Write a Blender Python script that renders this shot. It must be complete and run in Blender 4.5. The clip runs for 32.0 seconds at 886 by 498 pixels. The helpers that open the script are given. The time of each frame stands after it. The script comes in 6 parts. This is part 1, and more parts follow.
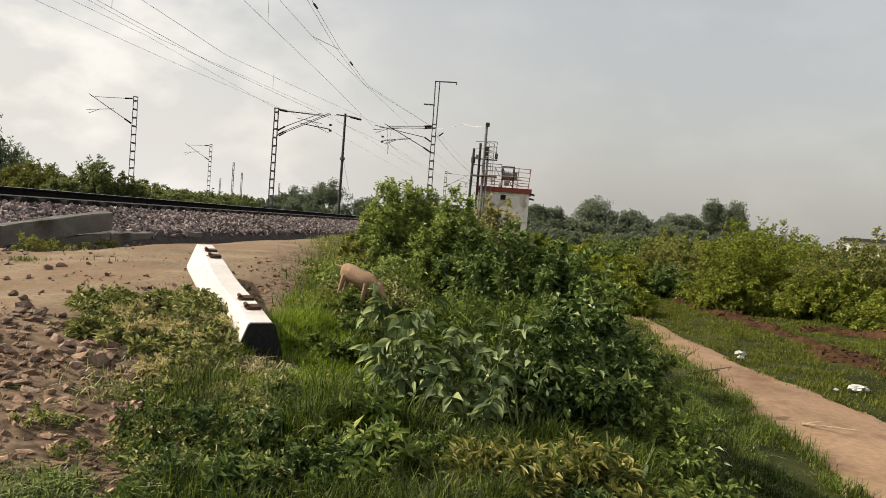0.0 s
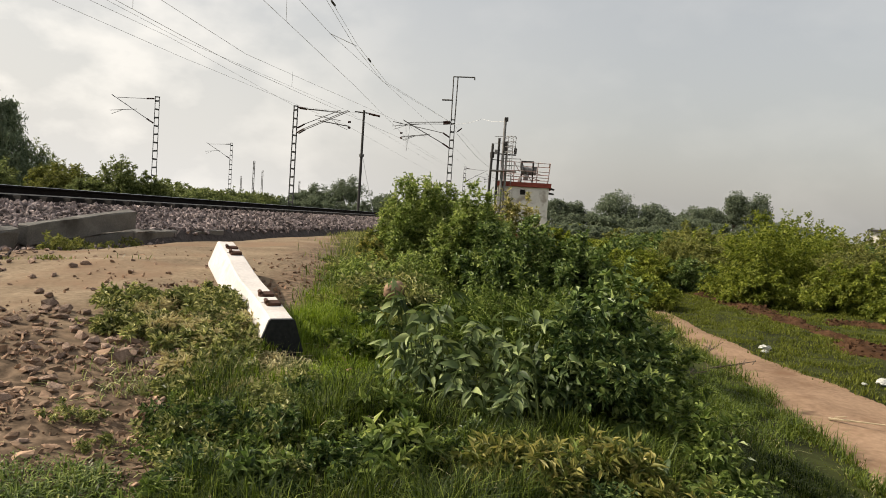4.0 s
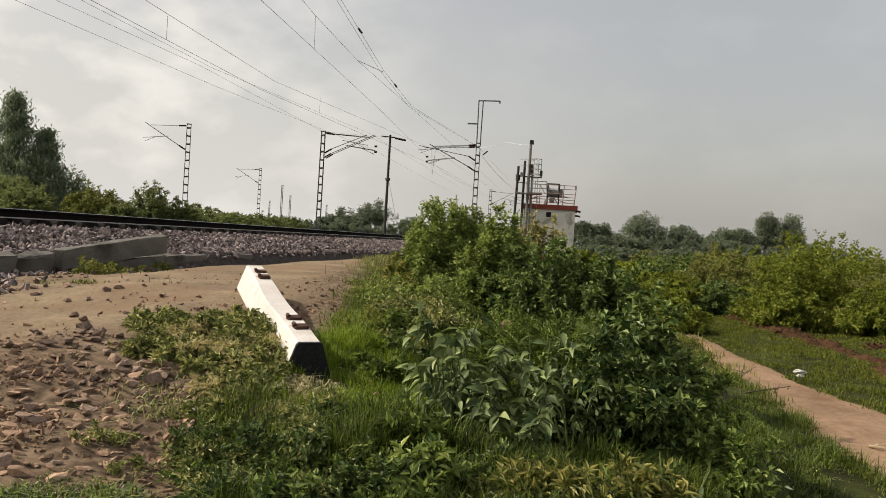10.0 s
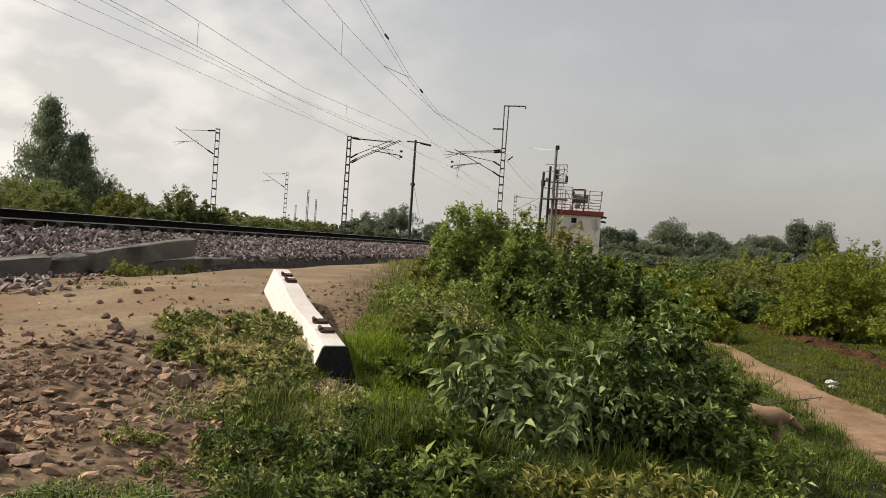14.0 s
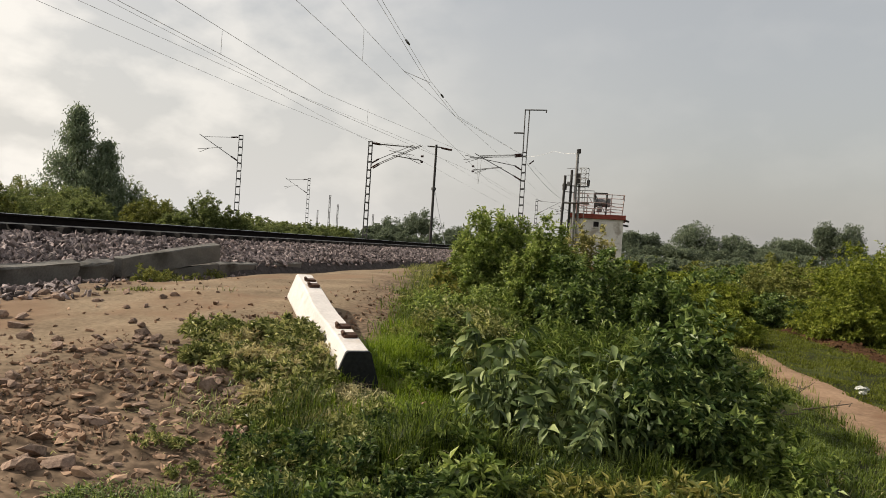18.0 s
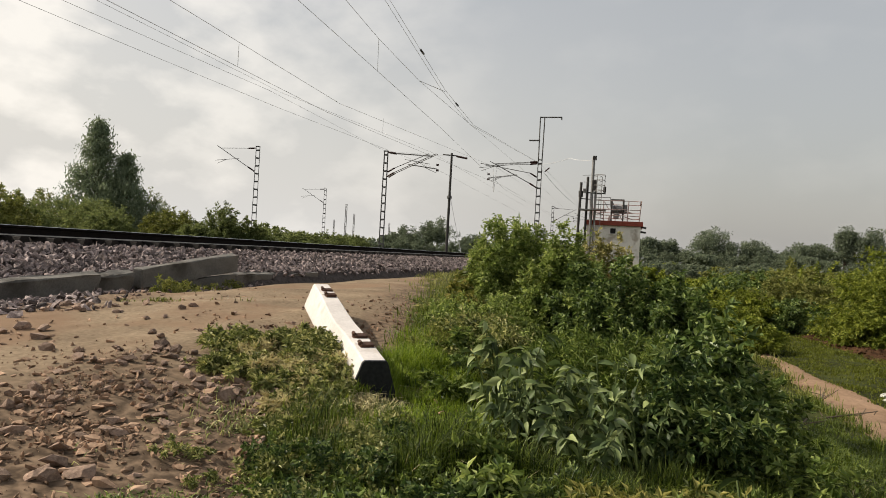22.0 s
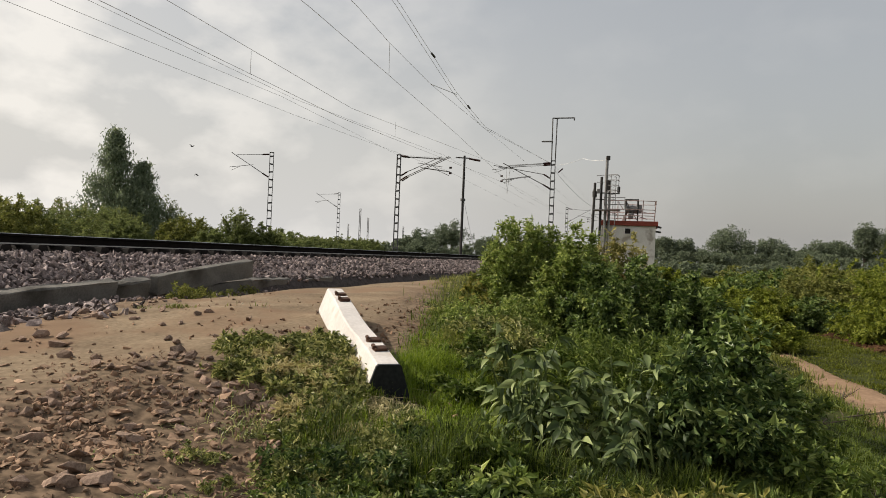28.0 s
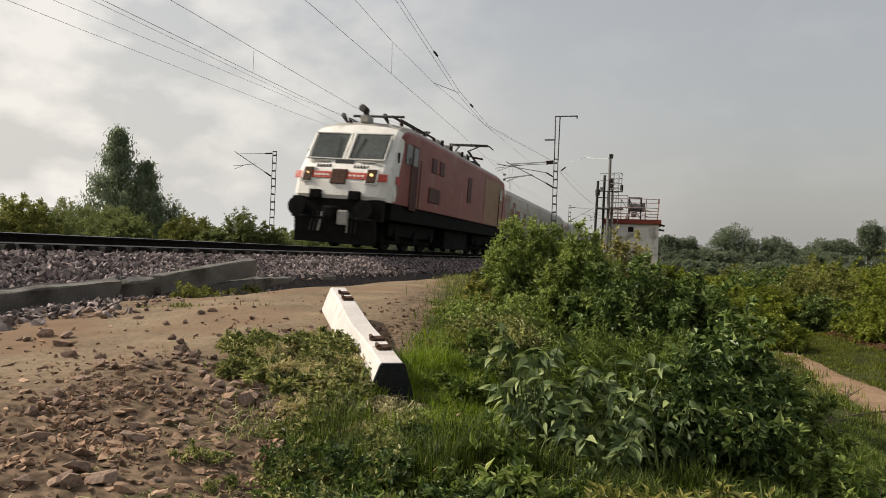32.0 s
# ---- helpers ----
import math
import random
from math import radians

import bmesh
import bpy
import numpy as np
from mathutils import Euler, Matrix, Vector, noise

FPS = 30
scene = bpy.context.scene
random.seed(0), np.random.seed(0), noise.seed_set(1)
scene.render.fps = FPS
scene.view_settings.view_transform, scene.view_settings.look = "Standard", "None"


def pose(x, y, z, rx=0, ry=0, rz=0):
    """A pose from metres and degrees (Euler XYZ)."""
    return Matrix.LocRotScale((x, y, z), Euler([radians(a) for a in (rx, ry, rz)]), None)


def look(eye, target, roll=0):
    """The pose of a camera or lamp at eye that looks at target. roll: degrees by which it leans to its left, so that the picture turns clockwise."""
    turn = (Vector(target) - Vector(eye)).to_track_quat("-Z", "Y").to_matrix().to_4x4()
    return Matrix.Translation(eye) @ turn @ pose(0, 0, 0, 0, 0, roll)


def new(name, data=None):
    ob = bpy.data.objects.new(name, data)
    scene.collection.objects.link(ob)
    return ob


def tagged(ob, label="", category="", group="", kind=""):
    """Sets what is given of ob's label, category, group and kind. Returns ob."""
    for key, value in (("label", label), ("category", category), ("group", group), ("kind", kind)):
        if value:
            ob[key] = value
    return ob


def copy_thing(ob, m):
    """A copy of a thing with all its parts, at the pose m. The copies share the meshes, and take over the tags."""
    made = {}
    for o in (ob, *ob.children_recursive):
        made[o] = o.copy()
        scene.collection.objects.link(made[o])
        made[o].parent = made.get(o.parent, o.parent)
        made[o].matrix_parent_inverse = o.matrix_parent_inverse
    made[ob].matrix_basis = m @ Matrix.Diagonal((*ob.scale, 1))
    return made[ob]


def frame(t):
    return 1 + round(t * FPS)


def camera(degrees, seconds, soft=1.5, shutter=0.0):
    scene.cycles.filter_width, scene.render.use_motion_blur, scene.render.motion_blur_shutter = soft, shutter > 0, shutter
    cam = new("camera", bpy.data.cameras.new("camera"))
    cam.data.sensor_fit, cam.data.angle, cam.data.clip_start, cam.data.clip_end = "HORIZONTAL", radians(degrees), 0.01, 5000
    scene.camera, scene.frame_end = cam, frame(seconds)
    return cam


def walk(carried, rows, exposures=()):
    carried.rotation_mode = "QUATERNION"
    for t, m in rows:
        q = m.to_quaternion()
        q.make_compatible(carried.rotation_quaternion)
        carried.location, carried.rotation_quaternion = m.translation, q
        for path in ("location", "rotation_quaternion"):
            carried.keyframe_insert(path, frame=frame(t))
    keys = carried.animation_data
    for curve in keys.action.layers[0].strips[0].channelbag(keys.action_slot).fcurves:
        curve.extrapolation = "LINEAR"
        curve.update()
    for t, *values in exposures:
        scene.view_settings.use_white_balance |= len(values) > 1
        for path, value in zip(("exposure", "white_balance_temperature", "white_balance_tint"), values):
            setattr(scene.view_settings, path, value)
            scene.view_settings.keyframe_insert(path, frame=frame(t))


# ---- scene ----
cam = camera(67.2, 32.0, soft=0.9, shutter=0.2)
PATH = [
    (0.0, (0.002, -0.008, 1.492), (-1.133, 9.920, 1.111), 4.44),
    (0.5, (0.001, -0.004, 1.491), (-1.215, 9.913, 1.079), 4.46),
    (1.0, (0.001, -0.002, 1.489), (-1.254, 9.908, 1.020), 4.16),
    (1.5, (0.001, -0.001, 1.488), (-1.207, 9.919, 1.106), 4.56),
    (2.0, (0.002, -0.000, 1.487), (-1.253, 9.912, 1.073), 4.63),
    (2.5, (0.004, 0.002, 1.486), (-1.277, 9.911, 1.082), 4.52),
    (3.0, (0.006, 0.003, 1.486), (-1.303, 9.911, 1.136), 4.46),
    (3.5, (0.008, 0.004, 1.486), (-1.355, 9.898, 1.003), 4.05),
    (5.5, (0.009, 0.002, 1.488), (-1.588, 9.867, 1.123), 3.88),
    (6.0, (0.010, 0.002, 1.489), (-1.637, 9.859, 1.141), 3.64),
    (6.5, (0.013, 0.001, 1.489), (-1.628, 9.863, 1.249), 3.51),
    (7.0, (0.013, -0.002, 1.489), (-1.657, 9.857, 1.335), 2.96),
    (7.5, (0.013, -0.005, 1.490), (-1.675, 9.850, 1.314), 3.19),
    (8.0, (0.012, -0.006, 1.489), (-1.746, 9.837, 1.320), 3.09),
    (8.5, (0.012, -0.005, 1.489), (-1.757, 9.836, 1.351), 3.46),
    (9.0, (0.011, -0.005, 1.489), (-1.756, 9.837, 1.330), 3.55),
    (9.5, (0.009, -0.005, 1.489), (-1.840, 9.821, 1.336), 3.56),
    (10.0, (0.007, -0.004, 1.489), (-1.823, 9.826, 1.340), 3.57),
    (10.5, (0.005, -0.002, 1.488), (-1.859, 9.822, 1.399), 3.59),
    (11.0, (0.003, -0.003, 1.488), (-1.866, 9.820, 1.376), 3.62),
    (11.5, (0.000, -0.005, 1.488), (-1.971, 9.798, 1.365), 3.65),
    (12.0, (-0.001, -0.007, 1.489), (-2.044, 9.781, 1.341), 3.87),
    (12.5, (-0.002, -0.008, 1.489), (-2.033, 9.782, 1.318), 3.90),
    (13.0, (-0.002, -0.008, 1.489), (-2.112, 9.765, 1.313), 4.10),
    (13.5, (-0.003, -0.007, 1.489), (-2.127, 9.763, 1.337), 4.08),
    (14.0, (-0.004, -0.006, 1.490), (-2.194, 9.750, 1.392), 3.98),
    (14.5, (-0.005, -0.006, 1.491), (-2.239, 9.741, 1.468), 3.85),
    (16.5, (-0.004, -0.014, 1.492), (-2.380, 9.699, 1.438), 3.67),
    (17.0, (-0.006, -0.014, 1.493), (-2.428, 9.688, 1.380), 3.79),
    (17.5, (-0.009, -0.012, 1.493), (-2.450, 9.685, 1.381), 3.64),
    (18.0, (-0.011, -0.010, 1.493), (-2.512, 9.672, 1.441), 3.78),
    (18.5, (-0.012, -0.009, 1.494), (-2.539, 9.667, 1.439), 3.49),
    (19.0, (-0.012, -0.008, 1.494), (-2.507, 9.675, 1.407), 3.63),
    (19.5, (-0.012, -0.009, 1.494), (-2.500, 9.677, 1.436), 3.65),
    (20.0, (-0.012, -0.008, 1.494), (-2.535, 9.668, 1.457), 3.53),
    (20.5, (-0.011, -0.007, 1.495), (-2.566, 9.661, 1.455), 3.61),
    (21.0, (-0.010, -0.007, 1.496), (-2.615, 9.648, 1.470), 3.34),
    (21.5, (-0.009, -0.007, 1.497), (-2.701, 9.624, 1.503), 3.19),
    (22.0, (-0.009, -0.009, 1.498), (-2.752, 9.608, 1.554), 3.28),
    (22.5, (-0.010, -0.011, 1.499), (-2.839, 9.580, 1.583), 3.15),
    (23.0, (-0.011, -0.015, 1.499), (-2.910, 9.555, 1.623), 3.13),
    (23.5, (-0.012, -0.017, 1.500), (-2.994, 9.527, 1.651), 3.12),
    (24.0, (-0.011, -0.017, 1.500), (-2.991, 9.528, 1.617), 3.18),
    (24.5, (-0.009, -0.016, 1.500), (-3.025, 9.518, 1.605), 3.04),
    (25.0, (-0.008, -0.016, 1.501), (-3.010, 9.521, 1.664), 2.97),
    (25.5, (-0.006, -0.015, 1.501), (-3.015, 9.520, 1.658), 2.90),
    (27.5, (0.006, -0.006, 1.500), (-2.965, 9.543, 1.586), 2.23),
    (28.0, (0.006, -0.004, 1.500), (-2.945, 9.551, 1.587), 2.44),
    (28.5, (0.004, -0.002, 1.499), (-2.936, 9.557, 1.533), 2.39),
    (29.0, (0.001, 0.000, 1.499), (-2.972, 9.548, 1.509), 2.25),
    (29.5, (-0.002, 0.003, 1.499), (-2.979, 9.549, 1.504), 2.43),
    (30.0, (-0.002, 0.005, 1.499), (-2.950, 9.560, 1.476), 2.36),
    (30.5, (-0.000, 0.006, 1.499), (-2.987, 9.549, 1.484), 2.33),
    (31.0, (0.000, 0.004, 1.499), (-3.009, 9.541, 1.479), 2.55),
    (31.5, (-0.000, 0.002, 1.500), (-2.955, 9.556, 1.493), 2.40),
    (32.0, (0.000, 0.000, 1.500), (-2.990, 9.542, 1.565), 2.33),
]
walk(cam, [(t, look(eye, target, roll)) for t, eye, target, roll in PATH],
     exposures=[(0.0, 0.2, 6850, 10), (7.0, 0.18, 6800, 10), (9.0, 0.02, 6850, 10), (19.0, 0.03, 6800, 10), (22.0, 0.03, 6780, 10), (24.0, -0.09, 6680, 10), (32.0, -0.08, 6700, 10)])

# ---- sky and sun ----
SUN_AZ, SUN_EL = -93.0, 38.0
world = bpy.data.worlds.new("hazy_sky")
scene.world = world
world.use_nodes = True
wn, wl = world.node_tree.nodes, world.node_tree.links
wn.clear()
w_out = wn.new("ShaderNodeOutputWorld")
w_bg = wn.new("ShaderNodeBackground")
w_sky = wn.new("ShaderNodeTexSky")
w_sky.sky_type = "NISHITA"
w_sky.sun_disc = False
w_sky.sun_elevation, w_sky.sun_rotation = radians(SUN_EL), radians(SUN_AZ)
w_sky.air_density, w_sky.dust_density, w_sky.ozone_density = 1.3, 6.0, 1.0
w_co = wn.new("ShaderNodeTexCoord")
w_map = wn.new("ShaderNodeMapping")
w_map.inputs["Rotation"].default_value = (0.5, 0.35, 0.8)
w_map.inputs["Location"].default_value = (3.3, 1.7, 5.1)
w_map.inputs["Scale"].default_value = (1.9, 1.9, 3.4)
w_noise = wn.new("ShaderNodeTexNoise")
w_noise.inputs["Scale"].default_value, w_noise.inputs["Detail"].default_value = 4.2, 9.0
w_noise.inputs["Roughness"].default_value = 0.5
w_ramp = wn.new("ShaderNodeValToRGB")
w_ramp.color_ramp.elements[0].position, w_ramp.color_ramp.elements[1].position = 0.44, 0.64
w_hz = wn.new("ShaderNodeMix")
w_hz.data_type = "RGBA"
w_hz.inputs[7].default_value = (6.5, 6.5, 6.45, 1)
w_cl = wn.new("ShaderNodeMix")
w_cl.data_type = "RGBA"
w_cl.inputs[7].default_value = (10.1, 9.75, 9.2, 1)
w_half = wn.new("ShaderNodeMath")
w_half.operation = "MULTIPLY"
w_half.inputs[1].default_value = 0.46
wl.new(w_co.outputs["Generated"], w_map.inputs["Vector"])
wl.new(w_map.outputs["Vector"], w_noise.inputs["Vector"])
wl.new(w_noise.outputs["Fac"], w_ramp.inputs["Fac"])
w_sep = wn.new("ShaderNodeSeparateXYZ")
w_side = wn.new("ShaderNodeMapRange")
w_side.inputs[1].default_value, w_side.inputs[2].default_value = -0.2, -0.72
w_side.inputs[3].default_value, w_side.inputs[4].default_value = 0.1, 1.25
w_mul = wn.new("ShaderNodeMath")
w_mul.operation = "MULTIPLY"
wl.new(w_co.outputs["Generated"], w_sep.inputs[0])
w_low = wn.new("ShaderNodeMapRange")
w_low.inputs[1].default_value, w_low.inputs[2].default_value = 0.02, 0.4
w_low.inputs[3].default_value, w_low.inputs[4].default_value = 0.5, 0.0
wl.new(w_sep.outputs["Z"], w_low.inputs[0])
w_west = wn.new("ShaderNodeMapRange")
w_west.inputs[1].default_value, w_west.inputs[2].default_value = 0.12, -0.45
w_west.inputs[3].default_value, w_west.inputs[4].default_value = 0.08, 1.0
w_thick = wn.new("ShaderNodeMath")
w_thick.operation = "MULTIPLY_ADD"
w_thick.inputs[2].default_value = 0.46
wl.new(w_sep.outputs["X"], w_west.inputs[0])
wl.new(w_low.outputs[0], w_thick.inputs[0])
wl.new(w_west.outputs[0], w_thick.inputs[1])
wl.new(w_thick.outputs[0], w_hz.inputs[0])
wl.new(w_sep.outputs["X"], w_side.inputs[0])
wl.new(w_ramp.outputs["Color"], w_mul.inputs[0])
wl.new(w_side.outputs[0], w_mul.inputs[1])
wl.new(w_mul.outputs[0], w_half.inputs[0])
wl.new(w_sky.outputs["Color"], w_hz.inputs[6])
wl.new(w_hz.outputs[2], w_cl.inputs[6])
wl.new(w_half.outputs[0], w_cl.inputs[0])
wl.new(w_cl.outputs[2], w_bg.inputs["Color"])
w_bg.inputs["Strength"].default_value = 0.111
wl.new(w_bg.outputs[0], w_out.inputs["Surface"])

sun_dir = Vector((math.sin(radians(SUN_AZ)) * math.cos(radians(SUN_EL)),
                  math.cos(radians(SUN_AZ)) * math.cos(radians(SUN_EL)), math.sin(radians(SUN_EL))))
sun = new("sun", bpy.data.lights.new("sun", "SUN"))
sun.data.energy, sun.data.angle, sun.data.color = 5.0, radians(1.0), (1.0, 0.93, 0.82)
sun.matrix_world = look(sun_dir * 60, (0, 0, 0))


# ---- materials ----
def material(name, low, high, scale=3.0, rough=0.8, bump=0.3, fine=30.0, metal=0.0, random_tint=0.0, island=False,
             spots=None, spot_scale=1.2, spot_at=0.62, coat=0.0, spec=0.2):
    m = bpy.data.materials.new(name)
    m.use_nodes = True
    n, l = m.node_tree.nodes, m.node_tree.links
    bsdf = n["Principled BSDF"]
    bsdf.inputs["Roughness"].default_value, bsdf.inputs["Metallic"].default_value = rough, metal
    bsdf.inputs["Coat Weight"].default_value = coat
    bsdf.inputs["Specular IOR Level"].default_value = spec
    co = n.new("ShaderNodeTexCoord")
    big, small = n.new("ShaderNodeTexNoise"), n.new("ShaderNodeTexNoise")
    big.inputs["Scale"].default_value, big.inputs["Detail"].default_value = scale, 5.0
    small.inputs["Scale"].default_value, small.inputs["Detail"].default_value = fine, 4.0
    add = n.new("ShaderNodeMath")
    add.operation = "MULTIPLY_ADD"
    add.inputs[1].default_value = 0.45
    half = n.new("ShaderNodeMath")
    half.operation = "MULTIPLY"
    half.inputs[1].default_value = 0.55
    ramp = n.new("ShaderNodeValToRGB")
    ramp.color_ramp.elements[0].position, ramp.color_ramp.elements[1].position = 0.33, 0.67
    ramp.color_ramp.elements[0].color, ramp.color_ramp.elements[1].color = (*low, 1), (*high, 1)
    l.new(co.outputs["Object"], big.inputs["Vector"])
    l.new(co.outputs["Object"], small.inputs["Vector"])
    l.new(big.outputs["Fac"], half.inputs[0])
    l.new(small.outputs["Fac"], add.inputs[0])
    l.new(half.outputs[0], add.inputs[2])
    l.new(add.outputs[0], ramp.inputs["Fac"])
    colour = ramp.outputs["Color"]
    if spots:
        sp = n.new("ShaderNodeTexNoise")
        sp.inputs["Scale"].default_value, sp.inputs["Detail"].default_value = spot_scale, 8.0
        l.new(co.outputs["Object"], sp.inputs["Vector"])
        sr = n.new("ShaderNodeValToRGB")
        sr.color_ramp.elements[0].position, sr.color_ramp.elements[1].position = spot_at - 0.06, spot_at + 0.06
        l.new(sp.outputs["Fac"], sr.inputs["Fac"])
        mx = n.new("ShaderNodeMix")
        mx.data_type = "RGBA"
        mx.inputs[7].default_value = (*spots, 1)
        l.new(sr.outputs["Color"], mx.inputs[0])
        l.new(colour, mx.inputs[6])
        colour = mx.outputs[2]
    if random_tint:
        src = n.new("ShaderNodeNewGeometry").outputs["Random Per Island"] if island else n.new("ShaderNodeObjectInfo").outputs["Random"]
        rng = n.new("ShaderNodeMapRange")
        rng.inputs[3].default_value, rng.inputs[4].default_value = 1 - random_tint, 1 + random_tint
        l.new(src, rng.inputs[0])
        hsv = n.new("ShaderNodeHueSaturation")
        l.new(rng.outputs[0], hsv.inputs["Value"])
        l.new(colour, hsv.inputs["Color"])
        colour = hsv.outputs["Color"]
    l.new(colour, bsdf.inputs["Base Color"])
    if bump:
        b = n.new("ShaderNodeBump")
        b.inputs["Strength"].default_value, b.inputs["Distance"].default_value = bump, 0.02
        l.new(add.outputs[0], b.inputs["Height"])
        l.new(b.outputs[0], bsdf.inputs["Normal"])
    return m


def leaf_material(name, dark, mid, light, through_light=0.35, rough=0.45, sheen=0.42):
    m = bpy.data.materials.new(name)
    m.use_nodes = True
    n, l = m.node_tree.nodes, m.node_tree.links
    bsdf, out = n["Principled BSDF"], n["Material Output"]
    bsdf.inputs["Roughness"].default_value = rough
    bsdf.inputs["Specular IOR Level"].default_value = sheen
    geo, info = n.new("ShaderNodeNewGeometry"), n.new("ShaderNodeObjectInfo")
    co, nz = n.new("ShaderNodeTexCoord"), n.new("ShaderNodeTexNoise")
    nz.inputs["Scale"].default_value, nz.inputs["Detail"].default_value = 2.2, 3.0
    l.new(co.outputs["Object"], nz.inputs["Vector"])
    s1 = n.new("ShaderNodeMath")
    s1.operation = "ADD"
    l.new(geo.outputs["Random Per Island"], s1.inputs[0])
    l.new(info.outputs["Random"], s1.inputs[1])
    fr = n.new("ShaderNodeMath")
    fr.operation = "FRACT"
    l.new(s1.outputs[0], fr.inputs[0])
    s2 = n.new("ShaderNodeMath")
    s2.operation = "MULTIPLY_ADD"
    s2.inputs[1].default_value = 0.6
    l.new(fr.outputs[0], s2.inputs[0])
    s3 = n.new("ShaderNodeMath")
    s3.operation = "MULTIPLY"
    s3.inputs[1].default_value = 0.4
    l.new(nz.outputs["Fac"], s3.inputs[0])
    l.new(s3.outputs[0], s2.inputs[2])
    ramp = n.new("ShaderNodeValToRGB")
    e = ramp.color_ramp.elements
    e[0].position, e[0].color = 0.1, (*dark, 1)
    e[1].position, e[1].color = 0.9, (*light, 1)
    x = e.new(0.5)
    x.color = (*mid, 1)
    l.new(s2.outputs[0], ramp.inputs["Fac"])
    l.new(ramp.outputs["Color"], bsdf.inputs["Base Color"])
    tr = n.new("ShaderNodeBsdfTranslucent")
    br = n.new("ShaderNodeHueSaturation")
    br.inputs["Value"].default_value, br.inputs["Saturation"].default_value = 1.5, 1.1
    l.new(ramp.outputs["Color"], br.inputs["Color"])
    l.new(br.outputs["Color"], tr.inputs["Color"])
    mix = n.new("ShaderNodeMixShader")
    mix.inputs[0].default_value = through_light
    l.new(bsdf.outputs[0], mix.inputs[1])
    l.new(tr.outputs[0], mix.inputs[2])
    l.new(mix.outputs[0], out.inputs["Surface"])
    return m


def glow(name, colour, strength):
    m = bpy.data.materials.new(name)
    m.use_nodes = True
    b = m.node_tree.nodes["Principled BSDF"]
    b.inputs["Base Color"].default_value = (*colour, 1)
    b.inputs["Emission Color"].default_value = (*colour, 1)
    b.inputs["Emission Strength"].default_value = strength
    return m


M_BALLAST = material("ballast_bed", (0.025, 0.021, 0.02), (0.1, 0.083, 0.076), 9, 0.95, 1.0, 22)
M_STONE = material("ballast_stone", (0.062, 0.049, 0.047), (0.37, 0.303, 0.284), 9, 0.9, 0.6, 60, random_tint=0.75, island=True)
M_LOOSE = material("loose_stone", (0.14, 0.092, 0.068), (0.38, 0.272, 0.205), 7, 0.9, 0.6, 50, random_tint=0.35)
M_GRAVEL = material("brown_gravel", (0.16, 0.1, 0.064), (0.38, 0.255, 0.172), 7, 0.92, 0.5, 50, random_tint=0.4, island=True)
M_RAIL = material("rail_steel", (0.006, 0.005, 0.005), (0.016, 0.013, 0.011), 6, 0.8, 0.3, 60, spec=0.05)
M_RAILTOP = material("polished_rail", (0.4, 0.4, 0.4), (0.62, 0.62, 0.6), 4, 0.28, 0.05, 90, metal=0.9)
# dusty foot, with the sky's highlight along it painted in as pale colour
M_FOOT = material("dusty_highlit_rail_foot", (0.3, 0.27, 0.24), (0.46, 0.43, 0.39), 5, 0.8, 0.2, 60)
M_CONC = material("weathered_concrete", (0.12, 0.11, 0.095), (0.25, 0.235, 0.205), 3, 0.9, 0.5, 45, spots=(0.08, 0.07, 0.06))
M_SLAB = material("grimy_concrete", (0.1, 0.094, 0.084), (0.21, 0.198, 0.178), 3, 0.92, 0.7, 45, spots=(0.05, 0.045, 0.038))
# stained concrete, taken near-black so its colour carries the shade below the rail
M_TIE = material("stained_shaded_concrete", (0.008, 0.007, 0.006), (0.022, 0.018, 0.016), 5, 0.9, 0.5, 45)
M_WHITE = material("whitewash", (0.5, 0.465, 0.44), (0.66, 0.625, 0.595), 3, 0.75, 0.35, 35, spots=(0.5, 0.45, 0.4), spot_scale=5, spot_at=0.68)
M_BLACK = material("black_paint", (0.01, 0.011, 0.014), (0.03, 0.032, 0.036), 5, 0.6, 0.3, 40)
M_RUST = material("rusty_iron", (0.035, 0.018, 0.012), (0.1, 0.05, 0.032), 8, 0.8, 0.6, 60)
M_MAST = material("galvanised_steel", (0.075, 0.073, 0.07), (0.15, 0.147, 0.14), 4, 0.65, 0.2, 50, metal=0.3)
M_DARKPOLE = material("dark_pole", (0.03, 0.028, 0.026), (0.07, 0.065, 0.06), 3, 0.7, 0.3, 40)
M_INSUL = material("brown_porcelain", (0.03, 0.015, 0.012), (0.06, 0.03, 0.025), 4, 0.25, 0.0, 40)
M_WIRE = material("overhead_copper", (0.52, 0.52, 0.515), (0.64, 0.64, 0.63), 3, 0.6, 0.0, 40)
M_HUT = material("cream_plaster", (0.64, 0.6, 0.54), (0.8, 0.76, 0.7), 1.4, 0.9, 0.4, 25, spots=(0.42, 0.37, 0.31), spot_scale=1.7, spot_at=0.63)
M_HUTRED = material("red_oxide_paint", (0.2, 0.045, 0.032), (0.33, 0.085, 0.06), 3, 0.8, 0.3, 30)
M_SIGNAL = material("grey_steel", (0.16, 0.155, 0.15), (0.3, 0.29, 0.28), 4, 0.55, 0.2, 40, metal=0.3)
M_RAILING = material("faded_pink_railing", (0.3, 0.2, 0.18), (0.48, 0.36, 0.33), 4, 0.7, 0.2, 40)
# for solid blocks on walls: dark colour stands in for the openings' unlit inside
M_DARK = material("hollow_shade", (0.012, 0.011, 0.01), (0.03, 0.027, 0.025), 4, 0.9, 0.0, 30)
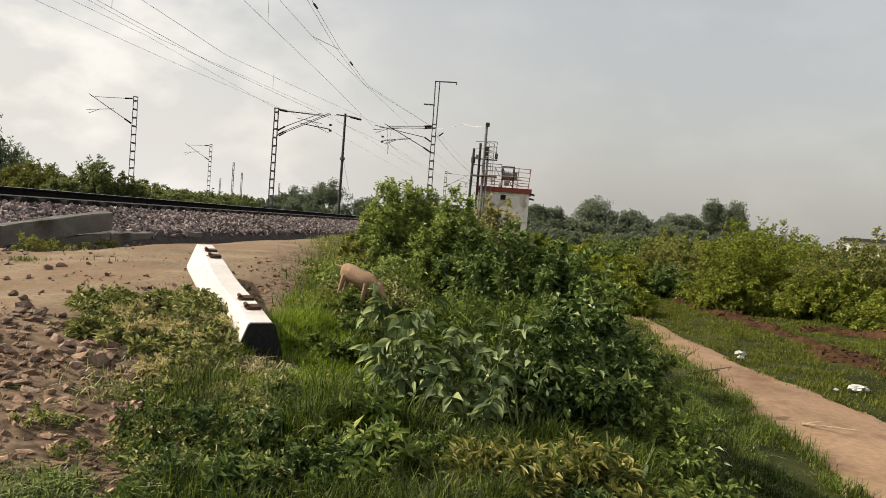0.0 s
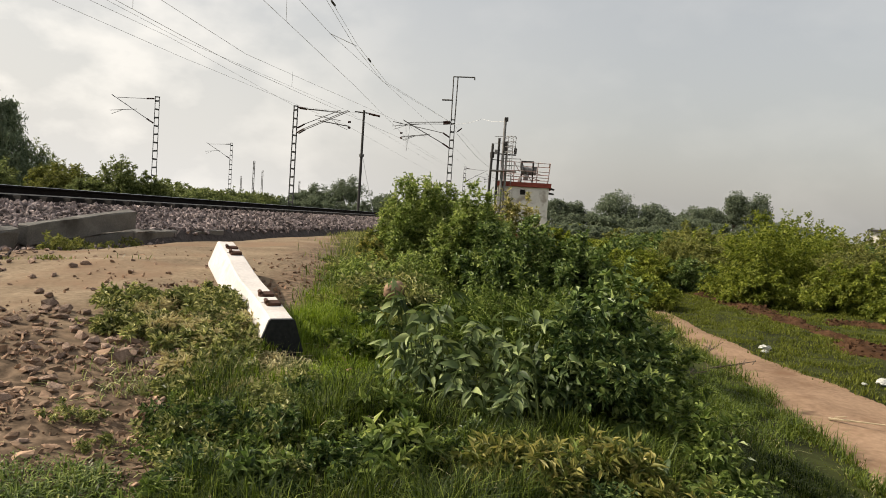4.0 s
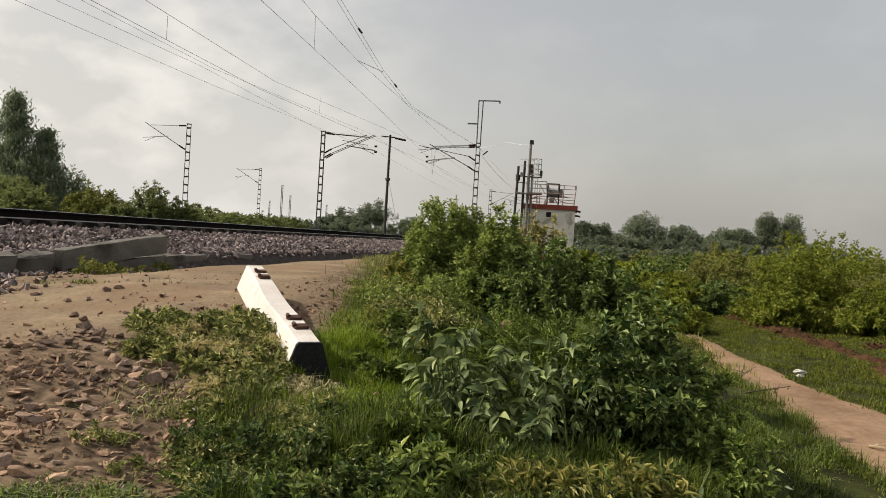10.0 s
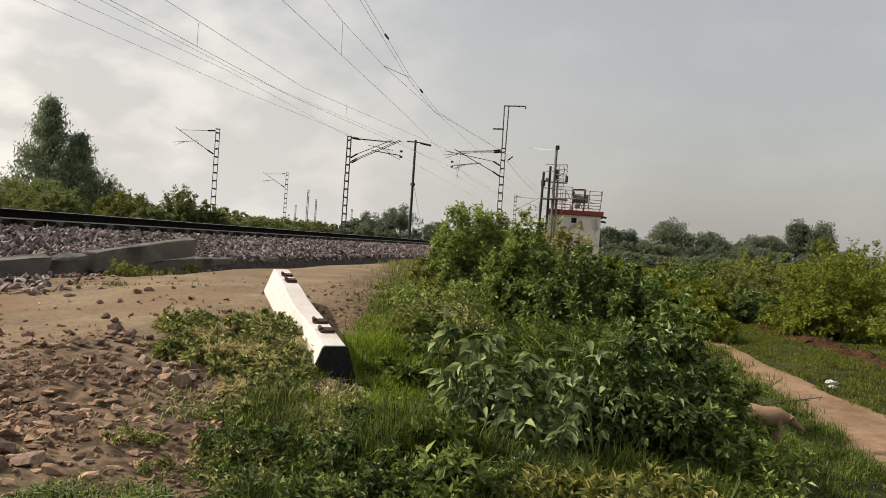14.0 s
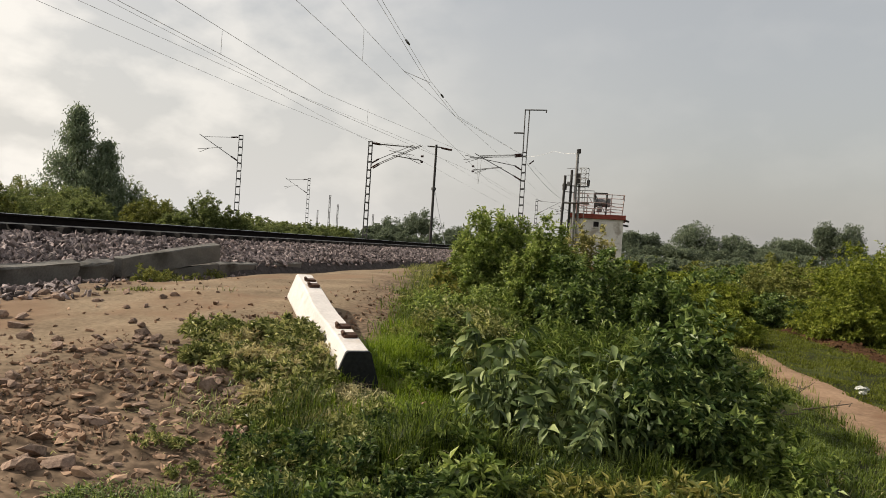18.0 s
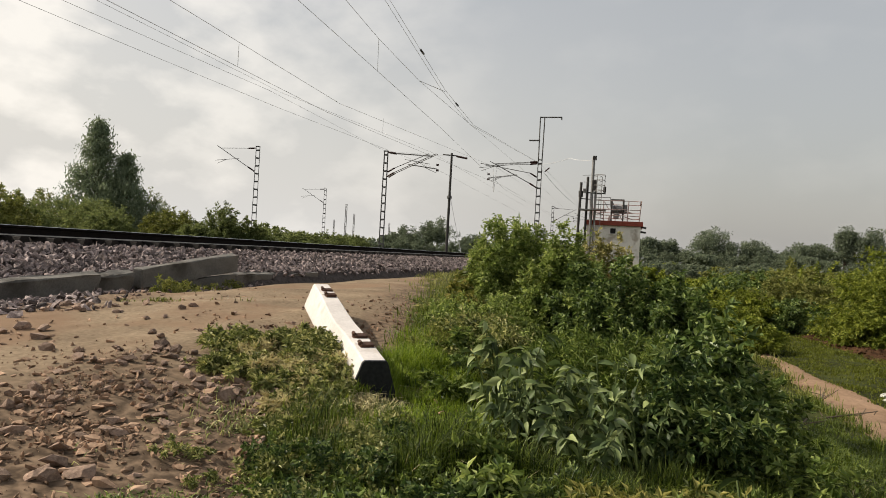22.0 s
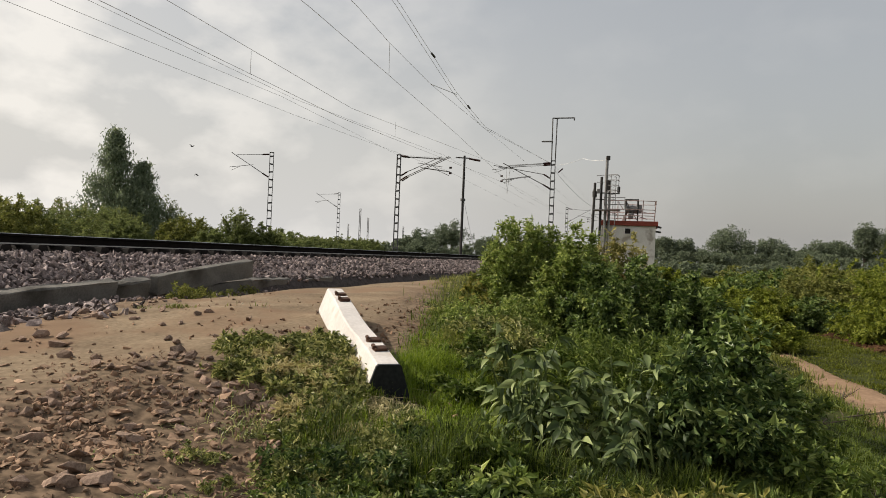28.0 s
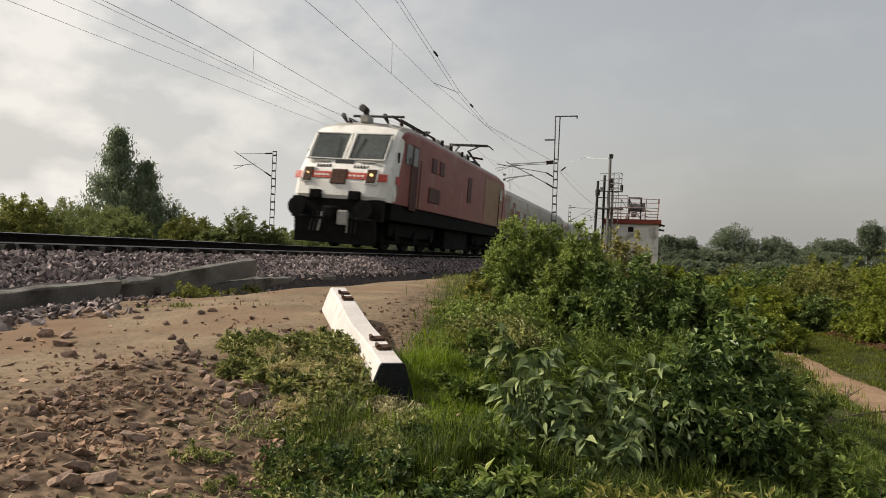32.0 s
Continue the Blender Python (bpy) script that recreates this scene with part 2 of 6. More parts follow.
M_PATH = material("trodden_earth", (0.18, 0.114, 0.072), (0.335, 0.225, 0.148), 1.1, 0.95, 0.6, 14, spots=(0.175, 0.105, 0.064), spot_scale=1.7, spec=0.08)
M_RED_SOIL = material("red_soil", (0.03, 0.016, 0.009), (0.085, 0.045, 0.024), 2.2, 0.95, 0.9, 16, spec=0.05)
M_CLOD = material("dry_clod", (0.13, 0.076, 0.046), (0.27, 0.17, 0.11), 7, 0.95, 0.4, 50, random_tint=0.4, island=True)
M_LITTER = material("white_plastic", (0.42, 0.42, 0.38), (0.62, 0.62, 0.58), 6, 0.5, 0.3, 30)
M_BARK = material("bark", (0.06, 0.045, 0.032), (0.15, 0.115, 0.085), 5, 0.9, 0.8, 30)
M_OAT = material("dry_stick", (0.3, 0.24, 0.15), (0.45, 0.37, 0.25), 5, 0.9, 0.3, 30)
M_STEM = material("green_stem", (0.05, 0.075, 0.025), (0.12, 0.15, 0.05), 6, 0.7, 0.2, 40)
L_BUSH = leaf_material("bush_leaf", (0.014, 0.029, 0.008), (0.092, 0.14, 0.037), (0.34, 0.405, 0.14), 0.22, 0.4, 0.25)
L_PALE = leaf_material("pale_leaf", (0.05, 0.08, 0.02), (0.19, 0.245, 0.066), (0.47, 0.51, 0.18), 0.3, 0.4, 0.25)
L_BROAD = leaf_material("broad_leaf", (0.016, 0.029, 0.01), (0.097, 0.138, 0.05), (0.35, 0.402, 0.166), 0.19, 0.5, 0.2)
L_WEED = leaf_material("weed_leaf", (0.016, 0.032, 0.007), (0.112, 0.16, 0.037), (0.35, 0.397, 0.12), 0.23, 0.4, 0.21)
L_GRASS = leaf_material("grass_blade", (0.005, 0.01, 0.002), (0.037, 0.058, 0.009), (0.23, 0.28, 0.053), 0.22, 0.45, 0.15)
L_LAWN = leaf_material("lawn_blade", (0.044, 0.073, 0.009), (0.148, 0.209, 0.028), (0.326, 0.391, 0.069), 0.33, 0.45, 0.15)
L_BANK = leaf_material("bank_blade", (0.022, 0.036, 0.006), (0.081, 0.114, 0.019), (0.217, 0.259, 0.051), 0.27, 0.45, 0.15)
L_FIELD = leaf_material("field_blade", (0.033, 0.041, 0.007), (0.1, 0.116, 0.019), (0.217, 0.23, 0.044), 0.3, 0.5, 0.1)
L_DUSK = leaf_material("dark_weed_leaf", (0.009, 0.02, 0.006), (0.056, 0.094, 0.027), (0.28, 0.33, 0.112), 0.2, 0.5, 0.2)
L_DRY = leaf_material("dry_straw", (0.28, 0.23, 0.11), (0.47, 0.41, 0.22), (0.62, 0.56, 0.34), 0.25, 0.7, 0.2)
L_CREEP = leaf_material("creeper_leaf", (0.029, 0.043, 0.011), (0.163, 0.184, 0.058), (0.628, 0.586, 0.267), 0.22, 0.42, 0.21)
L_YELLOW = leaf_material("yellowing_leaf", (0.037, 0.055, 0.012), (0.127, 0.141, 0.035), (0.411, 0.356, 0.12), 0.27, 0.45, 0.21)
# distance haze is put into this leaf colour: paler and greyer than near leaves
L_FAR = leaf_material("hazed_far_leaf", (0.115, 0.138, 0.096), (0.158, 0.188, 0.124), (0.215, 0.245, 0.156), 0.24, 0.6, 0.15)
L_SCRUB = leaf_material("scrub_leaf", (0.044, 0.062, 0.011), (0.158, 0.189, 0.033), (0.362, 0.38, 0.083), 0.3, 0.5, 0.12)
# hedge beyond the tracks, its colour lifted to carry the haze
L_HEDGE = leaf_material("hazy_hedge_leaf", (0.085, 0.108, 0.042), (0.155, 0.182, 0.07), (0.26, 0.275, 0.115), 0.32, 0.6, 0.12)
L_CREAM = leaf_material("pale_dusty_leaf", (0.096, 0.095, 0.034), (0.285, 0.267, 0.105), (0.604, 0.529, 0.248), 0.27, 0.5, 0.15)
# brightened, greyed leaf colour stands in for haze before the roadside trees
L_TREE = leaf_material("hazed_tree_leaf", (0.115, 0.148, 0.096), (0.18, 0.22, 0.135), (0.27, 0.3, 0.185), 0.3, 0.5, 0.3)
L_OLIVE = leaf_material("olive_leaf", (0.062, 0.073, 0.02), (0.168, 0.179, 0.054), (0.332, 0.322, 0.109), 0.28, 0.5, 0.12)


# ---- mesh helpers ----
def mesh_from(name, verts, faces, mats, index=None, smooth=False):
    """One mesh from arrays; all faces have the same number of corners."""
    verts, faces = np.asarray(verts, np.float32), np.asarray(faces, np.int32)
    me = bpy.data.meshes.new(name)
    n, k = faces.shape
    me.vertices.add(len(verts))
    me.vertices.foreach_set("co", verts.ravel())
    me.loops.add(n * k)
    me.loops.foreach_set("vertex_index", faces.ravel())
    me.polygons.add(n)
    me.polygons.foreach_set("loop_start", np.arange(0, n * k, k, dtype=np.int32))
    me.polygons.foreach_set("loop_total", np.full(n, k, np.int32))
    for m in mats if isinstance(mats, (list, tuple)) else [mats]:
        me.materials.append(m)
    if index is not None:
        me.polygons.foreach_set("material_index", np.asarray(index, np.int32))
    me.polygons.foreach_set("use_smooth", np.full(n, smooth, bool))
    me.update(calc_edges=True)
    return me


def part(name, bm, mat, parent=None, label="", smooth=False):
    me = bpy.data.meshes.new(name)
    bmesh.ops.recalc_face_normals(bm, faces=bm.faces)
    bm.to_mesh(me)
    bm.free()
    me.materials.append(mat)
    if smooth:
        for p in me.polygons:
            p.use_smooth = True
    ob = new(name, me)
    if parent is not None:
        ob.parent = parent
    if label:
        tagged(ob, label)
    return ob


def piece(name, me, parent, m=None):
    """An object on a shared mesh."""
    ob = new(name, me)
    if parent is not None:
        ob.parent = parent
    if m is not None:
        ob.matrix_basis = m
    return ob


def box(bm, size, at, rot=(0, 0, 0), bevel=0.0):
    m = pose(*at, *rot) @ Matrix.Diagonal((*size, 1))
    r = bmesh.ops.create_cube(bm, size=1, matrix=m)
    if bevel:
        edges = {e for v in r["verts"] for e in v.link_edges}
        bmesh.ops.bevel(bm, geom=list(edges), offset=bevel, segments=2, affect="EDGES", profile=0.6)
    return bm


def tube(bm, a, b, r1, r2=None, seg=8):
    a, b = Vector(a), Vector(b)
    d = b - a
    m = Matrix.Translation((a + b) / 2) @ d.to_track_quat("Z", "Y").to_matrix().to_4x4()
    bmesh.ops.create_cone(bm, cap_ends=True, segments=seg, radius1=r1, radius2=r1 if r2 is None else r2, depth=d.length, matrix=m)
    return bm


def boxed(name, size, at, mat, parent, rot=(0, 0, 0), bevel=0.0, label=""):
    return part(name, box(bmesh.new(), size, at, rot, bevel), mat, parent, label)


def tubed(name, a, b, r, mat, parent, r2=None, seg=8, label=""):
    return part(name, tube(bmesh.new(), a, b, r, r2, seg), mat, parent, label, smooth=False)


def thing(name, m=None, label="", category="", group="", kind=""):
    ob = new(name)
    if m is not None:
        ob.matrix_basis = m
    return tagged(ob, label, category, group, kind)


def unit(v):
    return v / np.maximum(np.linalg.norm(v, axis=-1, keepdims=True), 1e-9)


def leaves(rng, pos, out, length, width, fold=0.25, curl=0.25, rich=False):
    """Pointed, folded leaves: verts and triangles. out: the way each one points."""
    n = len(pos)
    out = unit(out)
    side = unit(np.cross(out, rng.normal(0, 0.45, (n, 3)) + np.array([0, 0, 1.0])))
    up = np.cross(side, out)
    length, width = np.broadcast_to(length, n)[:, None], np.broadcast_to(width, n)[:, None]
    if not rich:
        v = np.stack([pos,
                      pos + out * length * 0.42 + side * width * 0.5 + up * width * fold,
                      pos + out * length - up * length * curl,
                      pos + out * length * 0.42 - side * width * 0.5 + up * width * fold], 1)
        f = np.array([[0, 1, 2], [0, 2, 3]])
        return v.reshape(-1, 3), (np.arange(n)[:, None, None] * 4 + f).reshape(-1, 3)
    st = []
    for a, w, c in ((0.0, 0.02, 0.0), (0.22, 0.42, 0.02), (0.5, 0.46, 0.1), (0.78, 0.24, 0.35)):
        mid = pos + out * length * a - up * length * curl * c
        st += [mid + side * width * w + up * width * fold * w * 1.6, mid, mid - side * width * w + up * width * fold * w * 1.6]
    st.append(pos + out * length - up * length * curl * 0.8)
    v = np.stack(st, 1)
    f = []
    for k in range(3):
        for j in range(2):
            a = k * 3 + j
            f += [[a, a + 1, a + 4], [a, a + 4, a + 3]]
    f += [[9, 10, 12], [10, 11, 12]]
    return v.reshape(-1, 3), (np.arange(n)[:, None, None] * 13 + np.array(f)).reshape(-1, 3)


def blades(rng, pos, length, width, lean=0.35):
    """Grass blades of two bent pieces."""
    n = len(pos)
    ang = rng.uniform(0, 2 * np.pi, n)
    d = np.stack([np.cos(ang), np.sin(ang), np.zeros(n)], 1)
    s = np.stack([-np.sin(ang), np.cos(ang), np.zeros(n)], 1)
    ln, wd = np.broadcast_to(length, n)[:, None], np.broadcast_to(width, n)[:, None]
    k = np.abs(rng.normal(lean, lean * 0.6, n))[:, None]
    mid = pos + np.array([0, 0, 1.0]) * ln * 0.55 + d * ln * k * 0.35
    tip = pos + np.array([0, 0, 1.0]) * ln * (1 - 0.35 * np.minimum(k, 1.5)) + d * ln * k
    v = np.stack([pos - s * wd, pos + s * wd, mid - s * wd * 0.8, mid + s * wd * 0.8, tip], 1)
    f = np.array([[0, 1, 3], [0, 3, 2], [2, 3, 4]])
    return v.reshape(-1, 3), (np.arange(n)[:, None, None] * 5 + f).reshape(-1, 3)


def merged(sets):
    vs, fs, base = [], [], 0
    for v, f in sets:
        vs.append(v)
        fs.append(f + base)
        base += len(v)
    return np.concatenate(vs), np.concatenate(fs)


# ---- the lie of the land ----
GX = [-900, -60, -30, -20, -8.2, -7.1, -6.8, -6.1, -5.0, -3.2, -1.6, -0.6, 0.4, 1.3, 2.2, 2.8, 4.2, 6, 9, 20, 60, 900]
GZ = [1.3, 1.3, 1.15, 1.0, 0.8, 0.62, 0.62, 0.74, 0.81, 0.84, 0.64, 0.50, 0.30, 0.02, -0.27, -0.36, -0.37, -0.33, -0.2, 0.0, 0.35, 0.8]


HASH = np.random.default_rng(9).random((128, 128))


def value_noise(x, y):
    """Smooth noise of 0 to 1 on a unit grid."""
    i, j = np.floor(x).astype(int), np.floor(y).astype(int)
    u, w = x - i, y - j
    u, w = u * u * (3 - 2 * u), w * w * (3 - 2 * w)
    a, b, c, d = HASH[i % 128, j % 128], HASH[(i + 1) % 128, j % 128], HASH[i % 128, (j + 1) % 128], HASH[(i + 1) % 128, (j + 1) % 128]
    return (a * (1 - u) + b * u) * (1 - w) + (c * (1 - u) + d * u) * w


def land(x, y):
    x, y = np.asarray(x, float), np.asarray(y, float)
    z = np.interp(x, GX, GZ)
    z = z - 0.07 * np.clip(6 - y, 0, 6) * np.clip((-x) / 1.5, 0, 1) * np.clip((x + 9) / 3, 0, 1)
    z = z + 0.012 * np.sin(3.1 * x + 1.3 * y) + 0.014 * np.sin(1.7 * y - 2.2 * x + 1) + 0.003 * np.sin(7.3 * x - 5.1 * y)
    rough = np.clip((8.5 - np.abs(y - 4)) / 3, 0, 1)
    z = z + rough * (0.022 * (value_noise(x * 2.3, y * 2.3) - 0.5) + 0.009 * (value_noise(x * 6.1, y * 6.1) - 0.5) + 0.011 * (value_noise(x * 15, y * 15) - 0.5))
    far = np.clip((y - 25) / 60, 0, 1) * np.clip((x + 7) / 4, 0, 1)
    return z * (1 - far) + far * (0.5 + 0.1 * np.sin(x * 0.2) * np.cos(y * 0.13))


def verge(y):
    """The edge between the bare earth and the grass."""
    return np.interp(y, [0, 2.2, 3.2, 4.0, 4.5, 6.5, 8.5, 12, 20, 60], [-1.4, -1.42, -1.62, -1.8, -1.45, -2.1, -2.65, -3.9, -6.2, -7.2])


def path_mid(y):
    return np.interp(y, [-20, 2, 6, 7.2, 8.3, 9.8, 11.2, 12.5, 14.5, 20, 60], [3.2, 3.4, 3.56, 3.56, 3.5, 3.28, 3.12, 3.05, 3.03, 2.6, 2.0])


def path_half(y):
    return np.interp(y, [-20, 2, 6, 7.2, 8.3, 9.8, 11.2, 12.5, 14.5, 20], [0.65, 0.68, 0.8, 0.84, 0.86, 0.66, 0.5, 0.36, 0.22, 0.2])


# ---- ground ----
def ground_material():
    m = material("earth_and_turf", (0.12, 0.088, 0.058), (0.29, 0.222, 0.15), 1.3, 0.95, 0.55, 26, spots=(0.205, 0.138, 0.09), spot_scale=0.8, spot_at=0.56, spec=0.06)
    n, l = m.node_tree.nodes, m.node_tree.links
    bsdf = n["Principled BSDF"]
    old = bsdf.inputs["Base Color"].links[0].from_socket
    at = n.new("ShaderNodeAttribute")
    at.attribute_name = "turf"
    co, nz, ramp = n.new("ShaderNodeTexCoord"), n.new("ShaderNodeTexNoise"), n.new("ShaderNodeValToRGB")
    nz.inputs["Scale"].default_value, nz.inputs["Detail"].default_value = 1.6, 10.0
    l.new(co.outputs["Object"], nz.inputs["Vector"])
    l.new(nz.outputs["Fac"], ramp.inputs["Fac"])
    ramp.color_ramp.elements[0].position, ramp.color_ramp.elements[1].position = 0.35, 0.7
    # turf green darkened to near-black: the shade between the blades is painted in
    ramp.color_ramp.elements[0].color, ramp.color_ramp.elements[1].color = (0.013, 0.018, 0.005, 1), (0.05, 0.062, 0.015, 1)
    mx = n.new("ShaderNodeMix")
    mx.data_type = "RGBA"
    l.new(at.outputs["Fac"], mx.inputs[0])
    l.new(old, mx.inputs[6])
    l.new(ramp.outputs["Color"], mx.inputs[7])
    rb = n.new("ShaderNodeAttribute")
    rb.attribute_name = "rubble"
    rz, rr2 = n.new("ShaderNodeTexNoise"), n.new("ShaderNodeValToRGB")
    rz.inputs["Scale"].default_value, rz.inputs["Detail"].default_value = 14.0, 8.0
    l.new(co.outputs["Object"], rz.inputs["Vector"])
    l.new(rz.outputs["Fac"], rr2.inputs["Fac"])
    rr2.color_ramp.elements[0].position, rr2.color_ramp.elements[1].position = 0.38, 0.66
    rr2.color_ramp.elements[0].color, rr2.color_ramp.elements[1].color = (0.06, 0.042, 0.029, 1), (0.215, 0.152, 0.103, 1)
    m2 = n.new("ShaderNodeMix")
    m2.data_type = "RGBA"
    l.new(rb.outputs["Fac"], m2.inputs[0])
    l.new(old, m2.inputs[6])
    l.new(rr2.outputs["Color"], m2.inputs[7])
    l.new(m2.outputs[2], mx.inputs[6])
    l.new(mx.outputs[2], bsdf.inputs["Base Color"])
    return m


gx = np.unique(np.concatenate([np.linspace(-1500, -60, 16), np.linspace(-60, -9, 26), np.arange(-9, -6, 0.11), np.arange(-6, 0, 0.045), np.arange(0, 7, 0.1), np.linspace(7, 40, 40), np.linspace(40, 1500, 18)]))
gy = np.unique(np.concatenate([np.linspace(-800, -10, 12), np.linspace(-10, 1, 15), np.arange(1, 2, 0.1), np.arange(2, 8, 0.045), np.arange(8, 16, 0.11), np.linspace(16, 60, 60), np.linspace(60, 3000, 26)]))
gxx, gyy = np.meshgrid(gx, gy)
gzz = land(gxx, gyy)
nx, ny = len(gx), len(gy)
gi = (np.arange(ny - 1)[:, None] * nx + np.arange(nx - 1)[None, :]).ravel()
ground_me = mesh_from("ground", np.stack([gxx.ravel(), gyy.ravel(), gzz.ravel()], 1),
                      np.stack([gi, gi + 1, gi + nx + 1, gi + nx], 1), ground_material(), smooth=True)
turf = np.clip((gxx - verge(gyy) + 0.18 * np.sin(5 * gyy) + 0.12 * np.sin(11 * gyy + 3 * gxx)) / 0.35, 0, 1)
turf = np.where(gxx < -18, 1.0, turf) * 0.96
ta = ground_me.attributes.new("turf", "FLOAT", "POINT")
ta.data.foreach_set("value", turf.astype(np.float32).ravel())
rubble = np.exp(-((gxx + 2.4) / 1.1) ** 2 - ((gyy - 2.6) / 1.1) ** 2) * 1.25 + np.exp(-((gxx + 6.1) / 0.7) ** 2 - ((gyy - 5.6) / 1.2) ** 2)
rubble = rubble + 0.75 * np.exp(-((gxx - verge(gyy) + 0.25) / 0.4) ** 2) * np.clip((gyy - 4.6) / 0.8, 0, 1) * np.clip((14 - gyy) / 4, 0, 1)
rubble = rubble + 0.9 * np.clip((2.9 - gyy) / 0.8, 0, 1) * np.clip((0.2 - gxx), 0, 1)
rubble = np.clip(rubble + 0.2 * np.sin(4 * gxx + 2 * gyy) * np.sin(3 * gyy - gxx), 0, 0.92)
rubble_at = ground_me.attributes.new("rubble", "FLOAT", "POINT")
rubble_at.data.foreach_set("value", rubble.astype(np.float32).ravel())
ground = tagged(new("ground", ground_me), "bare brown earth running into rough green turf", "ground", kind="structure")

py = np.arange(-6, 22, 0.06)
pw = np.linspace(-1, 1, 9)
pxx = path_mid(py)[:, None] + pw[None, :] * (path_half(py) + 0.035 * np.sin(py * 2.7) + 0.02 * np.sin(py * 6.1) + 0.02 * np.sin(py * 13.7))[:, None]
pyy = np.repeat(py[:, None], 9, 1)
pzz = land(pxx, pyy) + 0.03 * (1 - pw[None, :] ** 4) - 0.006
pi = (np.arange(len(py) - 1)[:, None] * 9 + np.arange(8)[None, :]).ravel()
path_me = mesh_from("footpath", np.stack([pxx.ravel(), pyy.ravel(), pzz.ravel()], 1), np.stack([pi, pi + 1, pi + 10, pi + 9], 1), M_PATH, smooth=True)
tagged(new("footpath", path_me), "trodden reddish earth footpath through the grass", "footpath", kind="structure")

# ---- railway ----
RAIL_TOP = 1.55
RAIL_X = [-9.1, -10.776, -14.4, -16.076]
rng = np.random.default_rng(3)


def ballast_height(x, y=0.0):
    return np.interp(x, [-19.5, -17.7, -9.32, -9.06, -8.8, -8.4, -7.25, -7.0], [0.9, 1.3, 1.31, 1.24, 1.22, 1.22, 0.84, 0.55])


by = np.concatenate([np.linspace(-80, -2, 20), np.arange(-2, 45, 0.35), np.linspace(45, 1500, 60)])
bx = np.concatenate([np.linspace(-19.5, -17, 6), np.linspace(-16.5, -9.4, 9), np.linspace(-9.3, -7.0, 21)])
bxx, byy = np.meshgrid(bx, by)
bzz = ballast_height(bxx) + rng.uniform(-0.025, 0.025, bxx.shape)
bi = (np.arange(len(by) - 1)[:, None] * len(bx) + np.arange(len(bx) - 1)[None, :]).ravel()
ballast_me = mesh_from("ballast_bed", np.stack([bxx.ravel(), byy.ravel(), bzz.ravel()], 1),
                       np.stack([bi, bi + 1, bi + len(bx) + 1, bi + len(bx)], 1), M_BALLAST)
ballast = tagged(new("ballast_bed", ballast_me), "embankment of crushed purplish-grey stone under the railway", "ballast", kind="structure")


def stone_shape(rng, squash=0.62, long=1.0):
    """A broken stone of 20 faces, 1 m across."""
    bm = bmesh.new()
    for q in unit(rng.normal(0, 1, (13, 3))) * rng.uniform(0.46, 0.56, (13, 1)) * np.array([long, rng.uniform(0.5, 0.9), squash]):
        bm.verts.new(q)
    hull = bmesh.ops.convex_hull(bm, input=bm.verts)
    bmesh.ops.delete(bm, geom=[v for v in hull["geom_interior"] if isinstance(v, bmesh.types.BMVert)], context="VERTS")
    bmesh.ops.triangulate(bm, faces=bm.faces)
    bm.verts.index_update()
    vs = np.array([v.co[:] for v in bm.verts])
    fs = np.array([[v.index for v in f.verts] for f in bm.faces])
    bm.free()
    return vs, fs


def stone_field(rng, pos, size, tumble=1.0):
    shapes = [stone_shape(rng, rng.uniform(0.25, 0.5), 1.3) for _ in range(14)]
    sets = []
    which = rng.integers(0, len(shapes), len(pos))
    for k, (v, f) in enumerate(shapes):
        idx = np.where(which == k)[0]
        if not len(idx):
            continue
        q = rng.normal(0, 1, (len(idx), 4)) * np.array([1, tumble, tumble, 1])
        q /= np.linalg.norm(q, axis=1, keepdims=True)
        w, x, y, z = q.T
        R = np.stack([1 - 2 * (y * y + z * z), 2 * (x * y - z * w), 2 * (x * z + y * w), 2 * (x * y + z * w), 1 - 2 * (x * x + z * z),
                      2 * (y * z - x * w), 2 * (x * z - y * w), 2 * (y * z + x * w), 1 - 2 * (x * x + y * y)], 1).reshape(-1, 3, 3)
        vv = np.einsum("nij,kj->nki", R, v) * size[idx][:, None, None] + pos[idx][:, None, :]
        ff = f[None] + (np.arange(len(idx)) * len(v))[:, None, None]
        sets.append((vv.reshape(-1, 3), ff.reshape(-1, 3)))
    return merged(sets)


n = 21000
sy = 1.0 + 44 * rng.random(n) ** 1.35
sx = -7.25 - 1.7 * rng.random(n) + rng.normal(0, 0.05, n)
sz = ballast_height(np.minimum(sx, -7.2)) + rng.uniform(0.0, 0.03, n)
v, f = stone_field(rng, np.stack([sx, sy, sz], 1), rng.uniform(0.075, 0.175, n))
field = new("ballast_stones", mesh_from("ballast_stones", v, f, M_STONE))
field.parent = ballast
tagged(field, "crushed purplish-grey ballast stones", kind="stuff")
n = 3500
sy = 2 + 50 * rng.random(n)
sx = -9.3 - 8 * rng.random(n)
v, f = stone_field(rng, np.stack([sx, sy, ballast_height(sx) + rng.uniform(0, 0.05, n)], 1), rng.uniform(0.05, 0.1, n))
field = new("ballast_crown", mesh_from("ballast_crown", v, f, M_STONE))
field.parent = ballast
tagged(field, "crushed stone between the rails", kind="stuff")
shapes = [mesh_from("ballast_stone", *stone_shape(rng, 0.4, 1.25), M_STONE) for _ in range(6)]
for k in range(300):
    y = 5.0 + 11 * (k + rng.random()) / 300
    x = -7.3 - 1.2 * rng.random()
    s = rng.uniform(0.1, 0.17)
    piece("ballast_stone", shapes[k % 6], ballast, Matrix.LocRotScale((x, y, ballast_height(x) + 0.03), Euler(rng.uniform(0, 6, 3)), (s, s, s)))

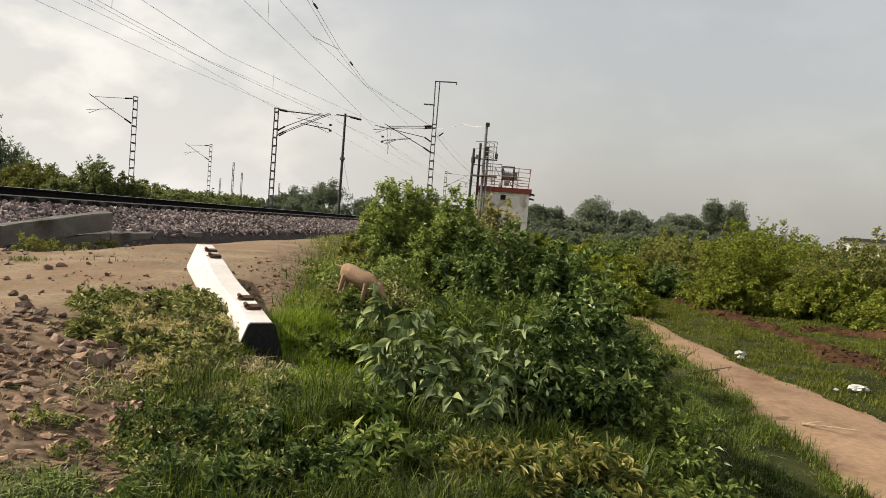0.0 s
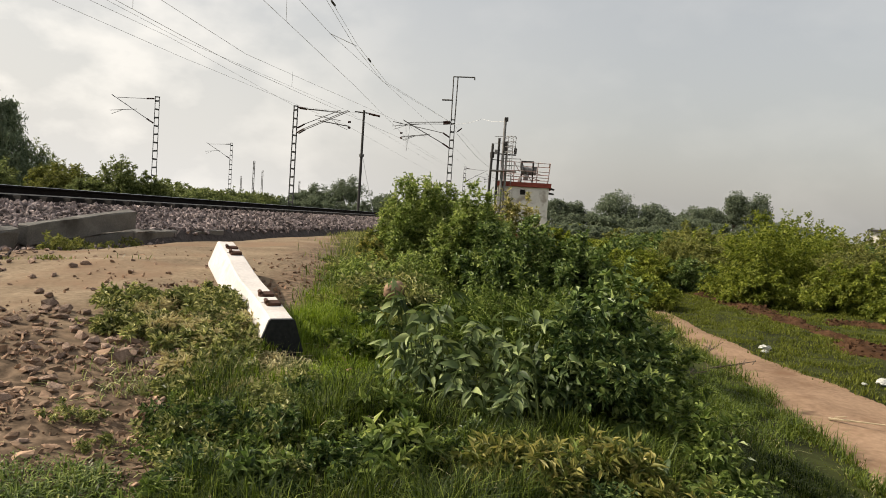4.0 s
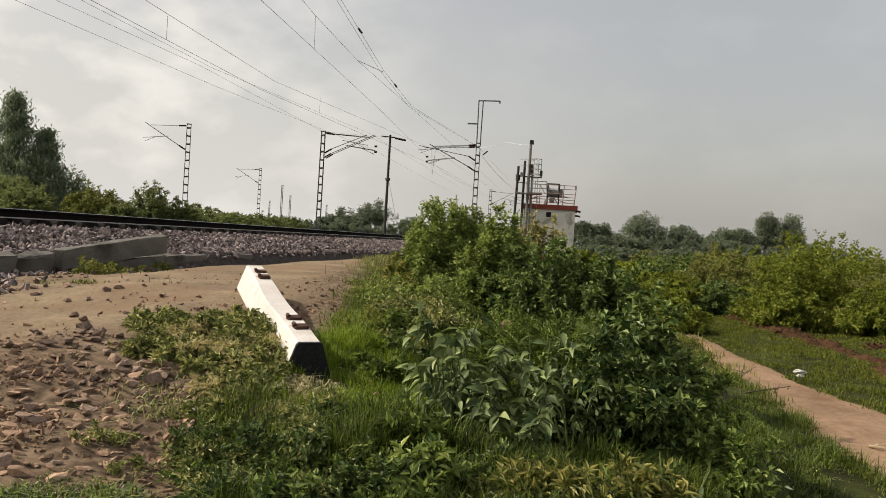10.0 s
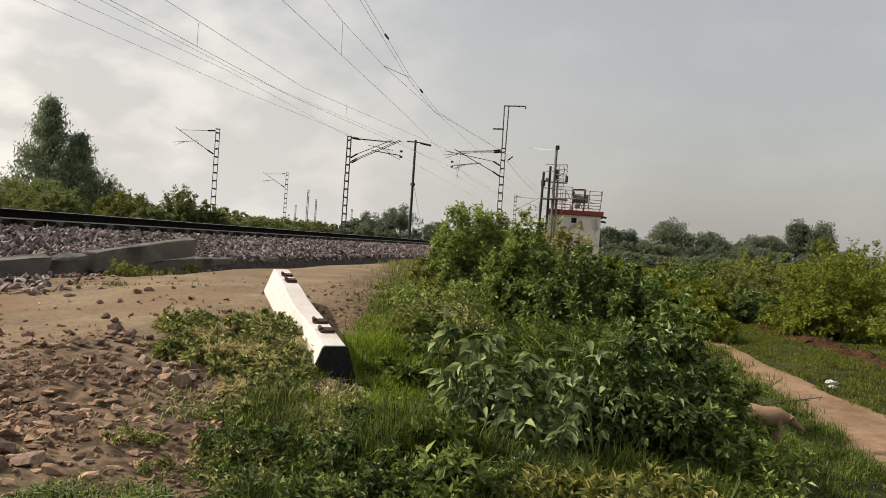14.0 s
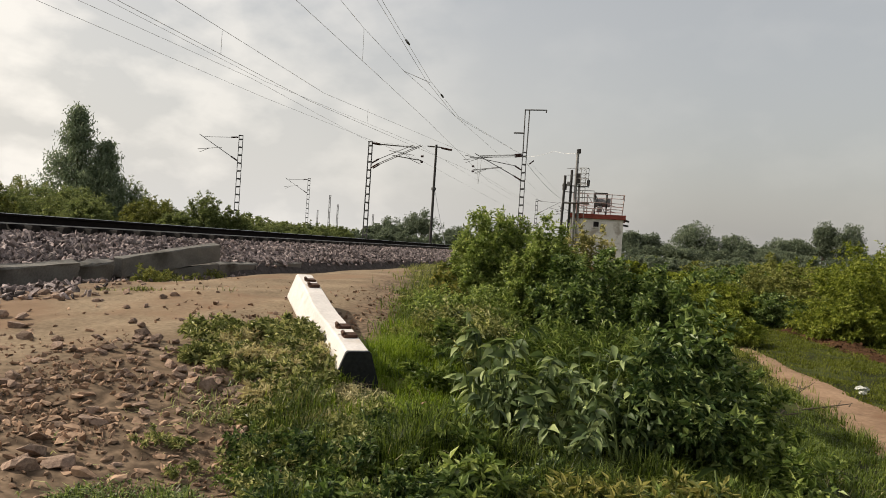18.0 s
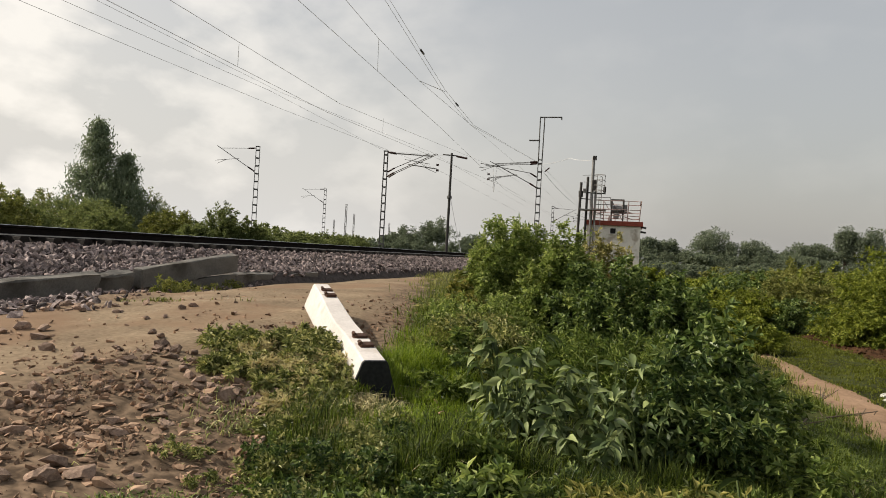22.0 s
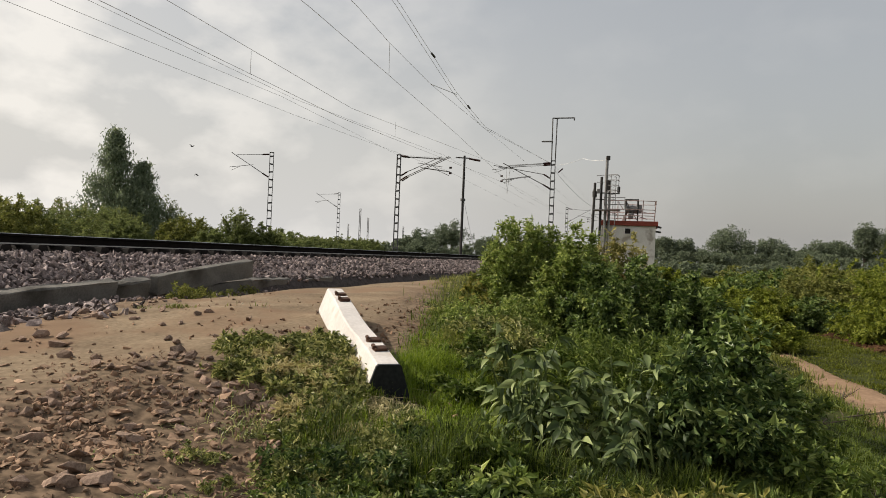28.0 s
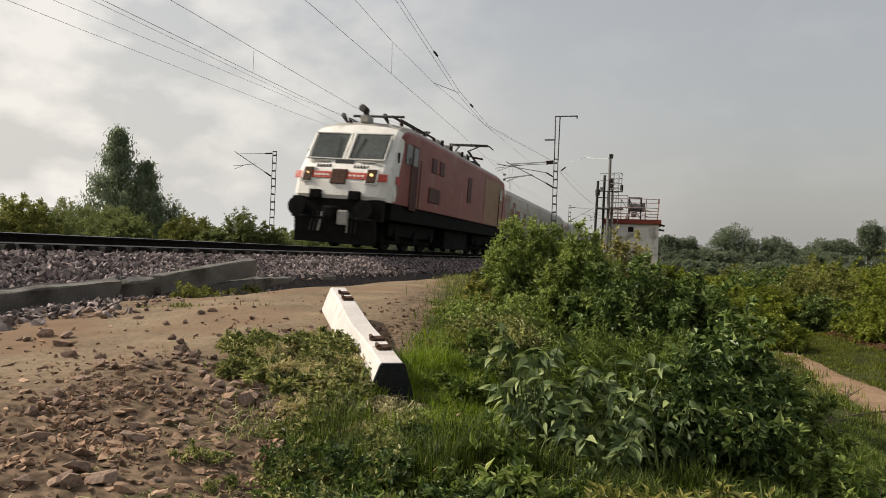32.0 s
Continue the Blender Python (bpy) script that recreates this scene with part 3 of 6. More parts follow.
RAIL_SECTION = [(-0.068, 0), (0.068, 0), (0.068, 0.012), (0.012, 0.03), (0.009, 0.11), (0.034, 0.122), (0.034, 0.15), (0.026, 0.156),
                (-0.026, 0.156), (-0.034, 0.15), (-0.034, 0.122), (-0.009, 0.11), (-0.012, 0.03), (-0.068, 0.012)]
RAIL_SECTION = [(a * 1.1, b * 1.12) for a, b in RAIL_SECTION]
for k, rx in enumerate(RAIL_X):
    ry = [-80, 0, 30, 120, 1500]
    vs = [(rx + a, y, RAIL_TOP - 0.175 + b) for y in ry for a, b in RAIL_SECTION]
    c = len(RAIL_SECTION)
    fs, mi = [], []
    for j in range(len(ry) - 1):
        for i in range(c):
            i2 = (i + 1) % c
            fs.append((j * c + i, j * c + i2, (j + 1) * c + i2, (j + 1) * c + i))
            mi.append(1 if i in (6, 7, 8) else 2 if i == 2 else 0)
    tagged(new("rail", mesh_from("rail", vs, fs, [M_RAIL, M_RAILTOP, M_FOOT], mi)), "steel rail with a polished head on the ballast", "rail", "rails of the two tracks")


def sleeper_mesh(bm, length=2.5, bottom=0.27, top=0.15, h_end=0.22, h_mid=0.18):
    """Cast tapering concrete sleeper along x, lying on z = 0."""
    st = [(-length / 2, h_end), (-length * 0.36, h_end), (-length * 0.2, h_end - 0.012), (-0.18, h_mid), (0.18, h_mid),
          (length * 0.2, h_end - 0.012), (length * 0.36, h_end), (length / 2, h_end)]
    rows = []
    for x, h in st:
        w = bottom / 2
        t = top / 2 + (h_end - h) * 0.2
        rows.append([bm.verts.new((x, s, z)) for s, z in ((-w, 0), (w, 0), (w, 0.025), (t, h - 0.012), (t - 0.012, h), (-t + 0.012, h), (-t, h - 0.012), (-w, 0.025))])
    for a, b in zip(rows, rows[1:]):
        for i in range(8):
            bm.faces.new((a[i], a[(i + 1) % 8], b[(i + 1) % 8], b[i]))
    bm.faces.new(rows[0])
    bm.faces.new(rows[-1][::-1])
    return bm


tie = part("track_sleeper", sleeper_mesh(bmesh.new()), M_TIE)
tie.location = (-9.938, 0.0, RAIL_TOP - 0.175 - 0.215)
tagged(tie, "oil-stained concrete sleeper, coloured near-black for the shade, bedded in the ballast under the rails", "sleeper", "sleepers under the tracks")
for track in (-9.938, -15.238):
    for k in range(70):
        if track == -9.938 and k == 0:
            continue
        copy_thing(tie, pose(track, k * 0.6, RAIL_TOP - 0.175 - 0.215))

# the retaining slabs at the foot of the ballast: length, place, height, tilt
SLABS = [(2.0, -6.72, 3.9, 0.80, 2.0, -2, 2.0, 0.42), (1.9, -6.85, 6.35, 0.925, 3.0, 2, 2.0, 0.4), (0.74, -6.98, 7.72, 0.955, 3.5, 5, 8, 0.36), (2.25, -7.0, 9.42, 1.13, 6.6, -4, -6, 0.3),
         (2.1, -7.02, 9.55, 0.84, 3.5, -2, 2, 0.34), (1.5, -7.2, 11.7, 0.88, -0.5, 3, 4, 0.26), (1.9, -7.3, 13.5, 0.86, 0.5, -3, 1, 0.26), (2.0, -7.45, 15.8, 0.84, 0, 2, -1, 0.26)]
for length, x, y, z, tip, turn, lean, tall in SLABS:
    bm = box(bmesh.new(), (0.17, length, tall), (0, 0, -tall / 2), bevel=0.018)
    bmesh.ops.subdivide_edges(bm, edges=[e for e in bm.edges if e.calc_length() > 0.3], cuts=5)
    for vt in bm.verts:
        vt.co += Vector(rng.uniform(-0.014, 0.014, 3))
    s = part("retaining_slab", bm, M_SLAB)
    s.matrix_basis = pose(x, y, z, tip, 10 + lean, turn)
    tagged(s, "weathered grey concrete slab holding back the ballast, knocked askew", "slab", "slabs along the ballast")


# ---- overhead line ----
def lattice_mast(at, height, turn, width=0.34, label="grey lattice steel mast of the overhead line", panels=13):
    """Two channel legs laced by flat battens."""
    root = thing("catenary_mast", pose(*at, 0, 0, turn), label, "mast", "masts of the overhead line")
    width = width * 0.78
    top = width * 0.82
    for s in (-1, 1):
        bm = bmesh.new()
        for dy in (-0.05, 0.05):
            tube(bm, (s * width / 2, dy, 0), (s * top / 2, dy, height), 0.02, seg=4)
        box(bm, (0.045, 0.12, height), (s * (width + top) / 4, 0, height / 2), (0, -s * math.degrees(math.atan((width - top) / 2 / height)), 0))
        part("leg", bm, M_MAST, root)
    for k in range(panels):
        z = height * (k + 0.5) / panels
        w = width + (top - width) * z / height
        boxed("batten", (w * 1.04, 0.02, 0.13), (0, -0.07, z), M_MAST, root, (0, 7 if k % 2 else -7, 0))
    boxed("base_plate", (0.6, 0.6, 0.5), (0, 0, 0.0), M_CONC, root, bevel=0.03)
    boxed("cap", (top + 0.06, 0.2, 0.06), (0, 0, height), M_MAST, root)
    return root


def bracket(root, z, reach, drop=1.9, flip=1, double=False, bells=True):
    """A cantilever: top stay with insulator, diagonal strut, register arm with its insulators."""
    f = flip
    for dz, dy in ([(0, -0.12), (0.0, 0.25)] if double else [(0, 0)]):
        tubed("stay_insulator", (f * 0.2, dy, z - 0.1), (f * 0.75, dy, z - 0.16), 0.06, M_INSUL, root, seg=10)
        tubed("stay_tube", (f * 0.75, dy, z - 0.16), (f * (reach - 0.4), dy, z - 0.32), 0.019, M_MAST, root)
        tubed("strut_insulator", (f * 0.2, dy, z - drop), (f * 0.7, dy, z - drop + 0.3), 0.06, M_INSUL, root, seg=10)
        tubed("strut_tube", (f * 0.7, dy, z - drop + 0.3), (f * reach, dy, z - 0.15), 0.026, M_MAST, root)
        tubed("register_arm", (f * (reach * 0.45), dy, z - drop + 0.95), (f * (reach + 0.1), dy, z - drop + 0.65), 0.02, M_MAST, root)
        tubed("steady_arm", (f * (reach * 0.75), dy, z - drop + 0.8), (f * (reach - 0.05), dy, z - drop + 0.4), 0.016, M_MAST, root)
    for dz in (0.55, 0.95) if bells else ():
        tubed("insulator", (f * (reach + 0.02), 0, z - drop + dz), (f * (reach + 0.2), 0, z - drop + dz), 0.075, M_INSUL, root, seg=10)


m = lattice_mast((-17.9, 46.0, 1.0), 7.75, 0, 0.42)
bracket(m, 7.75, 3.9, 1.9, 1, True)
bracket(m, 7.75, 3.3, 1.55, 1, bells=False)
m = lattice_mast((-7.3, 51.5, 0.9), 8.2, 0, 0.46, "grey lattice steel mast carrying a tall extension with side arms")
bracket(m, 8.15, 3.9, 2.1, -1, True)
bracket(m, 8.0, 4.7, 1.15, -1, bells=False)
for s in (-1, 1):
    tubed("extension_post", (s * 0.14, 0, 8.1), (s * 0.17, 0, 11.5), 0.045, M_MAST, m)
tubed("top_arm", (-0.2, 0, 11.5), (1.5, 0, 11.5), 0.05, M_MAST, m)
tubed("arm_hook", (1.47, 0, 11.5), (1.47, 0, 11.3), 0.05, M_MAST, m)
tubed("side_arm", (-0.95, 0, 9.7), (-0.1, 0, 9.7), 0.06, M_MAST, m)
tubed("jumper_insulator", (0.4, 0, 7.3), (0.75, 0, 7.6), 0.05, M_INSUL, m)
tubed("jumper_loop", (-3.7, 0.1, 7.6), (-3.55, 0.1, 5.6), 0.016, M_WIRE, m, seg=5)
tubed("jumper_loop", (-3.4, 0.1, 7.5), (-3.55, 0.1, 5.6), 0.016, M_WIRE, m, seg=5)
m = lattice_mast((-30.1, 48.4, 1.0), 8.35, 28, 0.46)
bracket(m, 8.3, 3.2, 2.0, -1, bells=False)
m = lattice_mast((-41.9, 85.2, 1.2), 8.4, 24, 0.46)
bracket(m, 8.35, 3.2, 2.0, -1, bells=False)
for at, h in (((-53.6, 118.4, 1.2), 8.5), ((-60.2, 137.4, 1.2), 7.8), ((-72.7, 153.7, 1.2), 7.0), ((-56.5, 150, 1.2), 6.6)):
    lattice_mast(at, h, -20, 0.5, panels=9)
m = lattice_mast((-11.5, 97, 0.9), 8.2, 0, 0.46)
bracket(m, 8.1, 3.4, 2.0, 1)
m = lattice_mast((-4.9, 105, 0.9), 8.2, 0, 0.46)
bracket(m, 8.1, 4.2, 2.0, -1)

pole = thing("anchor_pole", pose(-17.8, 63.6, 1.0), "slim dark round pole with a short crossarm and guy wire", "pole")
tubed("shaft", (0, 0, 0), (0, 0, 10.4), 0.15, M_DARKPOLE, pole, 0.11, 12)
tubed("crossarm", (-0.9, 0, 10.25), (0.5, 0, 10.15), 0.06, M_DARKPOLE, pole)
tubed("insulator", (0.5, 0, 10.1), (1.6, 0, 9.9), 0.1, M_INSUL, pole)
tubed("collar", (0, 0, 5.9), (0, 0, 6.15), 0.25, M_MAST, pole, seg=12)
tubed("guy_wire", (0.1, 0, 6.0), (1.6, 0, 0.2), 0.02, M_WIRE, pole, seg=5)


def wire(name, pts, r, label, sag=0.0):
    """A hanging wire through the points, with its sag between them."""
    bm = bmesh.new()
    q = []
    for a, b in zip(pts, pts[1:]):
        for k in range(6):
            u = k / 6
            p = Vector(a).lerp(Vector(b), u)
            p.z -= sag * 4 * u * (1 - u)
            q.append(p)
    q.append(Vector(pts[-1]))
    rings = []
    for k, p in enumerate(q):
        d = (q[min(k + 1, len(q) - 1)] - q[max(k - 1, 0)]).normalized()
        s = d.cross(Vector((0, 0, 1))).normalized()
        u = s.cross(d)
        rings.append([bm.verts.new(p + (s * math.cos(g) + u * math.sin(g)) * r) for g in (0.5, 1.76, 3.0, 4.27, 5.5)])
    for a, b in zip(rings, rings[1:]):
        for i in range(5):
            bm.faces.new((a[i], a[(i + 1) % 5], b[(i + 1) % 5], b[i]))
    return tagged(part(name, bm, M_WIRE), label, "wire", "wires of the overhead line")


w3 = wire("contact_wire", [(-9.94, -30, 6.1), (-9.94, 10.1, 5.96), (-9.94, 19.9, 5.9), (-10.1, 51.5, 7.0), (-9.8, 105, 7.0), (-9.94, 400, 7.0)], 0.0065, "taut copper contact wire above the near track")
w4 = wire("messenger_wire", [(-9.94, -30, 7.6), (-9.94, 12, 6.63), (-9.94, 20.9, 6.4), (-10.6, 51.5, 8.4), (-9.8, 105, 8.4), (-9.94, 400, 8.4)], 0.0065, "messenger wire above the near track")
for k, (y, z1, z2) in enumerate(((8.5, 6.85, 5.97), (14.8, 6.51, 5.93), (25, 6.75, 6.15))):
    tubed("dropper", (-9.94, y, z1), (-9.94, y, z2), 0.006, M_WIRE, w4, seg=5)
w5 = wire("contact_wire", [(-7.9, -30, 7.6), (-7.8, 13.8, 7.17), (-7.8, 18.9, 6.92), (-7.9, 26.4, 6.62), (-9.9, 51.2, 6.7), (-10.2, 105, 7.0)], 0.0065, "contact wire of the overlap span")
w6 = wire("messenger_wire", [(-7.8, -30, 9.6), (-7.8, 16.4, 8.14), (-7.8, 18.8, 7.9), (-7.8, 22.9, 7.68), (-9.2, 51.3, 8.8), (-9.6, 105, 8.6)], 0.0065, "messenger wire of the overlap span")
tubed("dropper", (-7.8, 18.85, 7.88), (-7.8, 18.9, 6.93), 0.007, M_WIRE, w6, seg=5)
for dx in (0, 0.14):
    wire("feeder_wire", [(-6.9 - dx, -30, 12.0), (-6.9 - dx, 17.3, 8.45), (-6.9 - dx, 23.2, 7.42), (-6.95 - dx, 28, 7.1), (-7.3, 51.4, 8.8), (-7.2, 105, 9.0)], 0.0065, "feeder wire strung along the near masts")
tubed("spacer", (-7.8, 22.9, 7.68), (-6.95, 23.4, 7.4), 0.012, M_WIRE, w6, seg=5)
for y, z in ((20.2, 7.95), (24.8, 7.3)):
    tubed("clamp", (-6.9, y, z), (-6.9, y + 0.35, z - 0.03), 0.035, M_MAST, w6, seg=6)
wire("feeder_wire", [(-15.2, -30, 7.5), (-15.2, 13.8, 7.72), (-15.2, 25, 7.95), (-17.9, 45.8, 8.7), (-17.8, 63.6, 11.1)], 0.0065, "feeder wire running to the far lattice mast")
wire("contact_wire", [(-15.2, -30, 6.9), (-15.2, 14.5, 7.25), (-15.2, 26, 7.4), (-14.2, 46, 7.6), (-15, 110, 7.2), (-15, 400, 7.2)], 0.0065, "contact wire above the far track")
wire("messenger_wire", [(-15.2, -30, 8.6), (-15.2, 12, 8.2), (-15.2, 26, 8.1), (-14.4, 46, 8.7), (-15, 110, 8.6), (-15, 400, 8.6)], 0.0065, "messenger wire above the far track")
wire("crosswire", [(-7.2, 51.4, 8.75), (-4.6, 47, 8.6), (-2.5, 40.2, 7.5)], 0.012, "slack wire between a mast and the signal post", 0.1)
wire("feeder_wire", [(-7.2, 51.5, 8.4), (-6, 75, 7.4), (-4.9, 105, 8.8)], 0.013, "feeder wire strung along the near masts", 0.3)

# ---- relay hut with the signal beside it ----
hut = thing("relay_hut", pose(-1.2, 41.6, 0.45), "cream plastered flat-roofed hut with a red roof edge", "hut")
boxed("wall", (3.05, 3.0, 3.22), (0, 0, 1.6), M_HUT, hut, bevel=0.02)
boxed("roof_slab", (3.3, 3.3, 0.27), (0, 0, 3.33), M_HUTRED, hut, bevel=0.02, label="red oxide painted roof edge")
boxed("plinth", (3.15, 3.1, 0.4), (0, 0, 0.2), M_HUTRED, hut)
w = boxed("vent_opening", (0.3, 0.06, 0.3), (-0.02, -1.5, 2.88), M_DARK, hut)
boxed("vent_sill", (0.42, 0.12, 0.05), (-0.02, -1.53, 2.7), M_HUT, w)
boxed("spout", (0.5, 0.3, 0.1), (1.6, -1.1, 3.2), M_DARKPOLE, hut, (0, 15, 0))
boxed("spout", (0.42, 0.3, 0.1), (1.62, -1.1, 2.9), M_DARKPOLE, hut, (0, 8, 0))
for x, y in [(-1.35, -1.4), (-0.6, -1.4), (0.75, -1.4), (1.42, -1.4), (1.42, 0), (1.42, 1.4), (0, 1.4), (-1.35, 1.4)]:
    tubed("railing_post", (x, y, 3.45), (x * 1.06, y, 4.68), 0.026, M_RAILING, hut, seg=6)
for z in (3.8, 4.15, 4.66):
    tubed("handrail", (-1.4, -1.4, z), (0.5, -1.4, z), 0.023, M_RAILING, hut, seg=6)
    tubed("handrail", (0.5, -1.4, z), (1.46, -1.4, z - 0.02), 0.02, M_RAILING, hut, seg=6)
    tubed("handrail", (1.46, -1.4, z), (1.46, 1.4, z), 0.022, M_RAILING, hut, seg=6)
    tubed("handrail", (-1.35, 1.4, z), (1.46, 1.4, z), 0.022, M_RAILING, hut, seg=6)
for x0, x1, z0, z1 in ((0.55, 1.05, 4.1, 3.95), (0.55, 1.05, 3.75, 3.6), (-0.6, -0.3, 4.6, 4.1)):
    tubed("brace", (x0, -1.3, z0), (x1, -1.3, z1), 0.022, M_RAILING, hut, seg=6)
winch = thing("roof_winch", pose(-1.05, 40.8, 3.92), "grey geared winch in a dark steel frame on the roof", "winch")
for x in (-0.34, 0.34):
    for y in (-0.25, 0.25):
        tubed("frame_leg", (x, y, 0), (x, y, 1.28), 0.04, M_DARKPOLE, winch, seg=6)
    boxed("frame_plate", (0.1, 0.5, 0.42), (x, 0, 1.08), M_DARKPOLE, winch, bevel=0.02)
for y in (-0.25, 0.25):
    tubed("frame_bar", (-0.38, y, 1.28), (0.38, y, 1.28), 0.035, M_DARKPOLE, winch, seg=6)
tubed("drum", (-0.3, 0, 0.72), (0.3, 0, 0.72), 0.24, M_SIGNAL, winch, seg=18)
for x in (-0.31, 0.0, 0.29):
    tubed("drum_flange", (x, 0, 0.72), (x + 0.03, 0, 0.72), 0.32, M_SIGNAL, winch, seg=20)
boxed("gearbox", (0.3, 0.4, 0.5), (0.4, 0, 0.75), M_SIGNAL, winch, (0, 0, 8), 0.05)
boxed("motor", (0.32, 0.3, 0.34), (-0.05, -0.2, 0.32), M_SIGNAL, winch, bevel=0.06)
tubed("brace", (-0.34, -0.26, 1.2), (0.3, -0.26, 0.1), 0.025, M_SIGNAL, winch, seg=6)
boxed("white_cover", (0.16, 0.12, 0.3), (-0.42, -0.3, 0.17), M_WHITE, winch, (0, 14, 0), 0.02, "white sheet-metal cover")

signal = thing("signal_post", pose(-2.52, 39.9, 0.5), "grey steel signal post with caged ladder and platform seen from behind", "signal post")
tubed("post", (0, 0, 0), (0, 0, 7.1), 0.085, M_SIGNAL, signal, seg=12)
boxed("post_cap", (0.22, 0.2, 0.24), (0.06, 0, 7.05), M_DARKPOLE, signal, bevel=0.02)
tubed("back_post", (-0.28, 0.1, 0), (-0.28, 0.1, 5.95), 0.075, M_DARKPOLE, signal, seg=10)
tubed("side_post", (0.2, 0.05, 0), (0.2, 0.05, 5.6), 0.06, M_SIGNAL, signal, seg=10)
for sgn in (-1, 1):
    tubed("ladder_rail", (0.42 + sgn * 0.14, -0.3, 0), (0.42 + sgn * 0.14, -0.3, 5.9), 0.02, M_SIGNAL, signal, seg=6)
for k in range(18):
    tubed("rung", (0.28, -0.3, 0.4 + 0.3 * k), (0.56, -0.3, 0.4 + 0.3 * k), 0.013, M_SIGNAL, signal, seg=5)
for z in (5.1, 5.4, 5.7, 6.0):
    arc = [(0.1 + 0.62 * math.sin(a * math.pi / 8), -0.3 - 0.55 * math.sin(a * math.pi / 8), z + 0.03 * math.cos(a * math.pi / 4)) for a in range(9)]
    bm = bmesh.new()
    for p, q in zip(arc, [*arc[1:4], (0.72, -0.1, z), (0.72, 0.3, z), (0.4, 0.5, z), (0.1, 0.5, z), (-0.1, 0.5, z)]):
        tube(bm, p, q, 0.016, seg=5)
    part("cage_hoop", bm, M_SIGNAL, signal)
for x in (0.3, 0.72):
    tubed("cage_post", (x, -0.6 if x < 0.5 else -0.3, 4.95), (x, -0.6 if x < 0.5 else -0.3, 6.0), 0.016, M_SIGNAL, signal, seg=6)
for x, z in ((-0.55, 6.0), (-0.5, 5.6)):
    tubed("guard_rail", (x, -0.2, z), (0.1, -0.2, z + 0.03), 0.016, M_SIGNAL, signal, seg=5)
tubed("crossbar", (-0.78, 0, 5.02), (0.78, 0, 4.98), 0.035, M_DARKPOLE, signal, seg=8)
boxed("signal_head", (0.24, 0.22, 0.62), (0.12, -0.1, 5.42), M_DARKPOLE, signal, bevel=0.03, label="dark back of the signal head")
boxed("signal_head", (0.16, 0.2, 0.34), (0.72, -0.1, 5.2), M_DARKPOLE, signal, bevel=0.03)
boxed("cable_box", (0.2, 0.2, 0.26), (-0.4, -0.1, 5.1), M_SIGNAL, signal, bevel=0.02)
boxed("platform", (1.5, 0.9, 0.05), (0.1, -0.2, 3.98), M_SIGNAL, signal)
for z in (4.3, 4.7):
    tubed("guard_rail", (-0.05, -0.62, z), (1.1, -0.62, z), 0.02, M_SIGNAL, signal, seg=6)
for x in (0.45, 1.1):
    tubed("guard_post", (x, -0.62, 4.0), (x, -0.62, 4.72), 0.02, M_SIGNAL, signal, seg=6)
p2 = thing("short_pole", pose(-3.22, 39.9, 0.5), "short black pole standing beside the hut", "pole")
tubed("shaft", (-0.06, 0, 0), (0.06, 0, 5.6), 0.075, M_DARKPOLE, p2, seg=10)
tubed("cap", (0.06, 0, 4.75), (0.06, 0, 5.1), 0.13, M_DARKPOLE, p2, seg=10)
tubed("crossbar", (0.0, 0, 4.65), (0.7, 0, 4.62), 0.025, M_DARKPOLE, p2, seg=6)

# ---- the painted sleeper lying on the earth ----
sl = thing("concrete_sleeper", None, "discarded whitewashed concrete sleeper with black end and rusty inserts", "sleeper")
a, b = Vector((-1.60, 4.12, 0)), Vector((-3.17, 6.42, 0))
mid = (a + b) / 2
za, zb = 0.50, 0.855
sl.matrix_basis = Matrix.Translation((mid.x, mid.y, (za + zb) / 2)) @ pose(0, 0, 0, 0, 0, math.degrees(math.atan2(b.y - a.y, b.x - a.x))) @ pose(0, 0, 0, 0, -math.degrees(math.atan2(zb - za, 2.75)), 0)
part("body", sleeper_mesh(bmesh.new(), 2.7, 0.31, 0.165, 0.25, 0.218), M_WHITE, sl)
bm = bmesh.new()
prof = [(-0.157, 0.0), (0.157, 0.0), (0.157, 0.026), (0.086, 0.241), (0.073, 0.253), (-0.073, 0.253), (-0.086, 0.241), (-0.157, 0.026)]
ra = [bm.verts.new((-1.356, y, z)) for y, z in prof]
rb = [bm.verts.new((-1.33, y, z)) for y, z in prof]
for i in range(8):
    bm.faces.new((ra[i], ra[(i + 1) % 8], rb[(i + 1) % 8], rb[i]))
bm.faces.new(ra)
bm.faces.new(rb[::-1])
part("painted_end", bm, M_BLACK, sl, "black painted end face")
for x in (-0.98, -0.74, 0.76, 1.0):
    ins = boxed("rail_insert", (0.09, 0.1, 0.035), (x, -0.01, 0.255), M_RUST, sl, (0, 0, 6), 0.008, "rusty iron insert")
    tubed("insert_eye", (x - 0.03, 0.035, 0.275), (x + 0.03, 0.035, 0.275), 0.015, M_RUST, ins, seg=8)
for x in (-0.86, 0.88):
    boxed("rail_seat_pad", (0.14, 0.13, 0.006), (x, -0.005, 0.25), M_WHITE, sl, bevel=0.002)


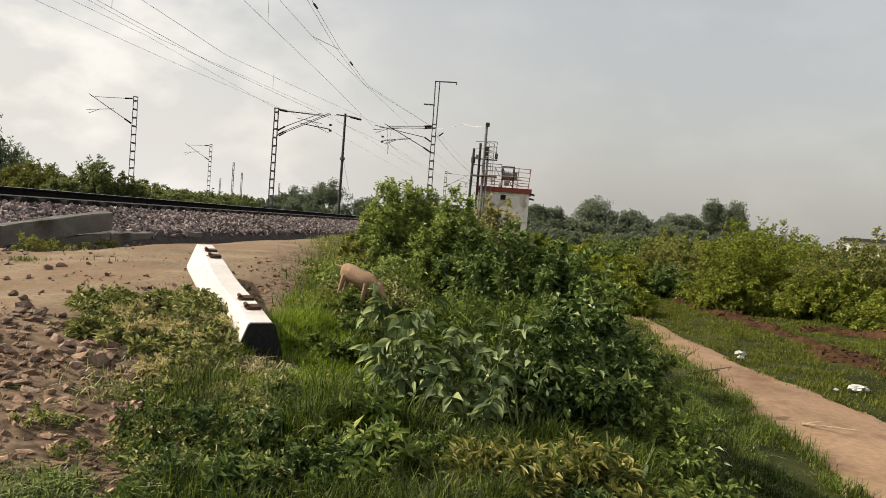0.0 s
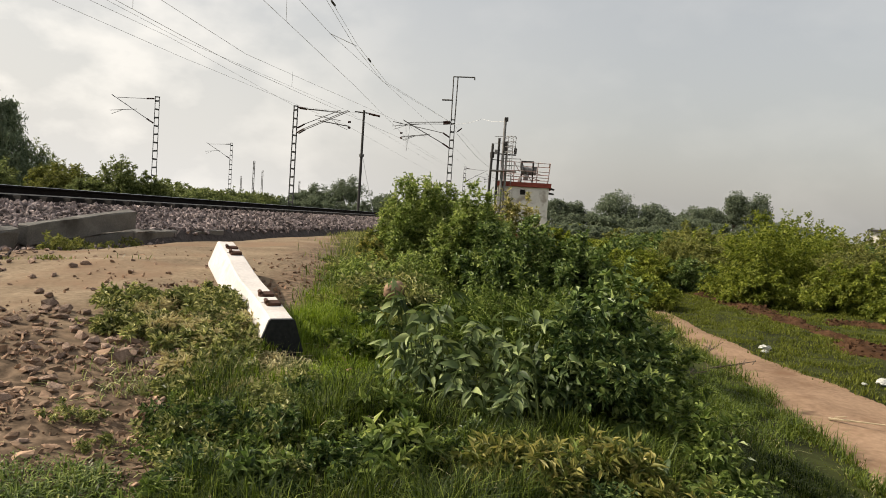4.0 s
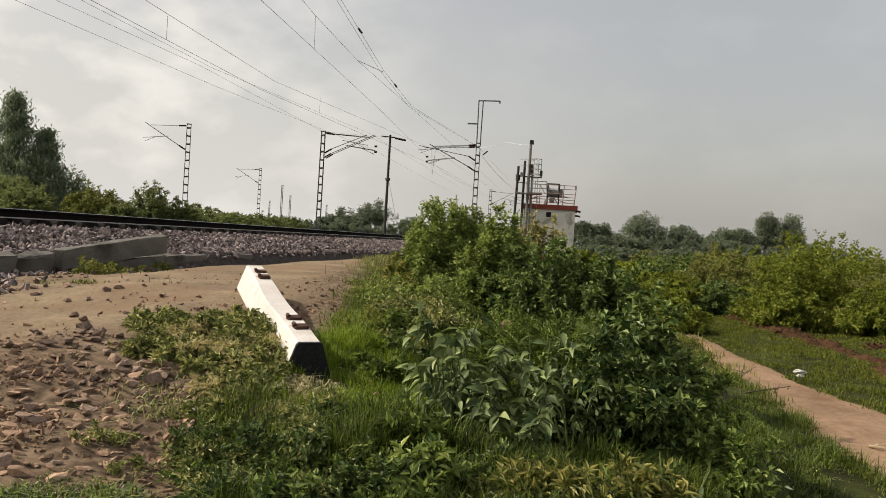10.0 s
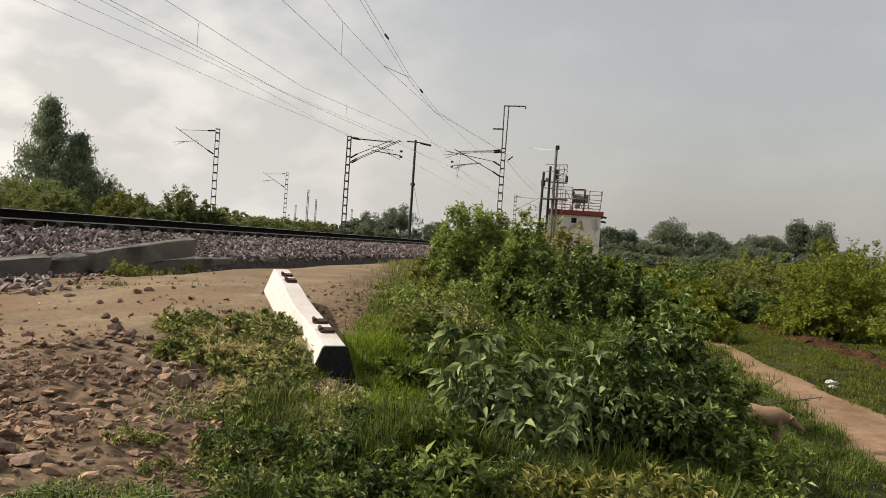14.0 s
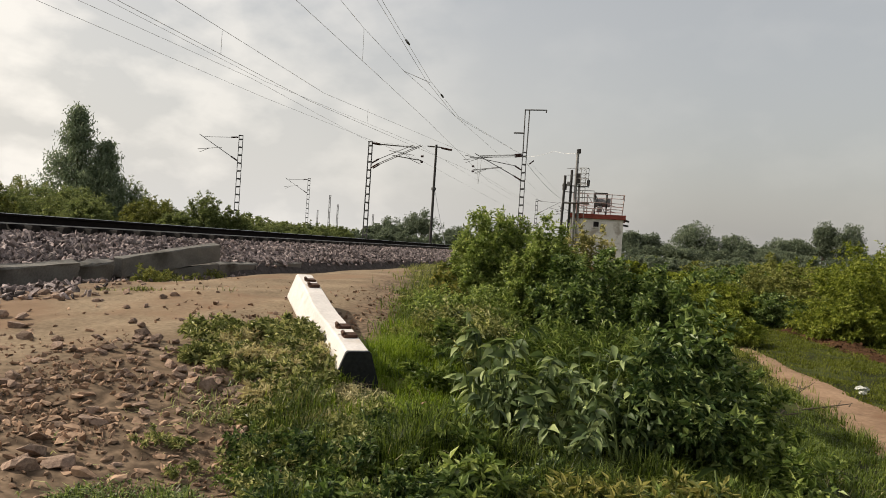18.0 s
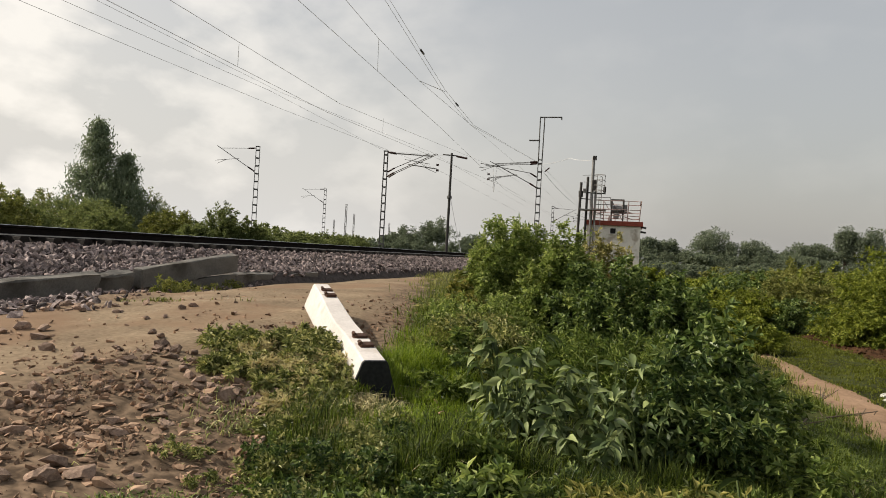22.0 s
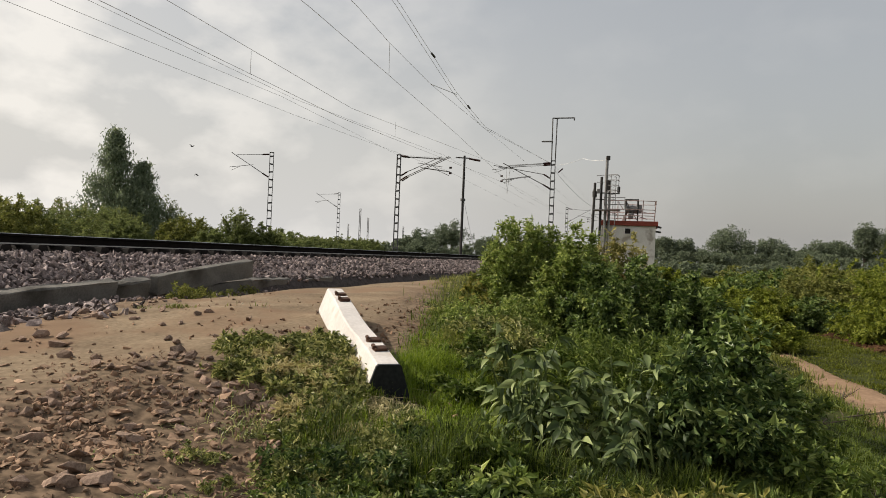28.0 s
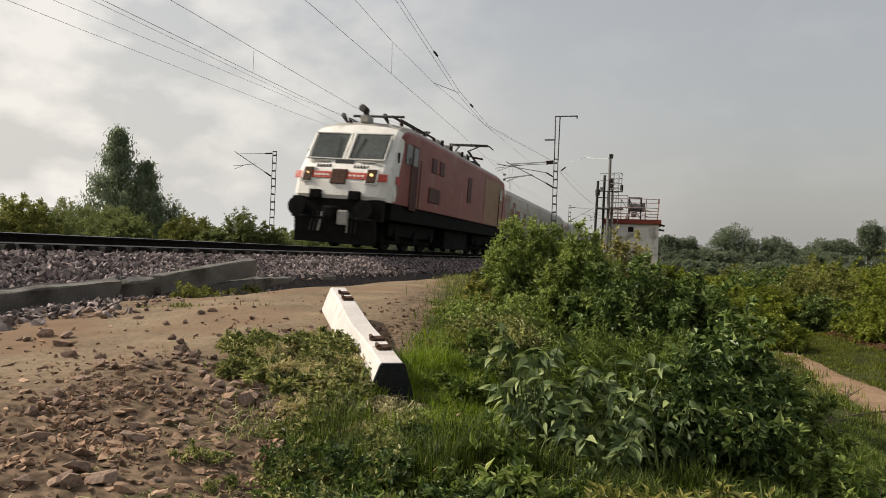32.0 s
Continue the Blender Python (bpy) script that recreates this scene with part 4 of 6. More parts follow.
# ---- plants ----
def shrub(name, label, at, rx, ry, height, clumps, per, ln, wd, mat, seed, category="bush", stems=7, spread=0.24, rich=False,
          group="", stem_mat=None, dense=1.0, upright=0.0, ragged=1.0):
    """Leafy shoots that fan out from the foot and arch over, each with side twigs, under an uneven crown."""
    r = np.random.default_rng(seed)
    z0 = float(land(at[0], at[1]))
    root = thing(name, pose(at[0], at[1], z0), label, category, group)
    shoots = int(clumps * 1.25)
    total = int(clumps * per * 1.35 * dense)
    d = unit(r.normal(0, 1, (shoots, 3)) * np.array([1, 1, 0.85]))
    d[:, 2] = np.abs(d[:, 2]) * 0.92 + 0.06
    reach = np.clip(r.normal(0.9, 0.12 * ragged, shoots), 0.5, 1.12) * np.where(r.random(shoots) < 0.3, r.uniform(0.45, 0.8, shoots), 1.0)
    size3 = np.array([rx, ry, height])
    tip = d * reach[:, None] * size3
    # taller and lower parts of the crown
    tip[:, 2] *= 1 + ragged * 0.36 * (value_noise(tip[:, 0] * 2.2 / rx + seed * 1.7, tip[:, 1] * 2.2 / ry + 5.0) - 0.55)
    base = tip * np.array([0.3, 0.3, 0.0])
    bend = tip * np.array([0.55, 0.55, 0.62 + 0.2 * upright]) + np.array([0, 0, 0.1 * height]) + r.normal(0, 0.05, (shoots, 3)) * size3

    def along(k, u):
        u = u[:, None]
        return base[k] * (1 - u) ** 2 + 2 * bend[k] * u * (1 - u) + tip[k] * u ** 2

    twigs = max(4, int(round(total / shoots / 7)))
    tk = np.repeat(np.arange(shoots), twigs)
    tu = r.uniform(0.28, 1.0, len(tk)) ** 0.7
    tb = along(tk, tu)
    way = unit(along(tk, np.minimum(tu + 0.05, 1.05)) - along(tk, tu - 0.05))
    perp = unit(np.cross(way, r.normal(0, 1, way.shape)))
    td = unit(way * (0.75 + upright) + perp * 0.75 + np.array([0, 0, 0.22]))
    tl = spread * 1.25 * min(rx, ry, height) ** 0.7 * r.uniform(0.55, 1.3, len(tk)) * (1.25 - 0.6 * tu)
    per_twig = max(4, int(total / len(tk)))
    lk = np.repeat(np.arange(len(tk)), per_twig)
    u = np.tile((np.arange(per_twig) + 0.5) / per_twig, len(tk))
    pos = tb[lk] + td[lk] * (u * tl[lk])[:, None] - np.array([0, 0, 1.0]) * (0.18 * tl[lk] * u ** 2)[:, None]
    side = unit(np.cross(td[lk], r.normal(0, 1, (len(lk), 3))))
    out = td[lk] * (0.45 + upright * 0.5 + 0.5 * u[:, None]) + side * 0.85 + np.array([0, 0, -0.1 + 0.25 * upright])
    keep = pos[:, 2] > 0.015
    pos, out, u = pos[keep], out[keep], u[keep]
    k = r.uniform(0.6, 1.3, len(pos)) * (1.1 - 0.3 * u)
    v, f = leaves(r, pos, out, ln * k, wd * k, rich=rich)
    crown = new("foliage", mesh_from("foliage", v, f, mat))
    crown.parent = root
    rr = max(0.005, 0.011 * height)
    for k in range(stems):
        q = int(r.integers(0, shoots))
        bm = bmesh.new()
        m1, m2 = along(np.array([q]), np.array([0.5]))[0], tip[q]
        tube(bm, base[q] - np.array([0, 0, 0.03]), m1, rr, rr * 0.7, 6)
        tube(bm, m1, m2, rr * 0.7, rr * 0.25, 6)
        part("stem", bm, stem_mat or M_STEM, root)
    return root


def tree(name, label, at, z0, trunk_h, rx, ry, crown_h, clumps, per, ln, wd, mat, seed, cone=0.0, group="", spread=0.2, limbs=6, lobes=0):
    """Tapered trunk, limbs, and a crown of many leaf clumps with gaps."""
    r = np.random.default_rng(seed)
    root = thing(name, pose(at[0], at[1], z0), label, "tree", group)
    tr = max(0.09, 0.035 * (trunk_h + crown_h))
    bm = bmesh.new()
    tube(bm, (0, 0, -0.2), (0.1, 0.05, trunk_h * 0.6), tr * 1.25, tr, 9)
    tube(bm, (0.1, 0.05, trunk_h * 0.6), (0, 0.1, trunk_h + crown_h * 0.55), tr, tr * 0.35, 9)
    part("trunk", bm, M_BARK, root)
    d = unit(r.normal(0, 1, (clumps, 3)))
    rad = r.uniform(0.35, 1.0, clumps) ** 0.5 * r.uniform(0.8, 1.12, clumps)
    c = d * rad[:, None] * np.array([rx, ry, crown_h / 2]) + np.array([0, 0, trunk_h + crown_h / 2])
    if lobes:
        # rounded masses that bulge out of the crown
        lc = unit(r.normal(0, 1, (lobes, 3))) * r.uniform(0.3, 0.56, (lobes, 1))
        lc[:, 2] = lc[:, 2] * 0.8 - 0.05
        lc[0] = (r.uniform(-0.2, 0.2), 0, 0.5)
        d[:, 2] = np.abs(d[:, 2]) * np.where(r.random(clumps) < 0.8, 1, -1)
        c = (lc[r.integers(0, lobes, clumps)] + d * r.uniform(0.36, 0.5, (clumps, 1))) * np.array([rx, ry, crown_h / 2]) + np.array([0, 0, trunk_h + crown_h / 2])
    if cone:
        u = np.clip((c[:, 2] - trunk_h) / crown_h, 0, 1)
        c[:, :2] *= (1 - cone * u)[:, None] * 1.25
    s = spread * min(rx, crown_h / 2)
    pos = np.repeat(c, per, 0) + np.clip(r.normal(0, 1, (clumps * per, 3)), -1.7, 1.7) * s
    out = r.normal(0, 0.7, pos.shape) + unit(pos - np.repeat(c, per, 0)) + np.array([0, 0, -0.15])
    k = r.uniform(0.6, 1.3, len(pos))
    v, f = leaves(r, pos, out, ln * k, wd * k)
    crown = new("crown", mesh_from("crown", v, f, mat))
    crown.parent = root
    for k in range(limbs):
        tip = c[r.integers(0, clumps)]
        bm = bmesh.new()
        tube(bm, (0, 0.05, trunk_h * r.uniform(0.6, 1.1)), tip, tr * 0.45, tr * 0.1, 6)
        part("limb", bm, M_BARK, root)
    return root


# the bank in the middle
shrub("bush", "tall light-green leafy bush on the bank", (-1.62, 8.5), 0.56, 0.5, 1.56, 130, 200, 0.055, 0.024, L_PALE, 11, spread=0.22, ragged=0.35)
shrub("bush", "leafy green bush between the taller bushes on the bank", (-1.25, 8.75), 0.55, 0.42, 1.42, 90, 170, 0.058, 0.026, L_PALE, 110, spread=0.22, ragged=0.3)
shrub("bush", "bright green bush in the thicket on the bank", (-0.85, 8.2), 0.66, 0.55, 1.34, 110, 190, 0.06, 0.028, L_PALE, 12, spread=0.22, ragged=0.6)
shrub("bush", "dense dark-green bush in the thicket on the bank", (-0.25, 7.8), 0.72, 0.6, 1.34, 90, 170, 0.064, 0.036, L_BUSH, 13, spread=0.2)
shrub("bush", "dense dark-green bush falling to the footpath", (0.38, 7.7), 0.62, 0.6, 1.22, 84, 170, 0.064, 0.036, L_BUSH, 14, spread=0.2)
shrub("bush", "pale-topped leafy bush before the hut", (-0.42, 8.75), 0.72, 0.4, 1.5, 80, 120, 0.062, 0.032, L_CREAM, 15, spread=0.22, ragged=0.5)
shrub("weed", "low grey-green weeds at the edge of the bare earth", (-1.7, 7.4), 0.8, 0.6, 0.46, 60, 90, 0.05, 0.022, L_PALE, 16, "weeds")
shrub("weed", "yellowing weed at the edge of the bare earth", (-2.0, 7.9), 0.32, 0.3, 0.55, 18, 30, 0.09, 0.04, L_YELLOW, 17, "weeds")
shrub("weed", "low green weeds beside the discarded sleeper", (-1.35, 6.1), 0.55, 0.6, 0.35, 36, 70, 0.06, 0.026, L_CREEP, 18, "weeds")
shrub("weed", "tall fine-leaved weeds on the bank", (0.0, 5.3), 0.65, 0.5, 0.66, 90, 90, 0.055, 0.014, L_WEED, 19, "weeds", upright=0.6)
shrub("weed", "tall fine-leaved weeds on the bank", (-0.5, 5.7), 0.5, 0.45, 0.45, 66, 80, 0.055, 0.014, L_WEED, 20, "weeds", upright=0.6)
shrub("weed", "dark climbing weeds over the bank beside the footpath", (0.55, 4.75), 0.4, 0.45, 1.12, 60, 84, 0.068, 0.04, L_BUSH, 21, "weeds", spread=0.2)
shrub("weed", "dark tangled weeds on the bank", (0.38, 4.1), 0.45, 0.42, 0.66, 56, 80, 0.06, 0.03, L_DUSK, 22, "weeds", spread=0.18)
shrub("weed", "leafy weeds trailing down to the footpath", (0.9, 5.1), 0.35, 0.6, 0.74, 46, 70, 0.06, 0.033, L_WEED, 23, "weeds")
shrub("weed", "leafy weeds trailing down to the footpath", (0.85, 3.9), 0.4, 0.45, 0.42, 44, 60, 0.055, 0.026, L_WEED, 24, "weeds")
shrub("weed", "yellow-tipped weeds in the long grass", (0.3, 3.0), 0.4, 0.3, 0.26, 40, 56, 0.055, 0.019, L_YELLOW, 25, "weeds")
shrub("weed", "yellow-tipped weeds in the long grass", (0.02, 2.75), 0.3, 0.24, 0.22, 34, 50, 0.058, 0.019, L_YELLOW, 29, "weeds")
shrub("weed", "yellow-tipped weeds in the long grass", (0.6, 2.8), 0.32, 0.24, 0.26, 34, 50, 0.058, 0.019, L_YELLOW, 30, "weeds")
shrub("weed", "low green weeds in the long grass", (0.8, 3.0), 0.45, 0.35, 0.28, 36, 44, 0.048, 0.02, L_WEED, 26, "weeds")
shrub("weed", "low green weeds in the long grass", (-0.9, 2.75), 0.4, 0.35, 0.13, 30, 44, 0.03, 0.015, L_WEED, 27, "weeds")
shrub("weed", "low green weeds in the long grass", (-0.2, 2.9), 0.45, 0.3, 0.14, 30, 44, 0.03, 0.015, L_WEED, 28, "weeds")
r = np.random.default_rng(69)
CREEP = [(-2.75, 4.42, 0.42, 0.32, 0.15), (-2.35, 4.35, 0.42, 0.35, 0.16), (-2.1, 4.0, 0.34, 0.34, 0.14), (-2.2, 4.75, 0.3, 0.3, 0.17), (-2.55, 4.95, 0.3, 0.25, 0.13), (-1.85, 3.7, 0.3, 0.3, 0.12), (-2.55, 4.0, 0.38, 0.28, 0.11),
         (-1.75, 3.32, 0.3, 0.26, 0.09), (-1.9, 4.3, 0.26, 0.36, 0.15), (-1.9, 3.95, 0.2, 0.3, 0.14), (-1.3, 3.2, 0.28, 0.24, 0.09)]
for k, (x, y, rx, ry, h) in enumerate(CREEP):
    shrub("creeper", "pale green creeping plant spreading over the earth by the sleeper", (x, y), rx, ry, h, 44, 60, 0.05, 0.02, L_CREEP, 70 + k, "creeper", stems=5, group="creepers")
for k, (x, y, rx, ry, h) in enumerate([(-2.05, 4.45, 0.22, 0.3, 0.13), (-1.95, 4.05, 0.2, 0.3, 0.11), (-1.92, 3.72, 0.2, 0.24, 0.1), (-1.95, 3.6, 0.25, 0.2, 0.1), (-1.62, 3.36, 0.24, 0.2, 0.07), (-2.3, 4.1, 0.25, 0.25, 0.14), (-2.6, 4.3, 0.25, 0.2, 0.13)]):
    shrub("creeper", "dry straw-coloured creeper by the sleeper", (x, y), rx, ry, h, 34, 56, 0.05, 0.011, L_DRY, 90 + k, "creeper", stems=4, group="creepers")

# the large-leaved plants: every leaf is a part
r = np.random.default_rng(40)
leaf_meshes = []
for k in range(5):
    v, f = leaves(r, np.zeros((1, 3)), np.array([[0, 1.0, 0.0]]), 1.0, r.uniform(0.36, 0.5), 0.34, r.uniform(0.25, 0.6), rich=True)
    leaf_meshes.append(mesh_from("leaf", v, f, L_BROAD, smooth=True))
for (px, py2, height, count, size) in ((-0.74, 4.2, 0.6, 72, 0.135), (-0.48, 3.98, 0.5, 90, 0.12), (-0.12, 4.05, 0.52, 90, 0.11), (-0.3, 3.72, 0.34, 81, 0.115), (-0.62, 3.85, 0.36, 72, 0.115), (0.1, 3.8, 0.42, 63, 0.095), (-0.2, 3.52, 0.3, 72, 0.11), (-0.5, 3.6, 0.26, 54, 0.1), (0.55, 3.15, 0.3, 18, 0.11)):
    z0 = float(land(px, py2))
    root = thing("large_leaved_plant", pose(px, py2, z0), "large-leaved grey-green plant in the grass", "plant", "large-leaved plants")
    stems = 9
    for s in range(stems):
        a = r.uniform(0, 2 * math.pi)
        tip = np.array([0.26 * math.cos(a) * r.uniform(0.3, 1), 0.22 * math.sin(a) * r.uniform(0.3, 1), height * r.uniform(0.6, 1.08)])
        bm = bmesh.new()
        tube(bm, (tip[0] * 0.2, tip[1] * 0.2, -0.02), tip, 0.008, 0.004, 6)
        part("stem", bm, M_STEM, root)
        for q in range(count // stems):
            u = 1.05 - 0.7 * r.random() ** 1.6
            p = tip * np.array([0.2 + 0.8 * u, 0.2 + 0.8 * u, u])
            turn = math.degrees(math.atan2(-p[0] + r.normal(0, 0.05), p[1] - 0.1 + r.normal(0, 0.05))) + r.normal(0, 75)
            sz = size * r.uniform(0.65, 1.15)
            piece("leaf", leaf_meshes[r.integers(0, 5)], root,
                  Matrix.LocRotScale(p, Euler((radians(r.uniform(-52, 28)), radians(r.uniform(-40, 40)), radians(turn)), "XYZ"), (sz, sz, sz)))


# ---- grass ----
def grass_patch(name, label, x0, x1, y0, y1, count, low, high, width, mat, seed, keep, lean=0.4, floor=0.05):
    r = np.random.default_rng(seed)
    x, y = r.uniform(x0, x1, count), r.uniform(y0, y1, count)
    clump = value_noise(x * 4.3 + 7, y * 4.3) * 0.6 + value_noise(x * 1.7, y * 1.7 + 3) * 0.4
    ok = keep(x, y, r) & (r.random(count) < np.clip((clump - 0.36) * 5, floor, 1))
    x, y, clump = x[ok], y[ok], clump[ok]
    ln = r.uniform(low, high, len(x)) * np.clip(-0.15 + 2.1 * clump, 0.25, 1.4)
    # the slope above the footpath is cropped short
    ln = ln * np.interp(x, [0.8, 1.4, 2.4, 2.7], [1, 0.55, 0.55, 1])
    v, f = blades(r, np.stack([x, y, land(x, y) - 0.005], 1), ln, width * r.uniform(0.7, 1.3, len(x)), lean)
    return tagged(new(name, mesh_from(name, v, f, mat)), label, "grass", kind="stuff")


def on_bank(x, y, r):
    bare = np.exp(-((x + 1.62) / 0.3) ** 2 - ((y - 3.98) / 0.28) ** 2) + 1.1 * np.exp(-((x + 1.43) / 0.3) ** 2 - ((y - 3.75) / 0.42) ** 2) + np.exp(-((x - verge(y)) / 0.6) ** 2) * np.clip((y - 4.4) / 1.0, 0, 0.95)
    bare = bare + 0.93 * np.exp(-((x + 1.0 + 0.26 * (y - 3.2)) / 0.42) ** 2 - ((y - 4.2) / 1.2) ** 2)
    return (r.random(len(x)) > bare) & (x > verge(y) + r.normal(0.05, 0.14, len(x))) & (np.abs(x - path_mid(y)) > path_half(y) - 0.1 + r.normal(0.0, 0.1, len(x)))


grass_patch("foreground_grass", "lush green grass on the bank", -1.9, 2.7, 1.6, 5.2, 230000, 0.07, 0.23, 0.0023, L_GRASS, 50, on_bank, 0.55)
grass_patch("lawn", "bright soft green grass beside the sleeper", -2.0, -0.2, 2.5, 6.0, 110000, 0.06, 0.16, 0.0028, L_LAWN, 59,
            lambda x, y, r: (((x + 1.48) / 0.2) ** 2 + ((y - 3.95) / 0.26) ** 2 > 1) & (r.random(len(x)) < 1.3 * np.exp(-((x + 0.98 + 0.26 * (y - 3.2)) / 0.4) ** 2 - ((y - 4.35) / 0.85) ** 2)), 0.5, 0.35)
grass_patch("bank_grass", "green grass between the bushes", -3.0, 2.8, 4.6, 10.5, 90000, 0.08, 0.22, 0.0032, L_BANK, 51, on_bank, 0.7)
grass_patch("verge_grass", "light green grass and weeds at the edge of the bare earth", -3.2, -0.7, 4.9, 9.2, 36000, 0.04, 0.12, 0.0034, L_BANK, 64,
            lambda x, y, r: (x > verge(y) + r.normal(0.0, 0.15, len(x))) & (x < verge(y) + 1.5), 0.8, 0.2)
grass_patch("field_grass", "short green grass beside the footpath", 2.4, 9.0, 4.0, 24.0, 150000, 0.03, 0.085, 0.006, L_FIELD, 52,
            lambda x, y, r: (np.abs(x - path_mid(y)) > path_half(y) + r.normal(-0.05, 0.1, len(x))), 0.6, 0.4)
grass_patch("far_grass", "rough grass along the ballast", -8, 3.0, 9.0, 40, 70000, 0.06, 0.2, 0.006, L_OLIVE, 53,
            lambda x, y, r: x > verge(y) + r.normal(0.2, 0.3, len(x)), 0.5)
grass_patch("dry_straw", "dry yellow straw beside the sleeper", -2.9, -1.2, 3.0, 5.4, 26000, 0.03, 0.1, 0.004, L_DRY, 54,
            lambda x, y, r: r.random(len(x)) < np.exp(-((x + 1.55 + 0.62 * (y - 3.6)) / 0.2) ** 2 - ((y - 4.0) / 0.7) ** 2), 1.5)
grass_patch("trampled_grass", "low half-dry trampled grass at the edge of the stones", -2.5, -0.9, 1.9, 3.7, 16000, 0.02, 0.075, 0.0042, L_CREEP, 61,
            lambda x, y, r: r.random(len(x)) < np.exp(-((x - verge(y) + 0.12) / 0.34) ** 2), 1.3)
grass_patch("corner_grass", "low olive grass on the rubble before the stones", -2.02, -0.9, 1.7, 2.6, 45000, 0.02, 0.085, 0.0036, L_WEED, 62,
            lambda x, y, r: r.random(len(x)) < np.clip((2.5 - y - 0.2 * np.abs(x + 1.7)) * 3, 0, 0.9), 1.0, 0.3)
grass_patch("matted_grass", "short matted grass at the end of the sleeper", -1.9, -1.0, 3.2, 4.2, 12000, 0.02, 0.06, 0.0036, L_CREEP, 63,
            lambda x, y, r: r.random(len(x)) < 1.1 * np.exp(-((x + 1.45) / 0.35) ** 2 - ((y - 3.65) / 0.4) ** 2), 1.2, 0.5)
grass_patch("seedlings", "sparse green sprouts on the bare earth", -7, -1.2, 1.8, 9, 1500, 0.03, 0.09, 0.004, L_GRASS, 55,
            lambda x, y, r: (np.sin(2.1 * x + 0.7) * np.sin(1.7 * y + 0.4) > 0.72), 0.8)
grass_patch("grass_tuft", "flat tuft of grass on the bare earth", -5.4, -4.6, 5.9, 6.3, 500, 0.03, 0.08, 0.005, L_OLIVE, 56,
            lambda x, y, r: ((x + 5.0) / 0.4) ** 2 + ((y - 6.1) / 0.17) ** 2 < 1, 1.0)

r = np.random.default_rng(58)
for k in range(46):
    y = r.uniform(2.3, 6.5)
    x = verge(y) + r.uniform(0.1, 2.6)
    if abs(x - path_mid(y)) < path_half(y) + 0.3 or (x < 0.9 and y > 3.3 and x > -1.1) or math.hypot(x + 1.42, y - 3.75) < 0.45:
        continue
    shrub("weed", "small green weed among the grass", (float(x), float(y)), r.uniform(0.1, 0.22), r.uniform(0.1, 0.2), r.uniform(0.12, 0.26), 12, 26, 0.06, 0.026, (L_WEED, L_BUSH, L_PALE, L_WEED)[k % 4], 600 + k, "weeds", stems=2, group="small weeds")
for k, (x, y) in enumerate(((-2.07, 2.72), (-1.96, 2.78), (-1.78, 2.55))):
    shrub("weed", "small weed sprouting between the stones", (float(x), float(y)), r.uniform(0.06, 0.13), r.uniform(0.06, 0.12), r.uniform(0.04, 0.08), 10, 30, 0.026, 0.012, L_CREEP, 700 + k, "weeds", stems=1, group="small weeds")
for k in range(14):
    x, y = r.uniform(-1.45, 1.1), r.uniform(2.2, 3.5)
    shrub("weed", "leafy low weed in the long grass", (float(x), float(y)), r.uniform(0.12, 0.24), r.uniform(0.1, 0.2), r.uniform(0.08, 0.2), 16, 44, 0.034, 0.02, L_DUSK, 800 + k, "weeds", stems=3, group="small weeds", spread=0.3)
for k in range(30):
    y = r.uniform(2.2, 3.7)
    x = verge(y) + r.uniform(-0.12, 0.55)
    shrub("weed", "low small-leaved weed at the edge of the stones", (float(x), float(y)), r.uniform(0.1, 0.2), r.uniform(0.1, 0.18), r.uniform(0.05, 0.13), 16, 40, 0.03, 0.015, (L_CREEP, L_WEED, L_DUSK)[k % 3], 940 + k, "weeds", stems=2, group="small weeds", spread=0.28)
for k in range(34):
    y = r.uniform(4.9, 9.0)
    x = verge(y) + r.uniform(0.05, 0.9)
    shrub("weed", "grey-green weed at the edge of the bare earth", (float(x), float(y)), r.uniform(0.16, 0.34), r.uniform(0.16, 0.3), r.uniform(0.06, 0.15), 14, 26, 0.06, 0.022, (L_CREEP, L_OLIVE, L_CREEP)[k % 3], 860 + k, "weeds", stems=3, group="small weeds", spread=0.28)
for x, y, h in ((-6.05, 7.6, 0.32), (-6.3, 8.4, 0.16), (-6.5, 9.2, 0.15), (-6.6, 10.0, 0.14), (-6.2, 8.0, 0.14)):
    shrub("weed", "scrubby weed at the foot of the slabs", (x, y), 0.2, 0.3, h, 10, 22, 0.07, 0.025, L_OLIVE, int(900 + 10 * y), "weeds", stems=4, group="small weeds")
grass_patch("dead_grass", "dead yellow blades among the green grass", -1.9, 2.7, 1.6, 6.0, 3500, 0.06, 0.18, 0.0028, L_DRY, 57, on_bank, 1.0)

